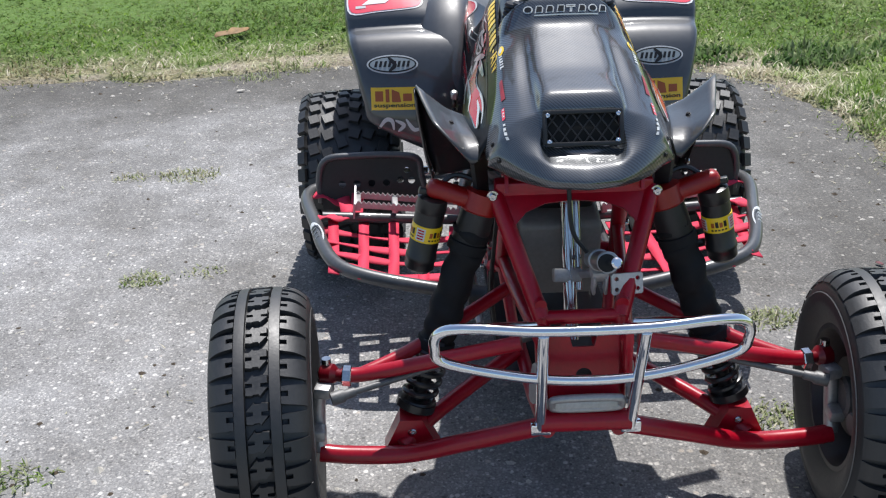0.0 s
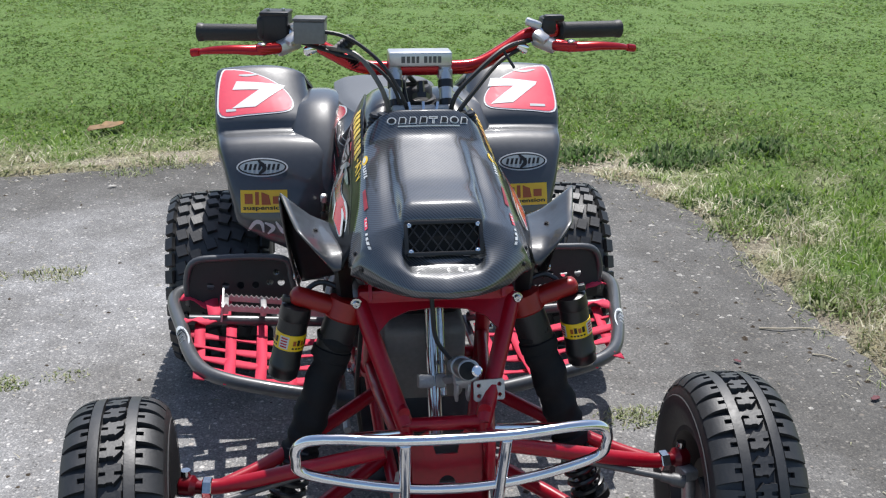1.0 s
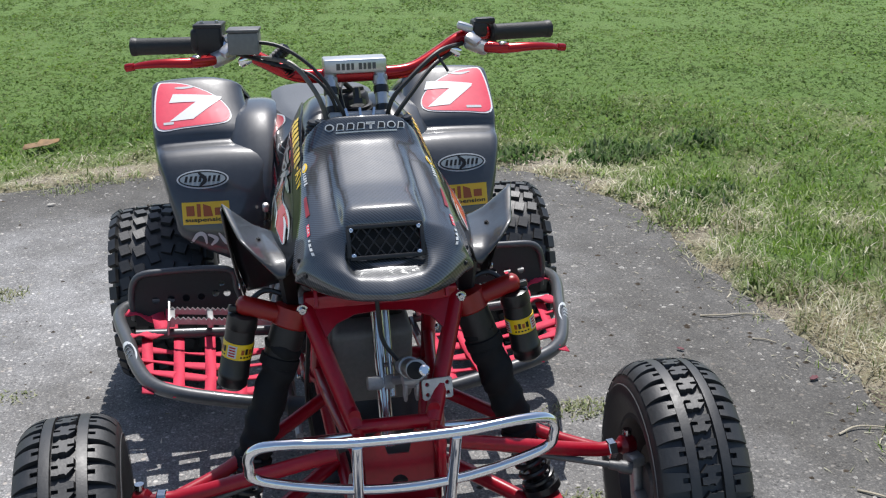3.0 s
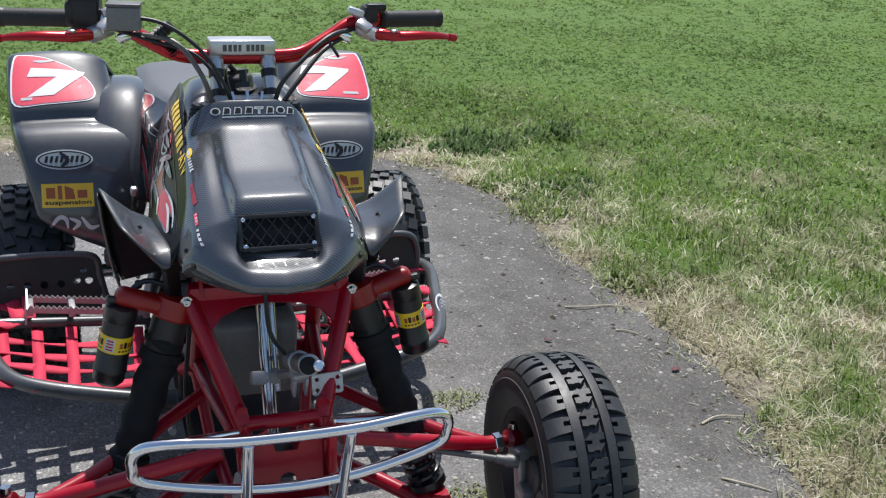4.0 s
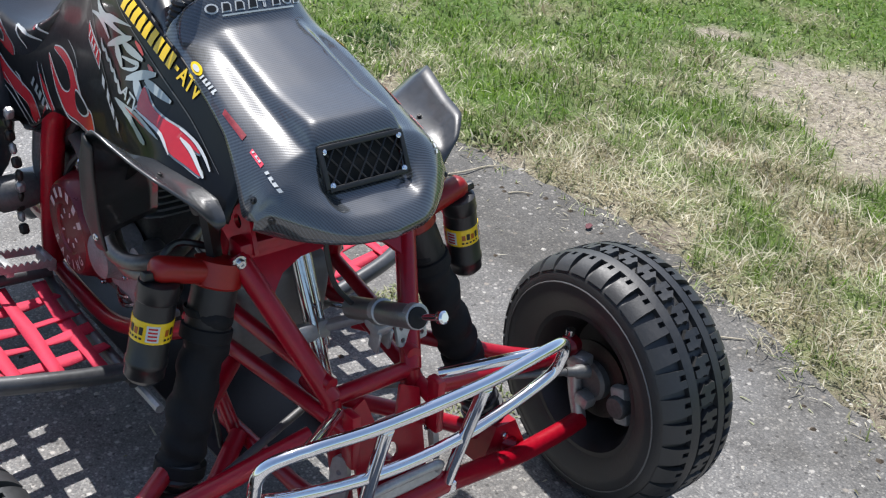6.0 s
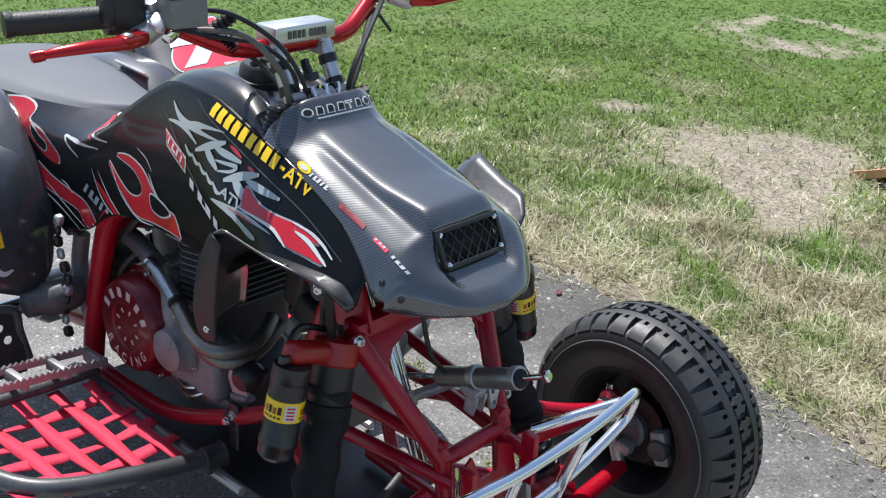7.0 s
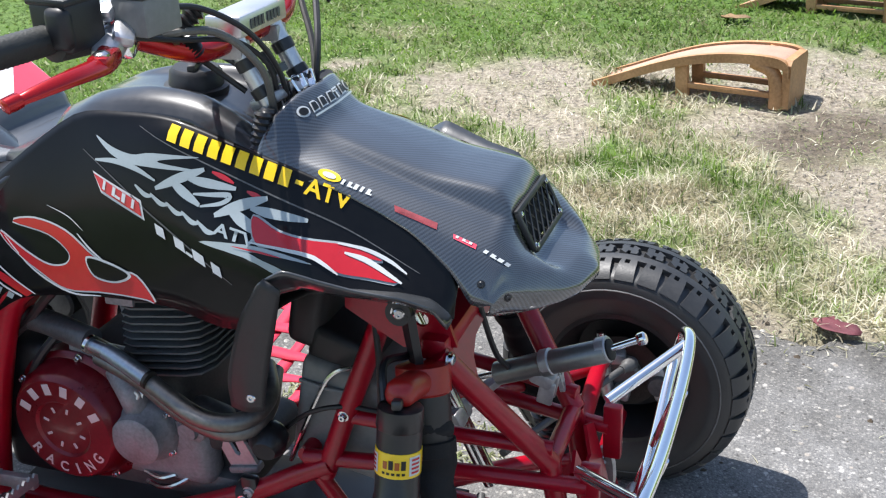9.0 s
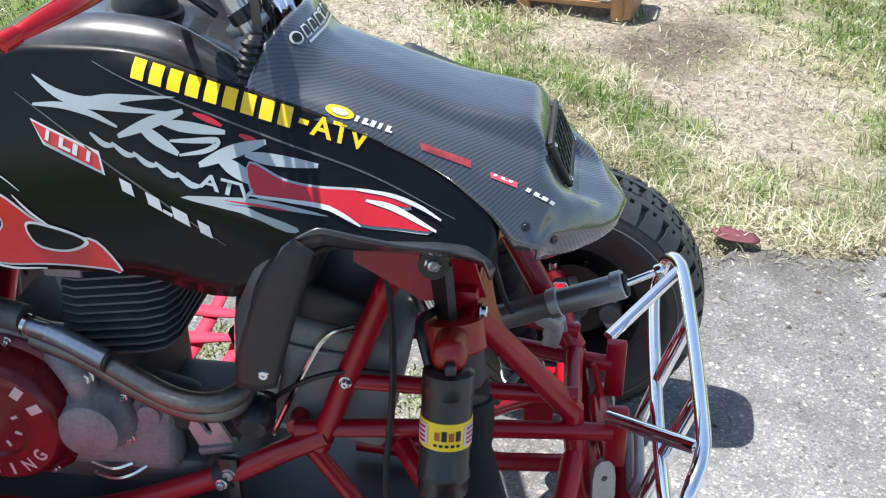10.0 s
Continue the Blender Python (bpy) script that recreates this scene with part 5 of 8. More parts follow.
def nerf(s):
    outer = [(s * 0.15, 0.415, 0.218), (s * 0.26, 0.425, 0.235), (s * 0.385, 0.447, 0.256), (s * 0.45, 0.49, 0.266), (s * 0.488, 0.58, 0.274), (s * 0.512, 0.69, 0.28), (s * 0.545, 0.83, 0.284), (s * 0.535, 0.895, 0.285), (s * 0.49, 0.91, 0.285), (s * 0.4, 0.905, 0.28)]
    nb = part("nerf_bar", tube(outer, 0.0155, 14, 6), M_TUBE, quad, "dark tubular nerf bar with red webbing")
    part("inner_rail", tube([(s * 0.16, 0.4, 0.205), (s * 0.165, 0.6, 0.215), (s * 0.16, 0.8, 0.225)], 0.011, 10), M_TUBE, nb)
    part("cross_tube", bar((s * 0.5, 0.735, 0.279), (s * 0.16, 0.765, 0.245), 0.012), M_TUBE, nb, "silvery cross tube")
    part("clamp", turned((s * 0.13, 0.41, 0.218), (s * 0.17, 0.415, 0.22), [(0, 0.024), (0.1, 0.021), (0.9, 0.021), (1, 0.016)], 18), M_BLACKPLASTIC, nb)
    # oval badge on the bend
    bm = bmesh.new()
    c0, c1 = Vector((s * 0.478, 0.56, 0.272)), Vector((s * 0.514, 0.69, 0.28))
    way = (c1 - c0).normalized()
    for ring, mt, nm in ((1.0, M_WHITE, "badge"), (0.68, M_BLACKINK, "badge_mark")):
        bm = bmesh.new()
        vs = []
        for k in range(24):
            t = 2 * math.pi * k / 24
            al, ar = 0.055 * ring * math.cos(t), 1.05 * ring * math.sin(t)
            out = Vector((s * 0.55, -0.55, 0.65)).normalized()
            side = way.cross(out).normalized()
            vs.append(bm.verts.new(c0.lerp(c1, 0.5) + way * al + (out * math.cos(ar) + side * math.sin(ar)) * (0.0172 if ring == 1 else 0.0178)))
        mid_ = bm.verts.new(c0.lerp(c1, 0.5) + out * (0.0172 if ring == 1 else 0.0178))
        for k in range(24):
            bm.faces.new((vs[k], vs[(k + 1) % 24], mid_))
        part(nm, bm, mt, nb, "white oval badge" if ring == 1 else "")
    for k in range(3):
        at = c0.lerp(c1, 0.36 + 0.14 * k) + Vector((s * 0.55, -0.55, 0.65)).normalized() * 0.0184
        part("badge_mark", block((0.012, 0.006, 0.001), along(at, at + way.cross(Vector((s * 0.55, -0.55, 0.65)))) @ pose(0, 0, 0, 40 * s, 0, 0), 0), M_WHITE, nb, "", 0)
    # webbing, in two crossing layers
    for k in range(4):
        f = k / 3
        y = 0.5 + 0.2 * f
        strap_ = strap((s * 0.163, y + 0.012 * math.sin(3 * k), 0.226), (s * (0.45 + 0.06 * f), y - 0.02, 0.268), 0.024, 0.012, bmesh.new())
        thicken(part("webbing_strap", strap_, M_NET, nb), 0.0025)
    for k in range(5):
        x = 0.2 + 0.064 * k
        strap_ = strap((s * x, 0.436 + 0.02 * (k > 3), 0.228 + 0.009 * k), (s * (x - 0.012 + 0.008 * k), 0.75, 0.236 + 0.009 * k), 0.024, 0.006, bmesh.new())
        thicken(part("webbing_strap", strap_, M_NET, nb), 0.0025)
    for x0, y0, x1, y1 in ((0.46, 0.86, 0.44, 0.74), (0.53, 0.85, 0.455, 0.83), (0.42, 0.9, 0.42, 0.74), (0.512, 0.7, 0.44, 0.73)):
        strap_ = strap((s * x0, y0, 0.288), (s * x1, y1, 0.276), 0.03, -0.006, bmesh.new())
        thicken(part("webbing_strap", strap_, M_NET, nb), 0.0025)
    # heel guard: drilled plate with a tube rim
    hg = [(-0.125, -0.07), (0.12, -0.075), (0.122, 0.0), (0.105, 0.05), (0.08, 0.062), (-0.09, 0.06), (-0.118, 0.045), (-0.128, 0.01)]
    holes = [(-0.075 + 0.036 * k, -0.008, 0.009) for k in range(4)] + [(0.068, -0.002, 0.0085), (0.095, -0.004, 0.0085), (0.084, 0.022, 0.0075)]
    if s > 0:
        holes = [(-x, y, r) for x, y, r in holes]
        hg = [(-x, y) for x, y in hg[::-1]]
    hgp = part("heel_guard", plate(hg, 0.004, pose(s * 0.382, 0.85, 0.325, 82, 0, 0), holes), M_BLACKPLASTIC, nb, "black drilled heel guard plate")
    part("heel_rim", tube([(s * 0.512, 0.852, 0.27), (s * 0.512, 0.848, 0.34), (s * 0.49, 0.846, 0.383), (s * 0.42, 0.845, 0.39), (s * 0.33, 0.845, 0.389), (s * 0.272, 0.846, 0.378), (s * 0.262, 0.85, 0.33), (s * 0.25, 0.85, 0.27)], 0.0085, 10), M_TUBE, nb)
    # serrated foot peg
    peg = part("foot_peg", block((0.012, 0.012, 0.012), pose(s * 0.17, 0.755, 0.268), 0.003), M_ALU, quad, "serrated aluminium foot peg cage")
    a0, a1 = Vector((s * 0.42, 0.735, 0.31)), Vector((s * 0.165, 0.75, 0.275))
    for dy in (-0.032, 0.03):
        bm = block(((a1 - a0).length, 0.004, 0.013), along(a0, a1) @ pose((a1 - a0).length / 2, dy, 0.008), 0.001, seg=1)
        for k in range(22):
            p0 = along(a0, a1) @ Vector(((a1 - a0).length * (k + 0.5) / 22, dy, 0.015))
            block((0.007, 0.004, 0.007), Matrix.Translation(p0) @ Matrix.Rotation(0.78, 4, "Y"), 0, bm)
        part("peg_rail", bm, M_ALU, peg, "", 20)
    for k in (0.02, 0.36, 0.68, 0.98):
        part("peg_rung", block((0.014, 0.062, 0.02), along(a0, a1) @ pose((a1 - a0).length * k, -0.001, 0.003), 0.002), M_ALU, peg)
    part("peg_end", plate([(-0.036, -0.025), (0.034, -0.025), (0.04, 0.03), (-0.036, 0.012)], 0.004, along(a0, a1) @ pose(-0.004, 0, 0.0) @ Matrix(((0, 0, 1, 0), (1, 0, 0, 0), (0, 1, 0, 0), (0, 0, 0, 1)))), M_ALU, peg)


both(nerf)

# handlebar and its fittings
M_PERCH = mat("bright_cast_aluminium", (0.6, 0.6, 0.61), 0.3, 0.7, 0, (200, 0.0003), 0.15, 30)
bars = part("handlebar", tube([(-0.405, 0.462, 0.983), (-0.27, 0.425, 0.986), (-0.215, 0.412, 0.98), (-0.165, 0.392, 0.955), (-0.11, 0.372, 0.931), (-0.05, 0.366, 0.927), (0.05, 0.366, 0.927), (0.11, 0.372, 0.931),
                               (0.165, 0.392, 0.955), (0.215, 0.412, 0.98), (0.27, 0.425, 0.986), (0.405, 0.462, 0.983)], 0.0135, 14, 5), M_ANODRED, quad, "red anodised handlebar")
part("bar_clamp", block((0.118, 0.05, 0.027), pose(0, 0.364, 0.947), 0.004), M_BRIGHT, bars, "machined aluminium bar clamp")
clamp_skin = pose(0, 0.3384, 0.947, 90, 0, 0)
for x0, y0, x1, y1 in ((-0.036, -0.006, -0.029, 0.006), (-0.026, -0.006, -0.02, 0.006), (-0.017, -0.006, -0.011, 0.006), (-0.008, -0.006, -0.003, 0.006), (0.006, -0.006, 0.012, 0.006), (0.015, -0.006, 0.02, 0.006), (0.023, -0.006, 0.029, 0.006), (0.032, -0.006, 0.038, 0.006)):
    part("clamp_mark", plate(rect(x0, y0, x1, y1), 0.0008, clamp_skin @ pose(0, 0, 0)), M_ALUDARK, bars, "", 0)


def controls(s):
    part("riser", tube([(s * 0.047, 0.362, 0.945), (s * 0.047, 0.35, 0.915), (s * 0.047, 0.318, 0.85)], 0.0125, 14), M_BRIGHT, bars)
    part("riser_collar", turned((s * 0.047, 0.347, 0.908), (s * 0.047, 0.34, 0.893), [(0, 0.011), (0.1, 0.0145), (0.9, 0.0145), (1, 0.011)], 18), M_SPRING, bars)
    part("riser_collar", turned((s * 0.047, 0.33, 0.874), (s * 0.047, 0.322, 0.86), [(0, 0.011), (0.1, 0.0145), (0.9, 0.0145), (1, 0.011)], 18), M_SPRING, bars)
    part("clamp_cap", block((0.026, 0.048, 0.022), pose(s * 0.047, 0.366, 0.918), 0.004), M_ALU, bars)
    g0, g1 = Vector((s * 0.272, 0.4255, 0.986)), Vector((s * 0.41, 0.4635, 0.983))
    ribs = [(0, 0.019), (0.03, 0.024), (0.07, 0.024), (0.08, 0.0165)]
    ribs += [(0.1 + 0.02 * k, 0.0162 if k % 2 else 0.0155) for k in range(42)]
    ribs += [(0.95, 0.0175), (0.99, 0.0178), (1, 0.013)]
    part("grip", turned(g0, g1, ribs, 20), M_GRIP, bars, "ribbed dark rubber grip")
    part("lever", tube([(s * 0.262, 0.375, 0.966), (s * 0.295, 0.362, 0.964), (s * 0.345, 0.358, 0.966), (s * 0.385, 0.367, 0.963), (s * 0.405, 0.376, 0.959)], (0.0135, 0.0058), 12, 4, squash=0.6), M_ANODRED, bars, "red anodised lever")
    part("lever_tip", turned((s * 0.4, 0.374, 0.96), (s * 0.418, 0.381, 0.957), [(0, 0.004), (0.1, 0.0072), (0.5, 0.0078), (0.9, 0.0075), (1, 0.005)], 14), M_ANODRED, bars)
    part("lever_base", block((0.05, 0.024, 0.018), pose(s * 0.278, 0.37, 0.965, 0, 0, -s * 18), 0.006), M_ANODRED, bars)
    part("pivot", turned((s * 0.288, 0.365, 0.954), (s * 0.288, 0.365, 0.977), [(0, 0.007), (0.1, 0.009), (0.9, 0.009), (1, 0.006)], 12), M_STEEL, bars)
    part("perch", block((0.05, 0.03, 0.026), pose(s * 0.243, 0.388, 0.968, 10, s * 20, -s * 14), 0.009, seg=2), M_PERCH, bars, "bright machined lever perch")
    part("perch_lobe", block((0.03, 0.024, 0.016), pose(s * 0.232, 0.376, 0.981, 20, s * 30, -s * 30), 0.006, seg=2), M_PERCH, bars)
    part("perch_clamp", block((0.032, 0.022, 0.014), pose(s * 0.222, 0.4, 1.003, 0, s * 18, -s * 10), 0.004), M_PERCH, bars)
    part("perch_ring", turned((s * 0.222, 0.411, 0.981), (s * 0.247, 0.4185, 0.985), [(0, 0.014), (0.05, 0.0205), (0.95, 0.0205), (1, 0.014)], 18), M_CHROME, bars)
    part("perch_tail", block((0.035, 0.018, 0.018), pose(s * 0.197, 0.397, 0.96, 0, s * 24, -s * 10), 0.005), M_CHROME, bars)


both(controls)
part("throttle_housing", block((0.052, 0.055, 0.054), pose(-0.262, 0.42, 0.998, 0, 0, -8), 0.007, seg=3), M_BLACKPLASTIC, bars, "black thumb throttle housing")
part("throttle_lid", block((0.054, 0.057, 0.008), pose(-0.262, 0.42, 1.024, 0, 0, -8), 0.003), M_BLACKPLASTIC, bars)
part("throttle_cheek", block((0.02, 0.03, 0.045), pose(-0.287, 0.41, 0.998, 0, 0, -8), 0.009, seg=3), M_BLACKPLASTIC, bars)
for dx in (-0.014, 0.014):
    bolt((-0.262 + dx, 0.41, 1.029), (0, 0, 1), 0.004, bars, length=0.006)
part("throttle_ring", turned((-0.285, 0.429, 0.986), (-0.238, 0.417, 0.984), [(0, 0.016), (0.05, 0.025), (0.95, 0.025), (1, 0.016)], 18), M_BLACKPLASTIC, bars)
part("reservoir", block((0.056, 0.046, 0.04), pose(-0.2, 0.366, 0.996, 0, 0, -8), 0.003), M_GREYBOX, bars, "square grey brake fluid reservoir")
part("reservoir_lid", block((0.059, 0.049, 0.006), pose(-0.2, 0.366, 1.0192, 0, 0, -8), 0.002), M_ALUDARK, bars)
part("switch", block((0.03, 0.04, 0.034), pose(0.252, 0.415, 0.998), 0.008), M_BLACKPLASTIC, bars, "black kill switch")
part("switch_cap", block((0.04, 0.02, 0.014), pose(0.262, 0.405, 1.012), 0.005), M_BLACKPLASTIC, bars)
part("triple_clamp", block((0.114, 0.042, 0.014), pose(0, 0.322, 0.856, -22, 0, 0), 0.004), M_ALU, bars, "silver triple clamp")
for k in (-0.02, 0.0, 0.02):
    part("clamp_web", block((0.005, 0.03, 0.05), pose(k, 0.3, 0.85, -22, k * 700, 0), 0.001), M_CHROME, bars)
part("stem_nut", turned((0, 0.33, 0.875), (0, 0.345, 0.905), [(0, 0.016), (0.3, 0.016), (0.35, 0.008), (1, 0.007)], 6), M_SPRING, bars)
# cables
M_CABLE = mat("braided_grey_hose", (0.14, 0.135, 0.12), 0.45, 0.3, 0, (600, 0.0005), 0.3, 30)
for pts, r, mt in (
        ([(-0.185, 0.385, 0.965), (-0.12, 0.338, 0.958), (-0.08, 0.308, 0.91), (-0.062, 0.306, 0.86), (-0.05, 0.315, 0.8)], 0.0048, M_CABLE),
        ([(-0.215, 0.36, 1.0), (-0.14, 0.345, 0.99), (-0.08, 0.318, 0.95), (-0.042, 0.304, 0.895), (-0.022, 0.305, 0.84)], 0.0036, M_BLACKPLASTIC),
        ([(-0.225, 0.39, 0.975), (-0.15, 0.36, 0.955), (-0.09, 0.33, 0.94), (-0.052, 0.31, 0.9), (-0.034, 0.312, 0.84)], 0.0034, M_BLACKPLASTIC),
        ([(0.215, 0.395, 0.972), (0.16, 0.35, 0.965), (0.1, 0.318, 0.925), (0.06, 0.302, 0.885), (0.048, 0.306, 0.83)], 0.0045, M_BLACKPLASTIC),
        ([(0.205, 0.4, 0.96), (0.15, 0.365, 0.935), (0.1, 0.328, 0.89), (0.065, 0.312, 0.85), (0.05, 0.315, 0.82)], 0.0045, M_BLACKPLASTIC),
        ([(-0.1, 0.4, 0.935), (-0.05, 0.4, 0.9), (-0.03, 0.36, 0.86)], 0.004, M_BLACKPLASTIC)):
    part("cable", tube(pts, r, 8, 8), mt, bars)
part("cable_end", bar((0.155, 0.35, 0.962), (0.175, 0.335, 0.93), 0.0028, 6), M_BLACKPLASTIC, bars)
for a, b in (((-0.155, 0.375, 0.955), (-0.125, 0.352, 0.985)), ((-0.115, 0.37, 0.93), (-0.13, 0.37, 0.955))):
    part("cable_boot", turned(a, b, [(k / 12, 0.0125 if k % 2 else 0.0085) for k in range(13)], 14), M_SPRING, bars, "ribbed rubber boot")
for s in (-1, 1):
    for k in range(2):
        a = Vector((s * (0.085 + 0.014 * k), 0.315, 0.8))
        part("ribbed_hose", turned(a, a + Vector((-s * 0.012, -0.01, 0.055)), [(j / 14, 0.0115 if j % 2 else 0.0088) for j in range(15)], 12), M_SPRING, bars)

# ---- quad bike: bodywork ----
def bowed(y0, bow, pts, back=0.0):
    return [(x, y0 + bow * (x / 0.14) ** 2 + back * (x / 0.1) ** 2, z) for x, z in pts]


HOOD = [
    bowed(-0.052, 0.066, [(0, 0.633), (0.05, 0.633), (0.08, 0.634), (0.108, 0.637), (0.132, 0.643), (0.148, 0.652)]),
    bowed(-0.083, 0.084, [(0, 0.642), (0.05, 0.642), (0.08, 0.643), (0.11, 0.646), (0.136, 0.654), (0.15, 0.66)]),
    bowed(-0.086, 0.084, [(0, 0.656), (0.05, 0.656), (0.08, 0.659), (0.108, 0.666), (0.134, 0.674), (0.149, 0.672)]),
    bowed(-0.066, 0.07, [(0, 0.672), (0.05, 0.673), (0.075, 0.682), (0.103, 0.688), (0.131, 0.688), (0.15, 0.655)]),
    bowed(-0.024, 0.028, [(0, 0.687), (0.058, 0.688), (0.068, 0.701), (0.1, 0.71), (0.13, 0.7), (0.151, 0.655)]),
    bowed(0.004, 0.012, [(0, 0.75), (0.06, 0.749), (0.07, 0.738), (0.1, 0.728), (0.128, 0.71), (0.152, 0.662)]),
    bowed(0.022, 0.006, [(0, 0.769), (0.058, 0.767), (0.072, 0.744), (0.098, 0.735), (0.126, 0.718), (0.152, 0.668)]),
    bowed(0.055, 0.0, [(0, 0.776), (0.058, 0.774), (0.073, 0.754), (0.098, 0.746), (0.124, 0.73), (0.145, 0.7)]),
    bowed(0.11, 0.0, [(0, 0.787), (0.058, 0.784), (0.074, 0.77), (0.096, 0.766), (0.118, 0.755), (0.131, 0.739)]),
    bowed(0.2, 0.0, [(0, 0.816), (0.056, 0.813), (0.073, 0.802), (0.091, 0.798), (0.11, 0.79), (0.122, 0.777)]),
    bowed(0.24, 0.0, [(0, 0.832), (0.05, 0.83), (0.073, 0.822), (0.09, 0.814), (0.107, 0.805), (0.119, 0.788)], 0.018),
    bowed(0.266, 0.0, [(0, 0.866), (0.048, 0.864), (0.07, 0.857), (0.086, 0.846), (0.103, 0.826), (0.117, 0.795)], 0.03),
    bowed(0.274, 0.0, [(0, 0.868), (0.046, 0.866), (0.067, 0.859), (0.083, 0.848), (0.1, 0.828), (0.114, 0.797)], 0.03),
]
# outer corner of the nose, drawn together
for row, (y, z) in zip(HOOD, ((0.012, 0.651), (0.006, 0.655), (0.006, 0.664), (0.011, 0.665), (0.016, 0.663), (0.023, 0.664), (0.031, 0.668))):
    row[-1] = (row[-1][0], y, z)
hood_bm = loft(HOOD, steps=5, across=4, tension=0.32, mirror=True, flip=True, chart=True)
hole = [f for f in hood_bm.faces if abs(f.calc_center_median().x) < 0.0545 and 0.697 < f.calc_center_median().z < 0.738 and f.calc_center_median().y < 0.003]
bmesh.ops.delete(hood_bm, geom=hole, context="FACES")
bmesh.ops.recalc_face_normals(hood_bm, faces=hood_bm.faces[:])
hood = part("hood", hood_bm, M_CARBON, quad, "lacquered carbon fibre hood with mesh vent", 55)
hood_skin = bvh_of(hood)
thicken(hood, 0.003)
# mesh vent: near-black block for the shade inside, frame, crossing wires, four bolts
vent_pose = pose(0, -0.0105, 0.7195, 64.5, 0, 0)
part("vent_shade", block((0.116, 0.05, 0.03), vent_pose @ pose(0, 0, -0.02), 0.004), M_DARKGAP, hood)
ring = bmesh.new()
for sz, cx, cy in (((0.126, 0.007, 0.006), 0, 0.0255), ((0.118, 0.007, 0.006), 0, -0.0255), ((0.007, 0.05, 0.006), -0.0605, 0), ((0.007, 0.05, 0.006), 0.0605, 0)):
    block(sz, vent_pose @ pose(cx, cy, 0.001), 0.0015, ring)
part("vent_frame", ring, M_BLACKPLASTIC, hood, "black vent frame")
for k in range(-4, 5):
    for sg in (-1, 1):
        x0, x1 = k * 0.0195 - 0.0175, k * 0.0195 + 0.0175
        y0, y1 = -0.023, 0.023
        def cut(x, y, xa, ya):
            if abs(x) > 0.058:
                f = (math.copysign(0.058, x) - x) / (xa - x)
                return math.copysign(0.058, x), y + (ya - y) * f
            return x, y
        if min(abs(x0), abs(x1)) > 0.058:
            continue
        p, q = cut(x0, y0, x1, y1), cut(x1, y1, x0, y0)
        part("vent_wire", bar(vent_pose @ Vector((p[0], p[1] * sg, 0.0015 + sg * 0.0006)), vent_pose @ Vector((q[0], q[1] * sg, 0.0015 + sg * 0.0006)), 0.0013, 6), M_SPRING, hood)
for sx in (-1, 1):
    for sy in (-1, 1):
        bolt(vent_pose @ Vector((sx * (0.055 + 0.001 * sy), sy * 0.0215, 0.003)), vent_pose.to_3x3() @ Vector((0, 0, 1)), 0.0036, hood, M_CHROME, 0.005)
for s in (-1, 1):
    for at in ((0.135, 0.02, 0.684), (0.129, -0.006, 0.67)):
        place, normal, _, _ = hood_skin.find_nearest(Vector((s * at[0], at[1], at[2])))
        n_ = normal if normal.x * s > 0 else -normal
        bolt(place, n_, 0.0045, hood, M_SPRING, 0.005)

PANEL = [
    (1.0, [(0.15, 0.66), (0.152, 0.63), (0.155, 0.6), (0.157, 0.56), (0.158, 0.5)]),
    (0.88, [(0.13, 0.655), (0.138, 0.625), (0.146, 0.59), (0.15, 0.555), (0.152, 0.505)]),
    (0.78, [(0.12, 0.695), (0.131, 0.66), (0.14, 0.62), (0.147, 0.575), (0.15, 0.525)]),
    (0.68, [(0.11, 0.77), (0.124, 0.725), (0.136, 0.675), (0.145, 0.63), (0.152, 0.585)]),
    (0.58, [(0.092, 0.835), (0.11, 0.79), (0.128, 0.735), (0.143, 0.675), (0.156, 0.605)]),
    (0.5, [(0.096, 0.845), (0.113, 0.812), (0.13, 0.765), (0.146, 0.705), (0.162, 0.613)]),
    (0.42, [(0.1, 0.843), (0.118, 0.824), (0.134, 0.775), (0.152, 0.714), (0.17, 0.616)]),
    (0.32, [(0.11, 0.815), (0.123, 0.797), (0.143, 0.752), (0.17, 0.7), (0.183, 0.606)]),
    (0.22, [(0.117, 0.786), (0.127, 0.768), (0.146, 0.733), (0.169, 0.702), (0.184, 0.668)]),
    (0.12, [(0.128, 0.744), (0.136, 0.727), (0.147, 0.706), (0.16, 0.689), (0.174, 0.674)]),
    (0.045, [(0.141, 0.694), (0.145, 0.687), (0.151, 0.677), (0.158, 0.666), (0.164, 0.65)]),
]
panel_skins, panels = {}, {}
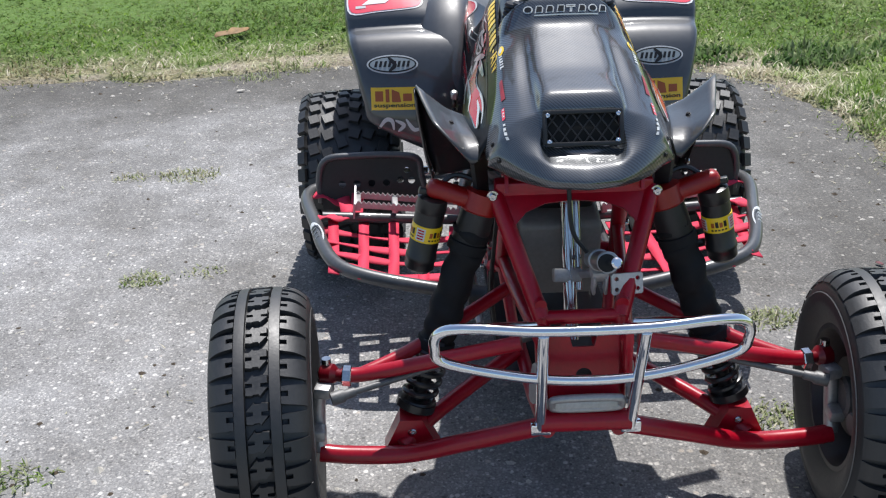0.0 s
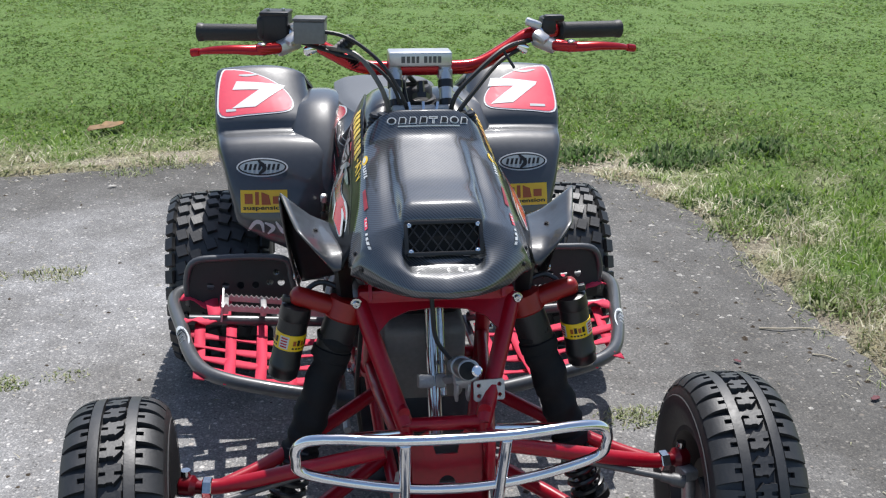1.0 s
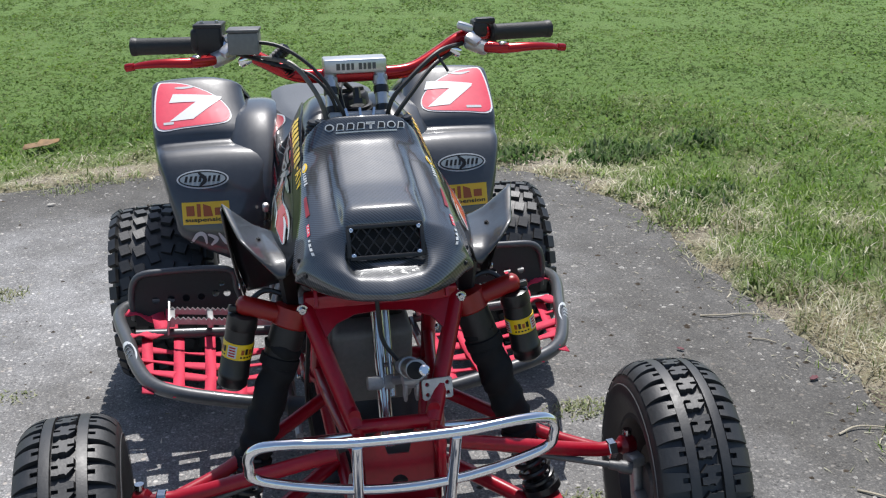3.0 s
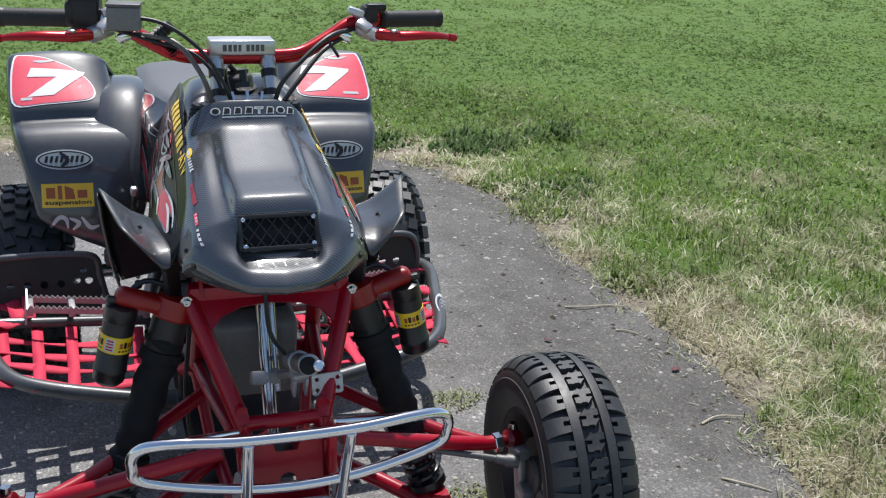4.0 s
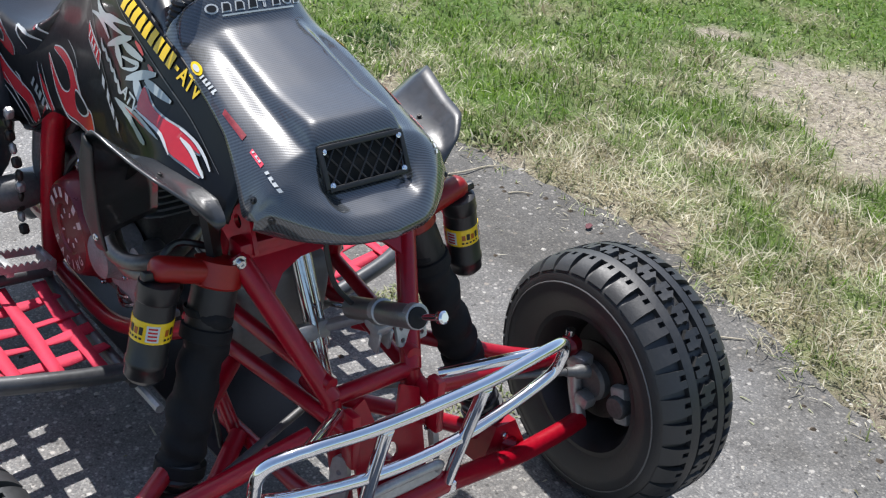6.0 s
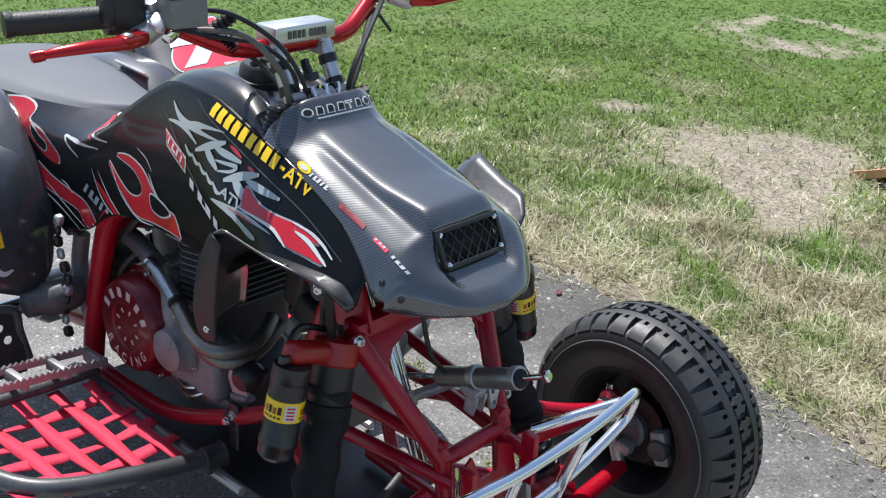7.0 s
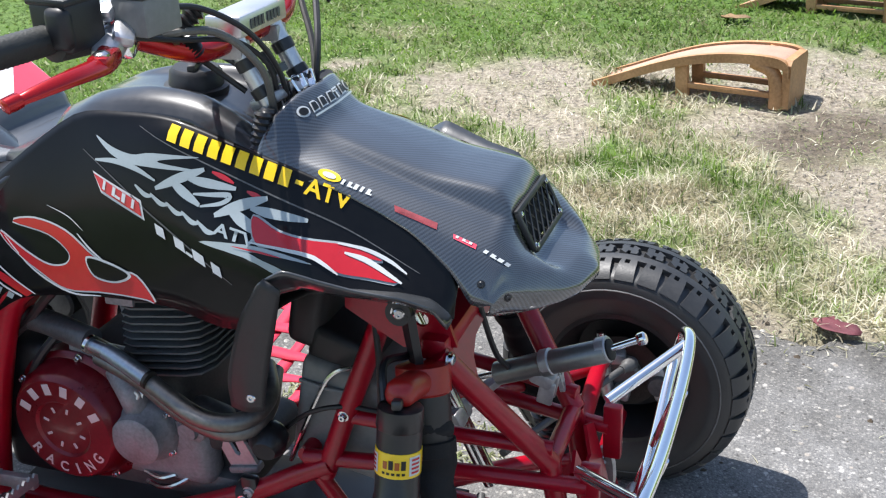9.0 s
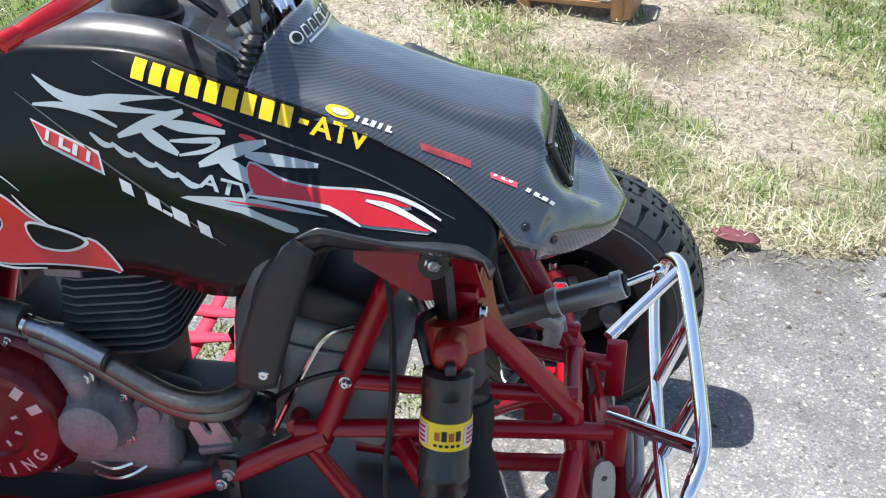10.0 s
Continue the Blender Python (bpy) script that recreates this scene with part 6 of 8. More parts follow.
for s in (-1, 1):
    bm = loft([[(s * x, y, z) for x, z in pts] for y, pts in PANEL], steps=4, across=4, tension=0.42)
    bmesh.ops.recalc_face_normals(bm, faces=bm.faces[:])
    if sum(f.normal.x for f in bm.faces) * s < 0:
        bmesh.ops.reverse_faces(bm, faces=bm.faces[:])
    panels[s] = part("side_panel", bm, M_BLACKGLOSS, quad, "glossy black side panel with flame graphics", 60)
    panel_skins[s] = bvh_of(panels[s])
    thicken(panels[s], 0.003)
    # flared front fender above the arm
    fl = [
        [(s * 0.158, 0.046, 0.656), (s * 0.166, 0.047, 0.648), (s * 0.174, 0.05, 0.641)],
        [(s * 0.158, 0.075, 0.672), (s * 0.184, 0.063, 0.668), (s * 0.206, 0.055, 0.684)],
        [(s * 0.16, 0.11, 0.677), (s * 0.197, 0.094, 0.682), (s * 0.233, 0.083, 0.708)],
        [(s * 0.166, 0.155, 0.678), (s * 0.205, 0.142, 0.687), (s * 0.244, 0.128, 0.717)],
        [(s * 0.171, 0.19, 0.677), (s * 0.209, 0.181, 0.69), (s * 0.254, 0.168, 0.729)],
        [(s * 0.175, 0.215, 0.676), (s * 0.212, 0.212, 0.694), (s * 0.262, 0.203, 0.739)],
        [(s * 0.177, 0.24, 0.671), (s * 0.215, 0.243, 0.683), (s * 0.262, 0.238, 0.716)],
        [(s * 0.15, 0.303, 0.64), (s * 0.205, 0.288, 0.643), (s * 0.256, 0.273, 0.65)],
        [(s * 0.125, 0.336, 0.59), (s * 0.19, 0.319, 0.585), (s * 0.246, 0.3, 0.58)],
        [(s * 0.125, 0.345, 0.535), (s * 0.18, 0.328, 0.533), (s * 0.232, 0.31, 0.53)],
    ]
    bm = loft(fl, steps=4, across=3, tension=0.22)
    bmesh.ops.recalc_face_normals(bm, faces=bm.faces[:])
    if sum(f.normal.z for f in bm.faces) < 0:
        bmesh.ops.reverse_faces(bm, faces=bm.faces[:])
    fender = part("front_fender", bm, M_FENDER, quad, "dark flared front fender lip", 60)
    thicken(fender, 0.003)
    inner = loft([[(s * 0.263, 0.226, 0.727), (s * 0.264, 0.216, 0.722), (s * 0.26, 0.208, 0.714)], [(s * 0.258, 0.26, 0.68), (s * 0.261, 0.238, 0.678), (s * 0.257, 0.219, 0.676)], [(s * 0.255, 0.276, 0.645), (s * 0.257, 0.252, 0.645), (s * 0.253, 0.229, 0.645)],
                  [(s * 0.246, 0.3, 0.58), (s * 0.248, 0.275, 0.58), (s * 0.244, 0.25, 0.582)], [(s * 0.233, 0.309, 0.531), (s * 0.236, 0.288, 0.529), (s * 0.233, 0.266, 0.533)]], steps=4, across=3)
    thicken(part("outer_guard", inner, M_BLACKPLASTIC, fender, "dark outer guard flange"), 0.003)
    bolt((s * 0.239, 0.276, 0.553), (s, -0.15, 0.1), 0.0075, fender)
    bolt((s * 0.204, 0.142, 0.6875), (s * -0.3, -0.1, 1), 0.0045, fender, M_BLACKPLASTIC, 0.0055)
    # rear fender: scooped front face, raised number plate, rolled outer edge
    prof = [(0.872, 0.375, 0.215, 0.215), (0.865, 0.42, 0.17, 0.31), (0.868, 0.465, 0.15, 0.385), (0.878, 0.51, 0.14, 0.395), (0.897, 0.56, 0.134, 0.407), (0.93, 0.618, 0.13, 0.42), (0.965, 0.648, 0.13, 0.428),
            (1.018, 0.66, 0.16, 0.435), (1.032, 0.688, 0.18, 0.438), (1.085, 0.73, 0.2, 0.442), (1.15, 0.778, 0.21, 0.442), (1.18, 0.79, 0.21, 0.44), (1.235, 0.77, 0.2, 0.438), (1.33, 0.715, 0.18, 0.43), (1.4, 0.65, 0.17, 0.42)]
    rows = []
    for i, (y, z, xi, xo) in enumerate(prof):
        ya, za = prof[max(0, i - 1)][:2]
        yb, zb = prof[min(len(prof) - 1, i + 1)][:2]
        ln = math.hypot(yb - ya, zb - za)
        ny, nz = (zb - za) / ln, -(yb - ya) / ln
        k = min(1.0, (xo - xi) / 0.2) ** 2
        row = [(s * (xi - 0.002), y + ny * 0.06 * k, z + nz * 0.04 * k), (s * (xi + 0.004), y + ny * 0.028 * k, z + nz * 0.02 * k), (s * (xi + 0.03 * k), y + ny * 0.006 * k, z + nz * 0.005 * k)]
        row += [(s * (xi + 0.03 * k + (xo - xi - 0.053 * k) * f), y - ny * 0.006 * math.sin(math.pi * f), z - nz * 0.006 * math.sin(math.pi * f)) for f in (0.25, 0.5, 0.75, 1.0)]
        row += [(s * (xo - 0.006 * k), y + ny * 0.006 * k, z + nz * 0.006 * k), (s * xo, y + ny * 0.022 * k, z + nz * 0.022 * k), (s * (xo + 0.002 * k), y + ny * 0.05 * k, z + nz * 0.05 * k)]
        rows.append(row)
    bm = loft(rows, steps=3, across=2, tension=0.4)
    bmesh.ops.recalc_face_normals(bm, faces=bm.faces[:])
    if sum(f.normal.y for f in bm.faces) > 0:
        bmesh.ops.reverse_faces(bm, faces=bm.faces[:])
    rf = part("rear_fender", bm, M_GREYPLASTIC, quad, "glossy charcoal rear fender with sponsor decals", 60)
    rf_skin = bvh_of(rf)
    sh_rows = []
    for y, z in ((0.874, 0.5), (0.89, 0.556), (0.918, 0.608), (0.953, 0.65), (1.0, 0.692), (1.06, 0.724), (1.16, 0.735), (1.3, 0.71), (1.4, 0.655)):
        sh_rows.append([(s * x, y + dy + 0.008, z - dz) for x, dy, dz in ((0.1, 0.05, 0.045), (0.122, 0.02, 0.014), (0.15, 0.004, 0.002), (0.18, 0.0, 0.0), (0.21, 0.002, 0.003), (0.24, 0.01, 0.014), (0.275, 0.03, 0.045))])
    bm = loft(sh_rows, steps=4, across=3, tension=0.4)
    bmesh.ops.recalc_face_normals(bm, faces=bm.faces[:])
    if sum(f.normal.z for f in bm.faces) < 0:
        bmesh.ops.reverse_faces(bm, faces=bm.faces[:])
    thicken(part("fender_shoulder", bm, M_GREYPLASTIC, rf), 0.004)
    thicken(rf, 0.004)
    # number plate with its number
    up = (Vector((0, 1.16, 0.785)) - Vector((0, 1.034, 0.69))).normalized()
    out = Vector((0, -up.z, up.y))
    right = Vector((1, 0, 0))
    plate_pose = Matrix((( right.x, up.x, out.x, s * 0.33), (right.y, up.y, out.y, 1.092), (right.z, up.z, out.z, 0.737), (0, 0, 0, 1)))
    shape = [(-0.09, -0.066), (-0.03, -0.068), (0.045, -0.062), (0.075, -0.052), (0.083, -0.03), (0.072, 0.0), (0.04, 0.035), (-0.02, 0.07), (-0.07, 0.083), (-0.09, 0.075), (-0.098, 0.0)]
    if s > 0:
        shape = [(-x, y) for x, y in shape[::-1]]
    grow = [(x * 1.045, y * 1.055) for x, y in shape]
    decal("plate_border", [smooth2(grow, 4)], M_PLATEWHITE, rf, rf_skin, plate_pose, 0.0014, 0.02, "white outline")
    decal("number_plate", [smooth2(shape, 4)], M_PLATERED, rf, rf_skin, plate_pose, 0.0024, 0.02, "pinkish red number plate")
    seven = [(-0.068, 0.015), (-0.058, 0.043), (0.062, 0.028), (0.058, 0.018), (-0.01, -0.044), (-0.068, -0.046), (-0.002, 0.012)]
    decal("number_seven", [seven], M_PLATEWHITE, rf, rf_skin, plate_pose @ pose(s * -0.003, -0.002, 0), 0.0034, 0.012, "white number 7")
    decal("plate_mark", [stroke([(-0.05 * 1, 0.062), (-0.03, 0.06), (0.0, 0.062)], 0.008)] if s < 0 else [stroke([(0.0, 0.066), (0.03, 0.062), (0.06, 0.07)], 0.008)], M_WHITE, rf, rf_skin, plate_pose, 0.0032, 0.02)
    decal("plate_mark", [rect(-0.08 if s < 0 else 0.03, -0.058, -0.055 if s < 0 else 0.07, -0.05)], M_WHITE, rf, rf_skin, plate_pose, 0.0032, 0.02)
    # decals on the scooped face, drawn in the upright plane facing ahead
    face = Matrix(((1, 0, 0, s * 0.32), (0, 0, -1, 0.86), (0, 1, 0, 0.52), (0, 0, 0, 1)))
    decal("oval_decal", [ellipse(-0.002, 0.075, 0.062, 0.0205)], M_WHITE, rf, rf_skin, face, 0.0014, 0.015, "white-rimmed oval decal")
    decal("oval_ring", [ellipse(-0.002, 0.075, 0.058, 0.0175)], M_BLACKINK, rf, rf_skin, face, 0.0022, 0.015)
    decal("oval_field", [ellipse(-0.002, 0.075, 0.054, 0.0145)], M_SILVER, rf, rf_skin, face, 0.003, 0.015)
    decal("oval_mark", ticks(-0.046, 0.069, 0.042, 0.082, 8, 0.55, 0.004) + [stroke([(-0.012, 0.09), (0.004, 0.074), (-0.01, 0.06)], 0.01)], M_BLACKINK, rf, rf_skin, face, 0.0038, 0.015)
    decal("yellow_decal", [rect(-0.056, -0.026, 0.056, 0.0255)], M_YELLOW, rf, rf_skin, face, 0.0014, 0.015, "yellow sponsor decal")
    decal("yellow_mark", [rect(-0.046, -0.006, -0.027, 0.017), [(-0.021, -0.008), (-0.012, -0.008), (-0.012, 0.021), (-0.021, 0.021)], [(-0.006, -0.008), (0.016, -0.008), (0.012, 0.014), (-0.006, 0.021)], rect(0.021, -0.006, 0.042, 0.011)], M_ORANGEINK, rf, rf_skin, face, 0.0022, 0.015)
    written("yellow_lettering", "suspension", (-0.05, -0.0225, 0.05, -0.0105), M_BLACKINK, rf, rf_skin, face, 0.0024, "small black lettering")
    decal("silver_mark", [stroke([(-0.045, -0.078), (-0.024, -0.05), (-0.008, -0.052), (-0.004, -0.074)], 0.01), stroke([(0.0, -0.05), (0.02, -0.062), (0.006, -0.078)], 0.01), stroke([(0.026, -0.048), (0.044, -0.073), (0.064, -0.07)], 0.01)],
          M_WHITE, rf, rf_skin, face, 0.0014, 0.012, "white sponsor mark")

# tank cover, filler cap, seat
TANK = [
    (0.3, [(0, 0.8), (0.04, 0.8), (0.075, 0.806), (0.1, 0.812), (0.114, 0.81)]),
    (0.34, [(0, 0.82), (0.04, 0.822), (0.07, 0.835), (0.095, 0.832), (0.11, 0.806)]),
    (0.4, [(0, 0.842), (0.04, 0.844), (0.06, 0.862), (0.085, 0.856), (0.103, 0.838)]),
    (0.48, [(0, 0.856), (0.035, 0.858), (0.055, 0.868), (0.08, 0.86), (0.098, 0.842)]),
    (0.56, [(0, 0.852), (0.03, 0.852), (0.05, 0.855), (0.075, 0.848), (0.093, 0.834)]),
    (0.62, [(0, 0.83), (0.03, 0.83), (0.05, 0.83), (0.07, 0.822), (0.088, 0.81)]),
]
bm = loft([[(x, y, z) for x, z in pts] for y, pts in TANK], steps=5, across=4, tension=0.4, mirror=True)
bmesh.ops.recalc_face_normals(bm, faces=bm.faces[:])
if sum(f.normal.z for f in bm.faces) < 0:
    bmesh.ops.reverse_faces(bm, faces=bm.faces[:])
tank = part("tank_cover", bm, M_TANK, quad, "glossy dark tank cover with ridged shoulders", 60)
thicken(tank, 0.004)
part("filler_cap", turned((0, 0.452, 0.846), (0, 0.449, 0.88), [(0, 0.042), (0.3, 0.042), (0.35, 0.036), (0.85, 0.034), (1, 0.029), (1, 0.001)], 26), M_BLACKPLASTIC, tank, "black fuel filler cap")
part("cap_grip", block((0.055, 0.012, 0.012), pose(0, 0.449, 0.882, 0, 0, 20), 0.004), M_BLACKPLASTIC, tank)
part("cap_hose", tube([(0, 0.448, 0.885), (-0.02, 0.41, 0.905), (-0.03, 0.36, 0.89), (-0.02, 0.33, 0.84)], 0.005, 8), M_BLACKPLASTIC, tank)

# along, top, hem, half width, half width of the grey top
SEAT = [
    (0.545, 0.842, 0.828, 0.05, 0.04), (0.6, 0.832, 0.79, 0.08, 0.06), (0.655, 0.802, 0.745, 0.104, 0.072), (0.72, 0.765, 0.69, 0.122, 0.05), (0.785, 0.738, 0.645, 0.131, 0.012), (0.84, 0.734, 0.622, 0.135, 0.042),
    (0.9, 0.733, 0.606, 0.138, 0.076), (1.0, 0.734, 0.6, 0.141, 0.106), (1.12, 0.738, 0.6, 0.143, 0.132), (1.3, 0.744, 0.61, 0.14, 0.134), (1.45, 0.718, 0.63, 0.125, 0.12), (1.5, 0.69, 0.65, 0.11, 0.105)]
rows = []
for y, zt, zb, w, g in SEAT:
    h = zt - zb
    fall = 0.012 + 0.06 * g
    rows.append([(0, y, zt), (g * 0.45, y, zt - 0.1 * fall), (g * 0.8, y, zt - 0.4 * fall), (g, y, zt - fall), (max(w, g), y, zt - 0.35 * h - 0.008), (w * 1.01, y, zb + 0.25 * h), (w * 0.99, y, zb)])


def seat_top(some, name, material, parent, label):
    bm = loft([r[:4] for r in some], steps=4, across=4, tension=0.4, mirror=True)
    bmesh.ops.recalc_face_normals(bm, faces=bm.faces[:])
    if sum(f.normal.z for f in bm.faces) < 0:
        bmesh.ops.reverse_faces(bm, faces=bm.faces[:])
    return part(name, bm, material, parent, label, 60)


seat = seat_top(rows[4:], "seat", M_SEATTOP, quad, "grey vinyl seat top with black flame-printed sides")
seat_top(rows[:5], "seat_nose", M_SEATSIDE, seat, "glossy black seat nose")
seat_skins = {}
for s in (-1, 1):
    bm = loft([[(s * x, y, z) for x, y, z in r[3:]] for r in rows], steps=4, across=4, tension=0.4)
    bmesh.ops.recalc_face_normals(bm, faces=bm.faces[:])
    if sum(f.normal.x for f in bm.faces) * s < 0:
        bmesh.ops.reverse_faces(bm, faces=bm.faces[:])
    side = part("seat_side", bm, M_SEATSIDE, seat, "black vinyl seat side", 60)
    seat_skins[s] = bvh_of(side)
    if s < 0:
        seat_left = side
    else:
        seat_right = side
# the fender edge's bright reflection, put in as a white strip
part("fender_edge_glint", block((0.074, 0.03, 0.004), along((0.127, 1.097, 0.7305), (0.153, 1.036, 0.7115)) @ pose(0.034, 0, 0.003, -35, 0, 0), 0.001), M_PLATEWHITE, seat, "white strip painted as the bright reflection of the fender edge")

# ---- quad bike: printed graphics ----
def grown(points, d):
    """The closed outline, set outwards by d."""
    n = len(points)
    area = sum(points[i][0] * points[(i + 1) % n][1] - points[(i + 1) % n][0] * points[i][1] for i in range(n))
    sg = 1 if area > 0 else -1
    out = []
    for i in range(n):
        (xa, ya), (xb, yb) = points[i - 1], points[(i + 1) % n]
        ln = math.hypot(xb - xa, yb - ya) or 1
        out.append((points[i][0] + sg * (yb - ya) / ln * d, points[i][1] - sg * (xb - xa) / ln * d))
    return out


def slanted(a, b, h, n, fill, lean, kinds=()):
    """Leaning bars in a row from a to b, standing for lettering that is not spelled out."""
    ax, ay = a
    dx, dy = (b[0] - ax) / n, (b[1] - ay) / n
    ln = math.hypot(dx, dy)
    px, py = -dy / ln * h, dx / ln * h
    if py < 0:
        px, py = -px, -py
    out = []
    for i in range(n):
        x, y = ax + dx * i, ay + dy * i
        k = fill * (0.75 + 0.25 * ((i * 7) % 3) / 2)
        out.append([(x, y), (x + dx * k, y + dy * k), (x + dx * k + px + dx * lean, y + dy * k + py + dy * lean), (x + px + dx * lean, y + py + dy * lean)])
        if i % 3 == 1:
            x, y = x + dx * k, y + dy * k
            out.append([(x, y), (x + dx * (1 - k) * 0.8, y + dy * (1 - k) * 0.8), (x + dx * (1 - k) * 0.8 + px * 0.3, y + dy * (1 - k) * 0.8 + py * 0.3), (x + px * 0.3, y + py * 0.3)])
    return out


FLAME_BIG = [(0.68, 0.692), (0.642, 0.7), (0.59, 0.69), (0.545, 0.664), (0.508, 0.65), (0.475, 0.648), (0.447, 0.619), (0.46, 0.6205), (0.5, 0.62), (0.54, 0.6175), (0.594, 0.613), (0.638, 0.63), (0.684, 0.656), (0.703, 0.676), (0.66, 0.654), (0.622, 0.641), (0.592, 0.646), (0.586, 0.663), (0.62, 0.683)]
FLAME_REAR = [(0.99, 0.628), (0.947, 0.618), (0.893, 0.598), (0.833, 0.588), (0.779, 0.581), (0.749, 0.563), (0.735, 0.545), (0.765, 0.537), (0.783, 0.543), (0.804, 0.56), (0.88, 0.568), (0.931, 0.58), (0.975, 0.598)]
SWOOSH = [(0.539, 0.815), (0.51, 0.804), (0.477, 0.799), (0.445, 0.804), (0.378, 0.804), (0.42, 0.799), (0.436, 0.794), (0.38, 0.789), (0.415, 0.787), (0.452, 0.787), (0.484, 0.788), (0.513, 0.796)]
RED_BLADE = [(0.3, 0.744), (0.265, 0.73), (0.23, 0.724), (0.185, 0.721), (0.157, 0.715), (0.135, 0.706), (0.165, 0.71), (0.178, 0.711), (0.15, 0.702), (0.112, 0.686), (0.148, 0.69), (0.183, 0.694), (0.206, 0.704), (0.229, 0.711), (0.264, 0.715), (0.292, 0.718)]
ARROW = [(0.372, 0.709), (0.323, 0.714), (0.275, 0.712), (0.216, 0.701), (0.263, 0.705), (0.3, 0.706), (0.247, 0.689), (0.258, 0.684), (0.306, 0.7)]

for s in (-1, 1):
    side_pose = Matrix(((0, 0, s, s * 0.15), (1, 0, 0, 0), (0, 1, 0, 0), (0, 0, 0, 1)))
    pn, skin = panels[s], panel_skins[s]

    def print_on(name, outlines, material, lift, label="", parent=None, on=None, m=None):
        return decal(name, outlines, material, parent or pn, on or skin, m or side_pose, lift, 0.012, label)

    print_on("flame_edge", [grown(smooth2(FLAME_BIG, 4), 0.0022)], M_WHITE, 0.001, "white flame outline")
    print_on("flame", [smooth2(FLAME_BIG, 4)], M_REDDECAL, 0.0018, "red flame graphic")
    print_on("flame_loop", [smooth2([(0.556, 0.662), (0.515, 0.66), (0.482, 0.648), (0.508, 0.634), (0.545, 0.637)], 5)], M_WHITE, 0.0026)
    print_on("flame_loop", [smooth2([(0.553, 0.66), (0.515, 0.657), (0.487, 0.648), (0.51, 0.6365), (0.543, 0.6395)], 5)], M_BLACKGLOSS, 0.0034)
    print_on("flame_stroke", [stroke([(0.52, 0.656), (0.548, 0.672), (0.57, 0.69)], 0.003), stroke([(0.701, 0.676), (0.65, 0.632), (0.59, 0.609), (0.536, 0.612)], 0.003), stroke([(0.763, 0.645), (0.707, 0.6), (0.62, 0.578)], 0.003),
                              stroke([(0.74, 0.648), (0.69, 0.615), (0.64, 0.592)], 0.0025), stroke([(0.62, 0.72), (0.585, 0.71), (0.56, 0.695)], 0.0015)], M_WHITE, 0.0018, "white flame strokes")
    print_on("flame", [smooth2([(0.745, 0.632), (0.715, 0.61), (0.66, 0.588), (0.625, 0.581), (0.66, 0.6), (0.705, 0.618)], 4)], M_REDDECAL, 0.0014)
    print_on("bar_mark", slanted((0.786, 0.6), (0.69, 0.572), 0.018, 5, 0.6, 0.3), M_SILVER, 0.0016)
    print_on("flame_edge", [grown(smooth2(FLAME_REAR, 4), 0.0022)], M_WHITE, 0.001)
    print_on("flame", [smooth2(FLAME_REAR, 4)], M_REDDECAL, 0.0018)
    print_on("flame_stroke", [stroke([(0.93, 0.57), (0.86, 0.548), (0.79, 0.52)], 0.003), stroke([(0.91, 0.585), (0.84, 0.555), (0.77, 0.53)], 0.003), stroke([(0.86, 0.6), (0.84, 0.596), (0.82, 0.585)], 0.003)], M_WHITE, 0.0024)
    print_on("silver_swoosh", [smooth2(SWOOSH, 4)], M_SILVER, 0.0016, "silver swoosh graphic")
    print_on("silver_swoosh", [stroke([(0.538, 0.786), (0.504, 0.788), (0.471, 0.783), (0.441, 0.772)], 0.007)], M_SILVER, 0.0016)
    print_on("brush_mark", [stroke([(0.44, 0.763), (0.403, 0.779), (0.37, 0.791)], 0.012), stroke([(0.418, 0.776), (0.4, 0.764), (0.374, 0.75)], 0.012), stroke([(0.392, 0.779), (0.367, 0.776), (0.326, 0.772)], 0.011),
                            stroke([(0.384, 0.762), (0.361, 0.763), (0.334, 0.764), (0.343, 0.755), (0.373, 0.749)], 0.006), stroke([(0.352, 0.741), (0.319, 0.754), (0.284, 0.764)], 0.013),
                            stroke([(0.334, 0.749), (0.313, 0.738), (0.284, 0.725)], 0.013), stroke([(0.305, 0.752), (0.278, 0.748), (0.23, 0.743)], 0.011)], M_SILVER, 0.0022, "silver brush-stroke sponsor mark")
    print_on("red_shadow", [stroke([(0.36, 0.789), (0.345, 0.784), (0.33, 0.778)], 0.006), stroke([(0.312, 0.77), (0.3, 0.766), (0.29, 0.762)], 0.006)], M_REDDECAL, 0.0012)
    print_on("script_mark", [stroke([(0.472 - 0.024 * k, 0.764 - 0.0078 * k), (0.457 - 0.024 * k, 0.754 - 0.0078 * k), (0.445 - 0.024 * k, 0.753 - 0.0078 * k)], 0.006) for k in range(5)], M_SILVER, 0.0016)
    tilt_ = math.atan2(-0.012, -0.066)
    small = side_pose @ Matrix.Translation((0.352, 0.7225, 0)) @ Matrix.Rotation(tilt_, 4, "Z") @ Matrix.Diagonal((1, -1, 1, 1))
    if s < 0:
        written("silver_lettering", "ATV", (0.0, -0.001, 0.062, 0.0125), M_SILVER, pn, skin, small, 0.0022, "small silver lettering")
    else:
        written("silver_lettering", "ATV", (0.0, -0.001, 0.062, 0.0125), M_SILVER, pn, skin, small @ Matrix.Translation((0.062, 0, 0)) @ Matrix.Diagonal((-1, 1, 1, 1)), 0.0022, "small silver lettering")
    print_on("blade_edge", [grown(smooth2(RED_BLADE, 4), 0.0022)], M_SILVER, 0.0012)
    print_on("red_blade", [smooth2(RED_BLADE, 4)], M_REDDECAL, 0.0024, "red blade graphic")
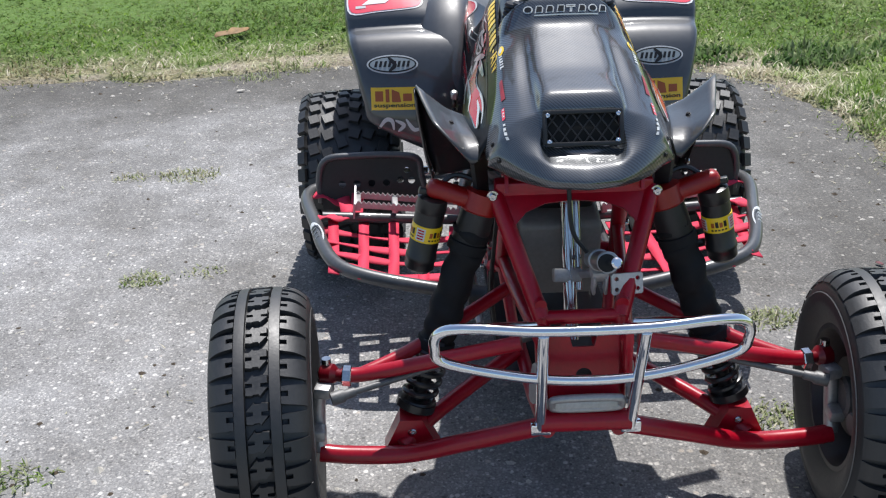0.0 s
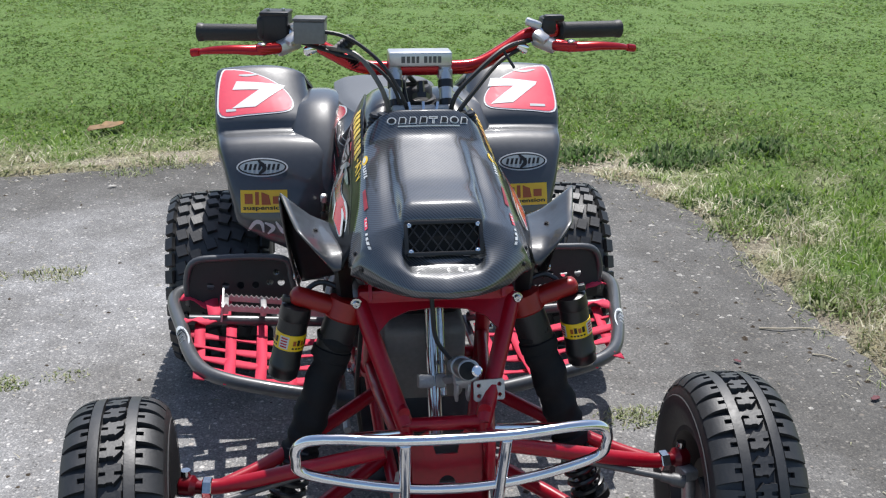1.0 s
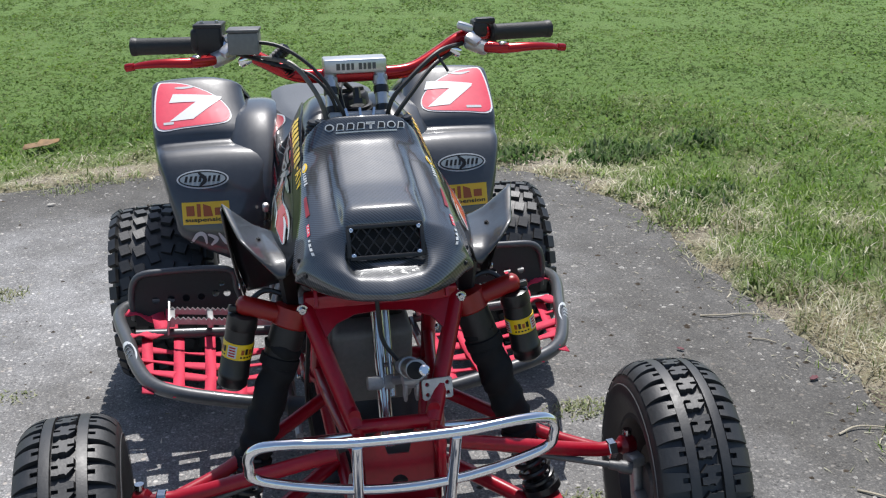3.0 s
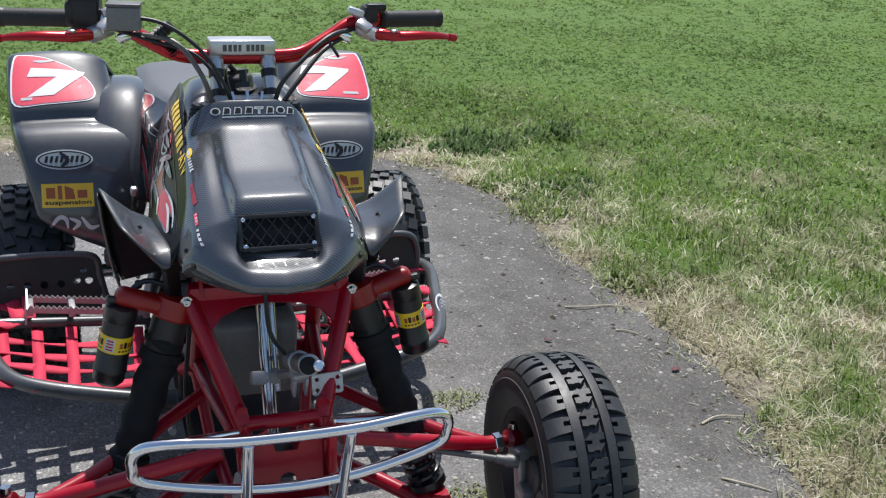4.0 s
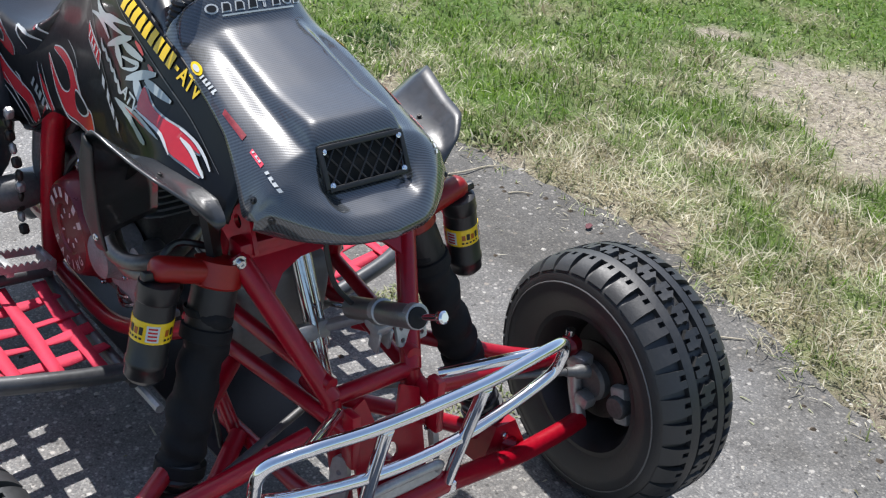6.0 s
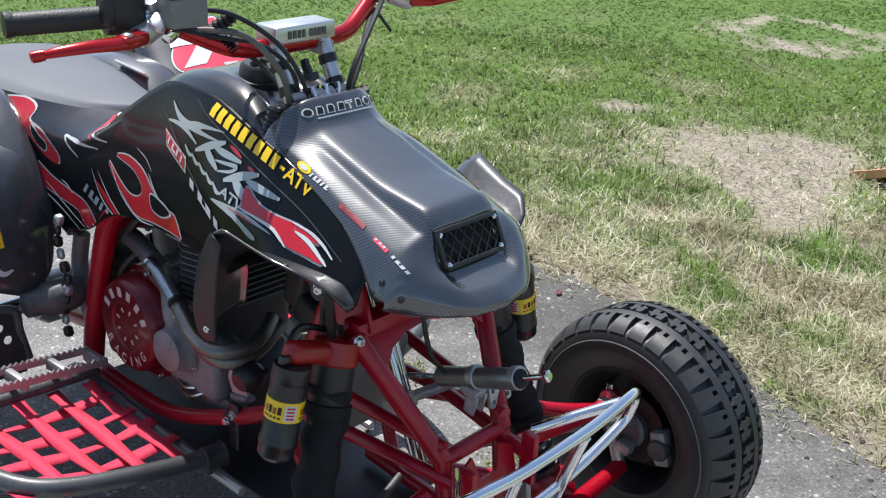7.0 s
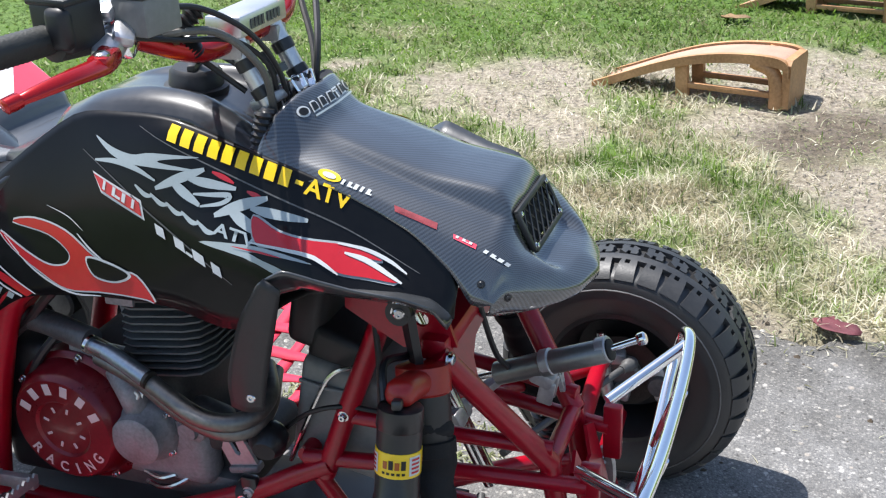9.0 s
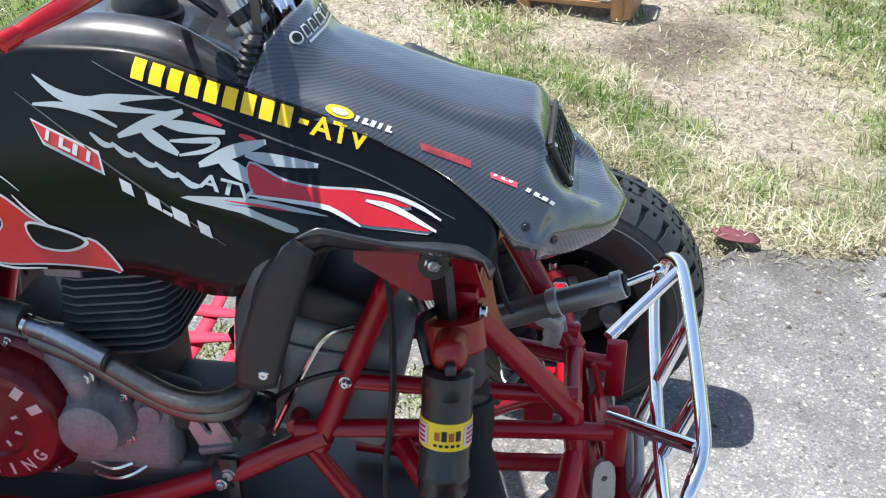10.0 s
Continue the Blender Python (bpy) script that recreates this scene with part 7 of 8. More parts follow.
    print_on("white_edge", [stroke([(0.18, 0.713), (0.15, 0.705), (0.108, 0.685)], 0.005), stroke([(0.3, 0.717), (0.229, 0.71), (0.205, 0.703), (0.183, 0.692)], 0.004), stroke([(0.19, 0.722), (0.157, 0.717), (0.128, 0.707), (0.104, 0.694)], 0.004)], M_WHITE, 0.0032)
    print_on("arrow", [smooth2(ARROW, 3)], M_SILVER, 0.0016)
    print_on("arrow_fill", [smooth2([(0.325, 0.711), (0.285, 0.709), (0.255, 0.704), (0.29, 0.707)], 3)], M_REDDECAL, 0.0024)
    print_on("seam", [stroke([(0.56, 0.796), (0.498, 0.762), (0.449, 0.731), (0.386, 0.697), (0.324, 0.664)], 0.0022)], M_ALUDARK, 0.001)
    print_on("seam", [stroke([(0.47, 0.832), (0.4, 0.808), (0.28, 0.768), (0.18, 0.736), (0.09, 0.695)], 0.0018)], M_ALUDARK, 0.001)
    print_on("mark_edge", [[(0.542, 0.772), (0.527, 0.747), (0.457, 0.722), (0.463, 0.746)]], M_WHITE, 0.001)
    print_on("mark_field", [[(0.5395, 0.7695), (0.5265, 0.7505), (0.461, 0.7265), (0.4655, 0.7435)]], M_REDDECAL, 0.0018, "red and white sponsor mark")
    print_on("mark_bars", slanted((0.524, 0.7525), (0.462, 0.73), 0.011, 4, 0.35, -0.1), M_WHITE, 0.0026)
    print_on("white_mark", slanted((0.438, 0.708), (0.322, 0.664), 0.011, 4, 0.62, -0.25), M_WHITE, 0.0018, "white sponsor mark")
    # yellow lettering band along the hood edge
    way = Vector((0, -0.962, -0.272))
    out = Vector((s * 0.93, 0.1, 0.36)).normalized()
    up = out.cross(way).normalized()
    up = -up if up.z < 0 else up
    band = Matrix(((way.x, up.x, out.x, s * 0.12), (way.y, up.y, out.y, 0.425), (way.z, up.z, out.z, 0.823), (0, 0, 0, 1)))
    bars_ = [rect(0.1785, 0.0055, 0.1885, 0.0105)]
    for k in range(9):
        u, w = k * 0.0198, 0.0138
        bars_.append([(u, -0.002), (u + w, -0.002), (u + w - 0.003, 0.0185), (u - 0.003, 0.0185)])
    print_on("yellow_lettering", bars_, M_YELLOW, 0.0016, "bold yellow lettering band", None, None, band)
    if s < 0:
        written("yellow_lettering", "ATV", (0.193, -0.002, 0.254, 0.0185), M_YELLOW, pn, skin, band, 0.0016, "bold yellow lettering", -0.003)
    else:
        mirror_band = band @ Matrix.Diagonal((-1, 1, 1, 1))
        written("yellow_lettering", "ATV", (-0.254, -0.002, -0.193, 0.0185), M_YELLOW, pn, skin, mirror_band, 0.0016, "bold yellow lettering", -0.003)
    # small marks on the hood flank
    flank = Matrix(((0, 0, s * 0.8, s * 0.11), (1, 0, 0, 0), (0, 1, 0.6, 0.7), (0, 0, 0, 1)))

    def hood_mark(name, pts, material, lift, label=""):
        """pts: outlines in (along, up) of the flank plane."""
        return decal(name, [[(u, v - 0.7) for u, v in o] for o in pts], material, hood, hood_skin, flank, lift, 0.01, label)

    hood_mark("gold_mark", [ellipse(0.212, 0.789, 0.0155, 0.0075, 20, 0.35)], M_YELLOW, 0.0012, "gold oval mark")
    hood_mark("gold_ring", [ellipse(0.212, 0.789, 0.009, 0.004, 16, 0.35)], M_WHITE, 0.002)
    hood_mark("white_mark", slanted((0.197, 0.7785), (0.158, 0.7665), 0.008, 5, 0.6, 0.0), M_WHITE, 0.0014)
    hood_mark("red_mark", [[(0.13, 0.758), (0.128, 0.749), (0.077, 0.731), (0.078, 0.741)]], mat("faded_red_ink", (0.25, 0.02, 0.03), 0.5, 0, 0.3, (0, 0), 0.5, 60), 0.0012, "faded dark red mark")
    hood_mark("red_mark", [[(0.058, 0.7285), (0.057, 0.7215), (0.03, 0.711), (0.03, 0.718)]], M_PLATERED, 0.0012)
    hood_mark("white_mark", slanted((0.055, 0.7235), (0.032, 0.7145), 0.0035, 3, 0.5, 0), M_WHITE, 0.002)
    hood_mark("white_mark", slanted((0.022, 0.7085), (-0.01, 0.692), 0.005, 4, 0.7, 0), M_WHITE, 0.0014)
    # seat flames
    seat_ob, seat_skin = (seat_left, seat_skins[-1]) if s < 0 else (seat_right, seat_skins[1])
    flame = smooth2([(1.098, 0.702), (1.032, 0.713), (0.987, 0.703), (0.977, 0.683), (0.921, 0.674), (0.879, 0.648), (0.881, 0.623), (0.923, 0.613), (0.949, 0.635), (0.977, 0.654), (1.019, 0.671), (1.034, 0.692)], 4)
    loop = smooth2([(0.965, 0.68), (0.931, 0.667), (0.909, 0.657), (0.918, 0.641), (0.945, 0.65)], 4)
    print_on("flame_edge", [grown(flame, 0.003)], M_WHITE, 0.001, "", seat_ob, seat_skin)
    print_on("flame", [flame], M_REDDECAL, 0.0018, "", seat_ob, seat_skin)
    print_on("flame_loop", [grown(loop, 0.002)], M_WHITE, 0.0026, "", seat_ob, seat_skin)
    print_on("flame_loop", [grown(loop, -0.001)], M_BLACKGLOSS, 0.0034, "", seat_ob, seat_skin)
    print_on("flame_stroke", [stroke([(0.877, 0.733), (0.827, 0.722), (0.784, 0.712), (0.713, 0.7)], 0.007), stroke([(0.849, 0.686), (0.829, 0.671), (0.811, 0.654)], 0.006), stroke([(0.849, 0.686), (0.798, 0.686), (0.75, 0.684)], 0.006),
                              stroke([(0.661, 0.764), (0.653, 0.756), (0.644, 0.746)], 0.004), stroke([(0.661, 0.763), (0.646, 0.757), (0.635, 0.752)], 0.004), stroke([(0.625, 0.783), (0.606, 0.781), (0.592, 0.776)], 0.005),
                              stroke([(1.116, 0.664), (1.072, 0.659), (1.031, 0.637)], 0.004)], M_WHITE, 0.0018, "", seat_ob, seat_skin)
    print_on("flame", [stroke([(0.82, 0.715), (0.79, 0.706), (0.76, 0.7)], 0.005), stroke([(0.6, 0.775), (0.59, 0.772), (0.58, 0.77)], 0.004)], M_REDDECAL, 0.0016, "", seat_ob, seat_skin)

# maker's plate on the collar: pale outlined bars
collar = Matrix(((1, 0, 0, 0), (0, 0.35, -0.937, 0.26), (0, 0.937, 0.35, 0.85), (0, 0, 0, 1)))
lean_bars = []
for k, kind in enumerate("obbdtbob"):
    x = -0.068 + 0.0188 * k
    if kind == "o":
        lean_bars.append(ellipse(x + 0.008, 0.0008, 0.0082, 0.0072, 18))
    elif kind == "t":
        lean_bars.append([(x + 0.004, -0.006), (x + 0.0085, -0.006), (x + 0.0095, 0.0025), (x + 0.0145, 0.003), (x + 0.0155, 0.0075), (x - 0.001, 0.0075), (x - 0.002, 0.003), (x + 0.005, 0.0025)])
    else:
        lean_bars.append([(x, -0.006), (x + 0.0135, -0.006), (x + 0.0155, 0.0035 if kind == "b" else 0.006), (x + 0.0125, 0.0075), (x + 0.003, 0.0075)])
decal("collar_mark", lean_bars, M_WHITE, hood, hood_skin, collar, 0.0012, 0.01, "pale outlined sponsor mark")
decal("collar_mark_core", [grown(o, -0.0023) for o in lean_bars], M_BLACKINK, hood, hood_skin, collar, 0.002, 0.01)
decal("collar_mark_bar", [rect(-0.05, -0.0112, 0.062, -0.0088)], M_SILVER, hood, hood_skin, collar, 0.0012, 0.01)

# ---- things lying and standing about ----
def ramp_thing(m, label):
    """A moulded plastic toy ramp: curved deck with rims, end wall, two legs and a stretcher."""
    root = new("play_ramp")
    root.matrix_basis = m
    tagged(root, label, "ramp", "play ramps")
    L, H, W = 0.8, 0.19, 0.2
    mid = [(0.05, 0.012), (0.15, 0.05), (0.29, 0.106), (0.43, 0.152), (0.56, 0.178), (0.68, 0.188), (0.77, 0.186), (0.815, 0.172), (0.83, 0.145)]
    path = [(v.x, v.y) for v in spline([(x, z, 0) for x, z in mid], 3)]
    def shell(dz0, dz1, y0, y1):
        bm = bmesh.new()
        rws = [[bm.verts.new((x, y0, z + dz1)), bm.verts.new((x, y1, z + dz1)), bm.verts.new((x, y1, max(0, z + dz0))), bm.verts.new((x, y0, max(0, z + dz0)))] for x, z in path]
        for a, b in zip(rws, rws[1:]):
            for k in range(4):
                bm.faces.new((a[k], b[k], b[(k + 1) % 4], a[(k + 1) % 4]))
        bm.faces.new(rws[0])
        bm.faces.new(rws[-1][::-1])
        bmesh.ops.recalc_face_normals(bm, faces=bm.faces[:])
        return bm
    part("deck", shell(-0.014, -0.002, -W / 2 + 0.02, W / 2 - 0.02), M_TANTOP, root, "faded orange deck")
    for s in (-1, 1):
        part("side_rim", shell(-0.028, 0.006, s * W / 2 - 0.012, s * W / 2 + 0.012), M_TAN, root)
        part("leg", block((0.05, 0.03, 0.13), pose(0.42, s * 0.082, 0.064, 0, -4, 0), 0.006), M_TAN, root)
        part("corner_post", tube([(0.69, s * 0.086, 0.165), (0.765, s * 0.088, 0.135), (0.785, s * 0.088, 0.06), (0.785, s * 0.088, 0.0)], 0.026, 10, 4), M_TAN, root)
    part("end_wall", plate([(-0.095, 0.0), (0.095, 0.0), (0.1, 0.165), (0.085, 0.182), (-0.085, 0.182), (-0.1, 0.165)], 0.03, pose(0.805, 0, 0.0) @ Matrix(((0, 0, 1, 0), (1, 0, 0, 0), (0, 1, 0, 0), (0, 0, 0, 1)))), M_TAN, root)
    part("stretcher", block((0.36, 0.024, 0.022), pose(0.6, -0.08, 0.045), 0.004), M_TAN, root)
    part("stretcher", block((0.36, 0.024, 0.022), pose(0.6, 0.08, 0.045), 0.004), M_TAN, root)
    return root


ramp_one = ramp_thing(pose(3.05, 0.66, 0.0, 0, 0, -103), "tan moulded plastic play ramp on bare earth")
copy_thing(ramp_one, pose(4.5, 0.28, 0.0, 0, 0, -104))

M_LEAF = mat("dead_leaf", (0.12, 0.03, 0.037), 0.7, 0, 0, (90, 0.002), 0.4, 30)
M_TWIG = mat("pale_twig", (0.5, 0.44, 0.33), 0.8, 0, 0, (120, 0.001), 0.3, 30)
M_CRUMB = mat("dark_soil_crumb", (0.06, 0.045, 0.03), 0.9, 0, 0, (120, 0.002), 0.5, 30)
M_PEBBLE = mat("pale_pebble", (0.42, 0.4, 0.36), 0.8, 0, 0, (120, 0.002), 0.4, 30)


M_BARK = mat("brown_bark", (0.22, 0.14, 0.07), 0.85, 0, 0, (60, 0.004), 0.5, 20)


def leaf_thing(x, y, size, turn, label, z=0.004, material=None):
    bm = bmesh.new()
    rws = []
    for k in range(7):
        f = k / 6
        w = size * 0.3 * math.sin(math.pi * (0.08 + 0.87 * f)) * (1 + 0.25 * math.sin(11 * f))
        rws.append([bm.verts.new((size * (f - 0.5), j * w, 0.002 + 0.05 * size * abs(j) * (1 + f) + 0.04 * size * math.sin(7 * f) ** 2)) for j in (-1, -0.4, 0.3, 1)])
    for a, b in zip(rws, rws[1:]):
        for j in range(3):
            bm.faces.new((a[j], b[j], b[j + 1], a[j + 1]))
    ob = part("bark_flake" if material is M_BARK else "leaf", bm, material or M_LEAF, None)
    thicken(ob, 0.0012)
    ob.matrix_basis = pose(x, y, z, 0, 0, turn)
    return tagged(ob, label, "bark" if material is M_BARK else "leaf")


leaf_thing(1.12, -0.375, 0.11, 75, "dark red dry leaf lying in scorched grass", 0.012)
leaf_thing(1.205, 0.704, 0.03, 30, "small reddish dry leaf on the asphalt")
leaf_thing(1.81, 0.03, 0.07, 10, "pale dry leaf scrap in worn grass", 0.02, M_TWIG)
leaf_thing(-1.09, 2.83, 0.035, 20, "small white scrap on the asphalt edge", 0.004, M_PEBBLE)
leaf_thing(-1.3, 3.85, 0.2, 40, "curled brown bark flake lying on the lawn", 0.018, M_BARK)
leaf_thing(4.1, 0.22, 0.14, 100, "curled brown bark flake beside a play ramp", 0.018, M_BARK)
leaf_thing(0.93, 0.95, 0.022, 130, "small brown leaf scrap on the asphalt")


def twig_thing(pts, r, label):
    ob = part("twig", tube(pts, (r, r * 0.5), 6, 4), M_TWIG, None)
    return tagged(ob, label, "twig")


twig_thing([(1.035, 0.188, 0.003), (1.06, 0.165, 0.005), (1.09, 0.14, 0.004), (1.118, 0.115, 0.003)], 0.0032, "pale dry stalk lying on the asphalt")
twig_thing([(1.08, 1.17, 0.003), (1.14, 1.15, 0.008), (1.22, 1.155, 0.004), (1.27, 1.12, 0.01)], 0.0035, "thin crooked grey twig at the asphalt edge")
twig_thing([(1.16, 0.98, 0.003), (1.19, 0.965, 0.005), (1.215, 0.94, 0.003)], 0.003, "short pale straw on the asphalt")
twig_thing([(1.12, 0.42, 0.003), (1.18, 0.44, 0.008), (1.26, 0.42, 0.006)], 0.003, "short pale straw at the asphalt edge")

rng = np.random.RandomState(4)


def blades(x, y, z, length, width, lean, dryness, name, material, spread=1.0, shift=0.0):
    """One mesh of grass blades: five corners each, bent at the middle."""
    n = len(x)
    a = rng.uniform(0, 2 * np.pi, n)
    b = a + np.pi / 2 + rng.uniform(-0.5, 0.5, n)
    up = length * np.cos(lean)
    out = length * np.sin(lean)
    ca, sa, cb, sb = np.cos(a), np.sin(a), np.cos(b), np.sin(b)
    v = np.zeros((n, 5, 3), np.float32)
    for k, (h, o, w) in enumerate(((0, 0, -0.5), (0, 0, 0.5), (0.6, 0.3, 0.42), (0.6, 0.3, -0.42), (1.0, 1.0, 0))):
        v[:, k, 0] = x + ca * w * width + cb * out * o
        v[:, k, 1] = y + sa * w * width + sb * out * o
        v[:, k, 2] = z + up * h
    me = bpy.data.meshes.new(name)
    me.vertices.add(n * 5)
    me.vertices.foreach_set("co", v.ravel())
    base = (np.arange(n) * 5)[:, None]
    loops = (base + np.array([0, 1, 2, 3, 3, 2, 4])).ravel().astype(np.int32)
    me.loops.add(len(loops))
    me.loops.foreach_set("vertex_index", loops)
    me.polygons.add(n * 2)
    start = ((np.arange(n) * 7)[:, None] + np.array([0, 4])).ravel().astype(np.int32)
    me.polygons.foreach_set("loop_start", start)
    me.update(calc_edges=True)
    at = me.attributes.new("dry", "FLOAT", "POINT")
    at.data.foreach_set("value", np.repeat(dryness, 5).astype(np.float32))
    tone = me.attributes.new("tone", "FLOAT", "POINT")
    tone.data.foreach_set("value", np.repeat(0.5 + shift + (rng.uniform(0, 1, n) - 0.5) * spread, 5).astype(np.float32))
    me.materials.append(material)
    return new(name, me)


def grass_mat(name, fresh):
    m = mat(name, (0.08, 0.14, 0.02), 0.7, spec=0.15)
    nt = m.node_tree
    n, link = nt.nodes, nt.links.new
    p = n["Principled BSDF"]
    at = n.new("ShaderNodeAttribute")
    at.attribute_name = "dry"
    tone = n.new("ShaderNodeAttribute")
    tone.attribute_name = "tone"
    cols = []
    for lo, hi in (fresh, ((0.21, 0.178, 0.105), (0.84, 0.785, 0.63))):
        r = n.new("ShaderNodeMix")
        r.data_type = "RGBA"
        r.inputs[6].default_value, r.inputs[7].default_value = (*lo, 1), (*hi, 1)
        link(tone.outputs["Fac"], r.inputs[0])
        cols.append(r.outputs[2])
    mx = n.new("ShaderNodeMix")
    mx.data_type = "RGBA"
    link(at.outputs["Fac"], mx.inputs[0])
    link(cols[0], mx.inputs[6])
    link(cols[1], mx.inputs[7])
    link(mx.outputs[2], p.inputs["Base Color"])
    geo = n.new("ShaderNodeNewGeometry")
    soft = n.new("ShaderNodeVectorMath")
    soft.operation = "MULTIPLY_ADD"
    soft.inputs[1].default_value, soft.inputs[2].default_value = (0.45, 0.45, 0.45), (0, 0, 0.75)
    link(geo.outputs["Normal"], soft.inputs[0])
    unit = n.new("ShaderNodeVectorMath")
    unit.operation = "NORMALIZE"
    link(soft.outputs[0], unit.inputs[0])
    link(unit.outputs[0], p.inputs["Normal"])
    tr = n.new("ShaderNodeBsdfTranslucent")
    link(mx.outputs[2], tr.inputs["Color"])
    add = n.new("ShaderNodeMixShader")
    add.inputs[0].default_value = 0.5
    link(p.outputs[0], add.inputs[1])
    link(tr.outputs[0], add.inputs[2])
    link(add.outputs[0], n["Material Output"].inputs["Surface"])
    return m


M_GRASS = grass_mat("grass_blades", ((0.058, 0.116, 0.015), (0.19, 0.315, 0.046)))
M_WEED = grass_mat("weed_leaves", ((0.04, 0.088, 0.022), (0.14, 0.235, 0.07)))


def lawn():
    """Blades thick near the pad and thinner, broader ones further off."""
    xs, ys = [], []
    for r0, r1 in ((1.0, 2.2), (2.2, 3.4), (3.4, 5.0), (5.0, 8.0), (8.0, 12.0), (12.0, 18.0)):
        dens = 9500 * (2.0 / max(2.0, (r0 + r1) / 2)) ** 1.6
        a0, a1 = radians(-95), radians(172)
        n = int(dens * (a1 - a0) / 2 * (r1 * r1 - r0 * r0))
        r = np.sqrt(rng.uniform(r0 * r0, r1 * r1, n))
        t = rng.uniform(a0, a1, n)
        xs.append(r * np.cos(t))
        ys.append(r * np.sin(t) - 0.3)
    x, y = np.concatenate(xs), np.concatenate(ys)
    d = from_border(x, y)
    keep = d > -0.02 - 0.07 * rng.uniform(0, 1, len(x)) ** 2
    x, y, d = x[keep], y[keep], d[keep]
    b = bare(x, y)
    keep = rng.uniform(0, 1, len(x)) > np.clip(b * 1.5 - 0.1, 0, 0.9)
    x, y, d, b = x[keep], y[keep], d[keep], b[keep]
    n = len(x)
    dr = dry(x, y, np.maximum(d, 0))
    r = np.hypot(x, y + 0.3)
    near = np.clip((5.5 - r) / 3.0, 0, 1)
    tuft = wave_noise(x, y, 21, 0.3)
    is_dry = np.clip(0.02 * np.clip((r - 3) / 4, 0, 1) + dr * (0.6 + 0.8 * wave_noise(x, y, 22, 0.12)) + rng.normal(0, 0.12 + 0.28 * near, n), 0, 1)
    flat = (rng.uniform(0, 1, n) < 0.25 + 0.6 * is_dry) & (near > 0.1)
    length = (0.034 - 0.01 * near + 0.022 * near * tuft ** 2 + 0.008 * tufts(x, y) + (0.013 + 0.022 * near) * rng.uniform(0, 1, n) ** 2) * (1 - 0.3 * b) * np.clip(0.8 + d * 2.5, 0.75, 1)
    length = np.where(flat, length * 1.1, length)
    width = 0.0034 * np.clip(r / 1.8, 1, 6) * rng.uniform(0.6, 1.35, n)
    lean = np.where(flat, rng.uniform(0.9, 1.5, n), np.clip(np.abs(rng.normal(1.36 - 0.76 * near, 0.16 + 0.14 * near, n)), 0.05, 1.4))
    z = np.maximum(rise(x, y, d, b), -0.004) + np.where(flat, rng.uniform(0.0, 0.018, n), -0.003)
    return blades(x, y, z, length, width, lean, is_dry, "grass", M_GRASS, 0.26 + 0.49 * near, 0.5 * (wave_noise(x, y, 51, 1.7) - 0.5) * np.clip(r / 3, 0.4, 1) + 0.75 * (wave_noise(x, y, 52, 0.42) - 0.5) * near - 0.4 * np.clip((r - 2.6) / 2.6, 0, 1) + 0.6 * (rng.uniform(0, 1, n) < 0.07))


grass = tagged(lawn(), "uneven lawn, fresh green with scorched straw-coloured patches", "grass", kind="stuff")


def weeds():
    """Small flat weeds in the cracks of the pad and along its rim."""
    xs, ys, ln, dr = [], [], [], []
    for cx, cy, rad, n, h, dy in ((-1.09, 1.8, 0.07, 260, 0.018, 0.6), (-1.29, 1.8, 0.04, 80, 0.014, 0.6), (-1.04, 0.985, 0.045, 160, 0.018, 0.45), (-0.88, 1.03, 0.04, 60, 0.014, 0.5), (-1.08, 0.1, 0.06, 110, 0.022, 0.3),
                                  (0.56, 0.67, 0.05, 260, 0.016, 0.5), (0.46, 0.25, 0.055, 240, 0.015, 0.5), (1.38, 2.05, 0.1, 250, 0.045, 0.25), (1.42, 1.3, 0.1, 250, 0.045, 0.3),
                                  (-0.92, 3.2, 0.1, 160, 0.035, 0.45), (-1.06, 3.05, 0.07, 90, 0.035, 0.4), (-0.4, 3.3, 0.1, 250, 0.05, 0.3), (0.3, 3.3, 0.12, 300, 0.05, 0.3)):
        r = rad * np.sqrt(rng.uniform(0, 1, n)) * (1 + 0.4 * rng.normal(0, 0.5, n))
        t = rng.uniform(0, 2 * np.pi, n)
        xs.append(cx + 1.5 * r * np.cos(t))
        ys.append(cy + r * np.sin(t))
        ln.append(h * rng.uniform(0.5, 1.3, n))
        dr.append(np.clip(dy + rng.normal(0, 0.2, n), 0, 1))
    x, y, ln, dr = map(np.concatenate, (xs, ys, ln, dr))
    d = from_border(x, y)
    z = np.where(d > 0, rise(x, y, d, np.zeros_like(x)), 0)
    return blades(x, y, z, ln, np.where(d > 0, 0.008, 0.0045), np.clip(rng.normal(1.0, 0.35, len(x)), 0.1, 1.45), dr, "weeds", M_GRASS, 0.9, -0.02)


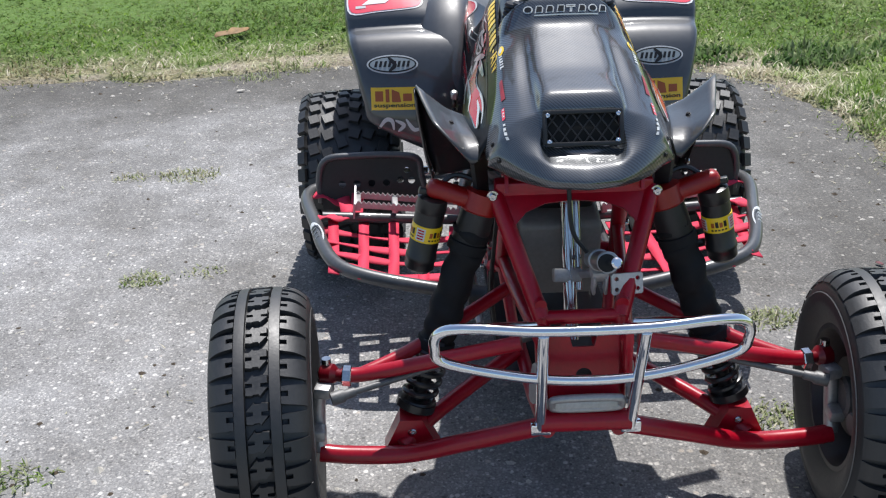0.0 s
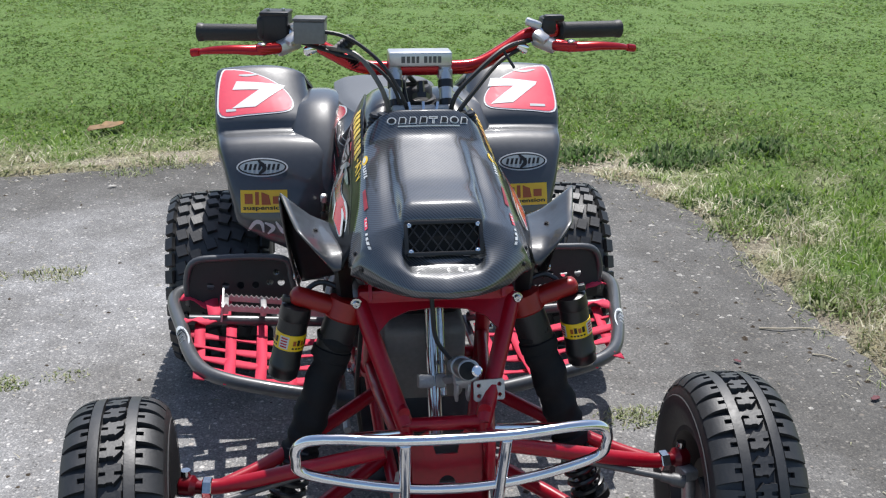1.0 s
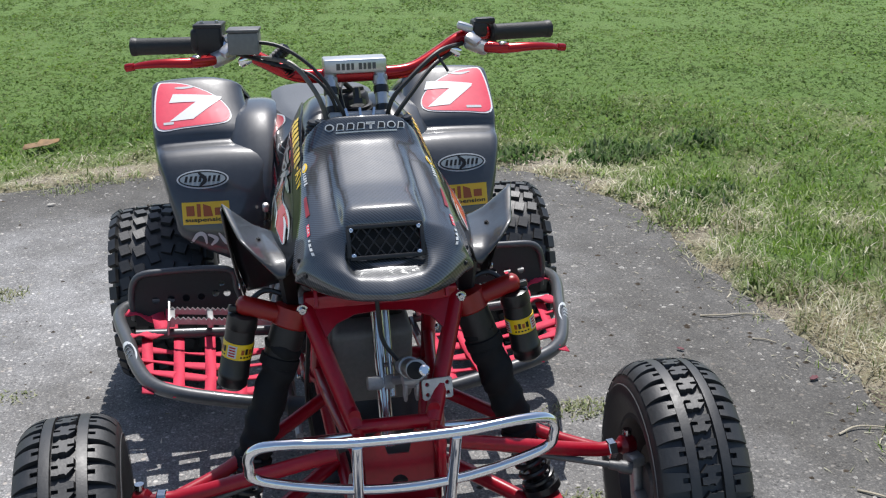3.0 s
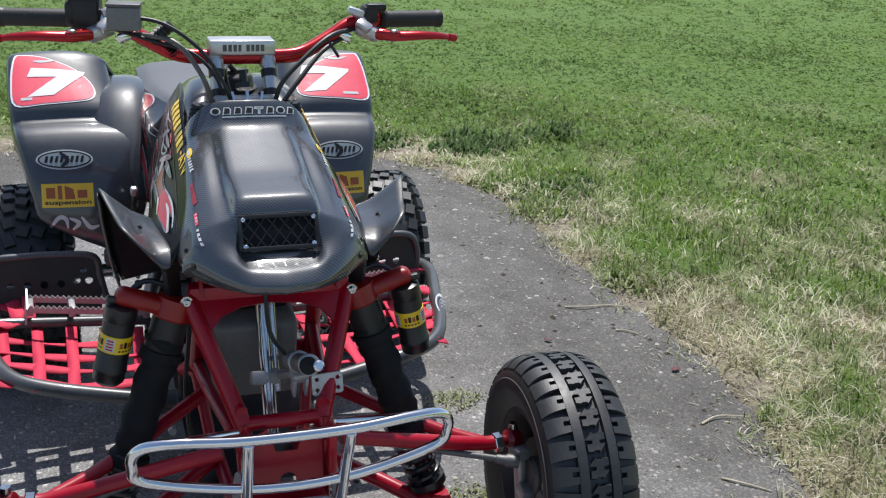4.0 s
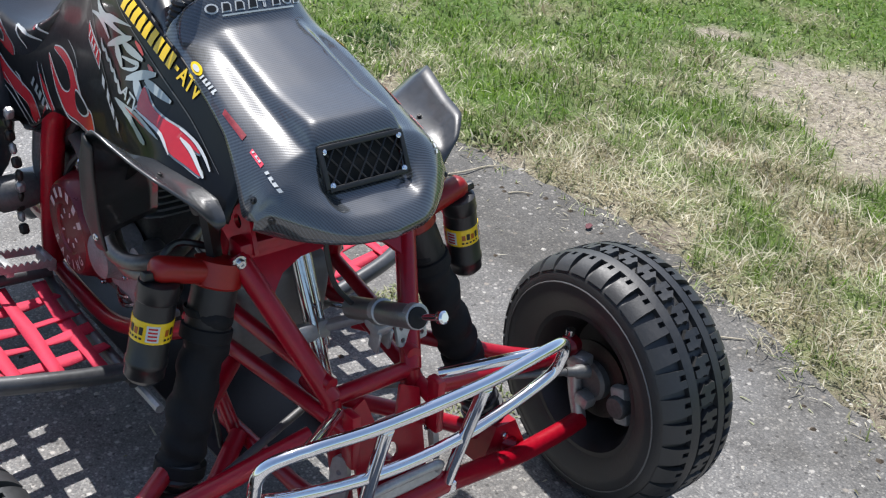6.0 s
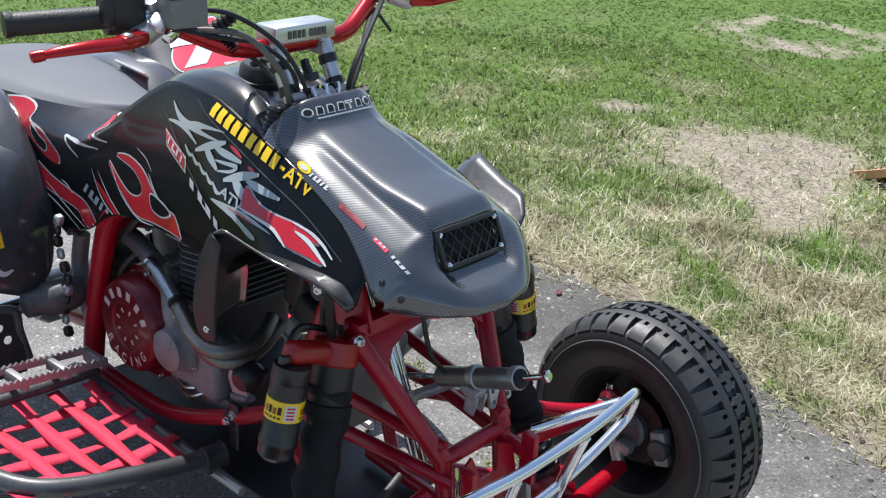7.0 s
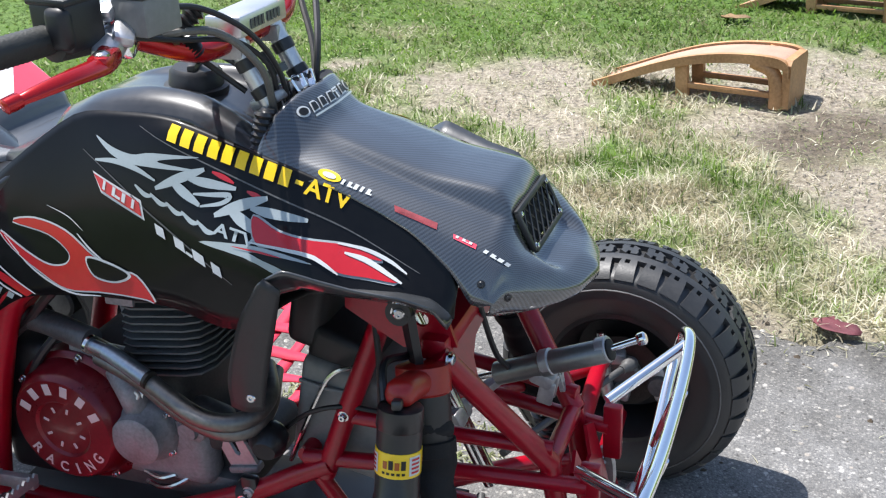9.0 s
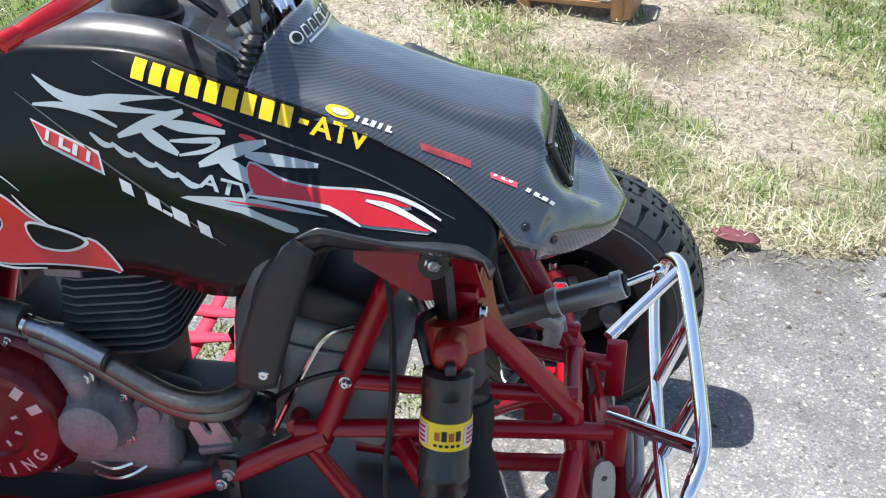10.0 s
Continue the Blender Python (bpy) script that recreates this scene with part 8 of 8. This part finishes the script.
def clumps():
    """Low broad-leaved weeds standing in the lawn near the pad."""
    xs, ys, ln, dr = [], [], [], []
    for cx, cy, rad, many, h in ((0.95, 3.14, 0.1, 420, 0.06), (1.02, 3.26, 0.07, 240, 0.07), (1.36, 3.02, 0.1, 520, 0.08), (1.5, 3.1, 0.11, 620, 0.09), (1.42, 3.22, 0.07, 260, 0.08), (1.88, 3.16, 0.1, 420, 0.075), (1.97, 3.3, 0.07, 200, 0.07), (1.52, 2.3, 0.13, 420, 0.05), (1.66, 2.42, 0.09, 240, 0.05)):
        n = int(many * 0.6)
        r = rad * np.sqrt(rng.uniform(0, 1, n)) * (1 + 0.5 * rng.normal(0, 0.5, n))
        t = rng.uniform(0, 2 * np.pi, n)
        xs.append(cx + 1.7 * r * np.cos(t))
        ys.append(cy + 1.3 * r * np.sin(t))
        ln.append(0.75 * h * rng.uniform(0.5, 1.3, n) * np.clip(1.2 - 0.6 * np.abs(r) / rad, 0.4, 1.2))
        dr.append(np.clip(rng.normal(0.02, 0.12, n), 0, 1))
    x, y, ln, dr = map(np.concatenate, (xs, ys, ln, dr))
    return blades(x, y, rise(x, y, from_border(x, y), np.zeros_like(x)) + 0.25 * ln * rng.uniform(0, 1, len(x)), ln, rng.uniform(0.009, 0.019, len(x)), np.clip(rng.normal(0.8, 0.4, len(x)), 0.05, 1.45), dr, "lawn_weeds", M_WEED, 0.9, 0.0)


def litter():
    """Short broken straw strewn over the bare earth."""
    n = 130000
    x, y = rng.uniform(-2.3, 4.2, n), rng.uniform(-1.3, 3.9, n)
    d, b = from_border(x, y), bare(x, y)
    keep = (d > 0.0) & (rng.uniform(0, 1, n) < 0.12 + 0.75 * b - 0.35 * damp(x, y) + 0.7 * np.exp(-np.maximum(d, 0) / 0.12))
    x, y = x[keep], y[keep]
    n = len(x)
    return blades(x, y, np.maximum(rise(x, y, d[keep], b[keep]), 0) + rng.uniform(0.002, 0.012, n), 0.007 + 0.03 * rng.uniform(0, 1, n) ** 3, rng.uniform(0.002, 0.0055, n), rng.uniform(1.4, 1.57, n), np.clip(rng.normal(0.9, 0.15, n) - 0.5 * damp(x, y), 0, 1), "straw", M_GRASS)


def border_litter():
    """Straw and chaff blown onto the rim of the pad."""
    n = 30000
    x, y = rng.uniform(-2.2, 1.5, n), rng.uniform(-1.3, 3.4, n)
    d = from_border(x, y)
    keep = (d < 0.03) & (rng.uniform(0, 1, n) < np.exp(np.minimum(d, 0) / 0.075) * 0.7 + 0.012)
    x, y = x[keep], y[keep]
    n = len(x)
    return blades(x, y, rng.uniform(0.001, 0.006, n), rng.uniform(0.008, 0.035, n), rng.uniform(0.002, 0.005, n), rng.uniform(1.4, 1.57, n), np.clip(rng.normal(0.85, 0.2, n), 0, 1), "chaff", M_GRASS)


tagged(border_litter(), "pale chaff and clippings on the asphalt edge", "chaff", kind="stuff")
tagged(litter(), "broken dry straw strewn over bare earth", "straw", kind="stuff")
tagged(clumps(), "dark green broad-leaved weeds standing in the lawn", "weeds", kind="stuff")
tagged(weeds(), "small dusty weeds growing through cracks in the asphalt", "weeds", kind="stuff")


def grit(n, hi):
    """Loose pale chips, straw bits and crumbs scattered on the pad and along its edge."""
    bm = bmesh.new()
    px, py = rng.uniform(-1.8, 1.5, n), rng.uniform(-0.7, 3.3, n)
    dd = from_border(px, py)
    for x, y, d in zip(px, py, dd):
        if d > 0.06 or (d < -0.35 and rng.uniform() > 0.35):
            continue
        s = rng.uniform(0.002, hi) if rng.uniform() < 0.93 else rng.uniform(0.008, 0.013)
        vs = [bm.verts.new((x + s * math.cos(a) * rng.uniform(0.6, 1.3), y + s * math.sin(a) * rng.uniform(0.6, 1.3), 0.0)) for a in (0, 1.3, 2.5, 3.8, 5.1)]
        top = bm.verts.new((x, y, s * rng.uniform(0.35, 0.8)))
        for k in range(5):
            bm.faces.new((vs[k], vs[(k + 1) % 5], top))
    return bm


tagged(part("grit", grit(1500, 0.008), M_PEBBLE, None, smooth=0), "loose pale grit and crumbs on the asphalt", "grit", kind="stuff")
tagged(part("soil_crumbs", grit(1000, 0.009), M_CRUMB, None, smooth=0), "dark soil crumbs scattered on the asphalt", "soil", kind="stuff")
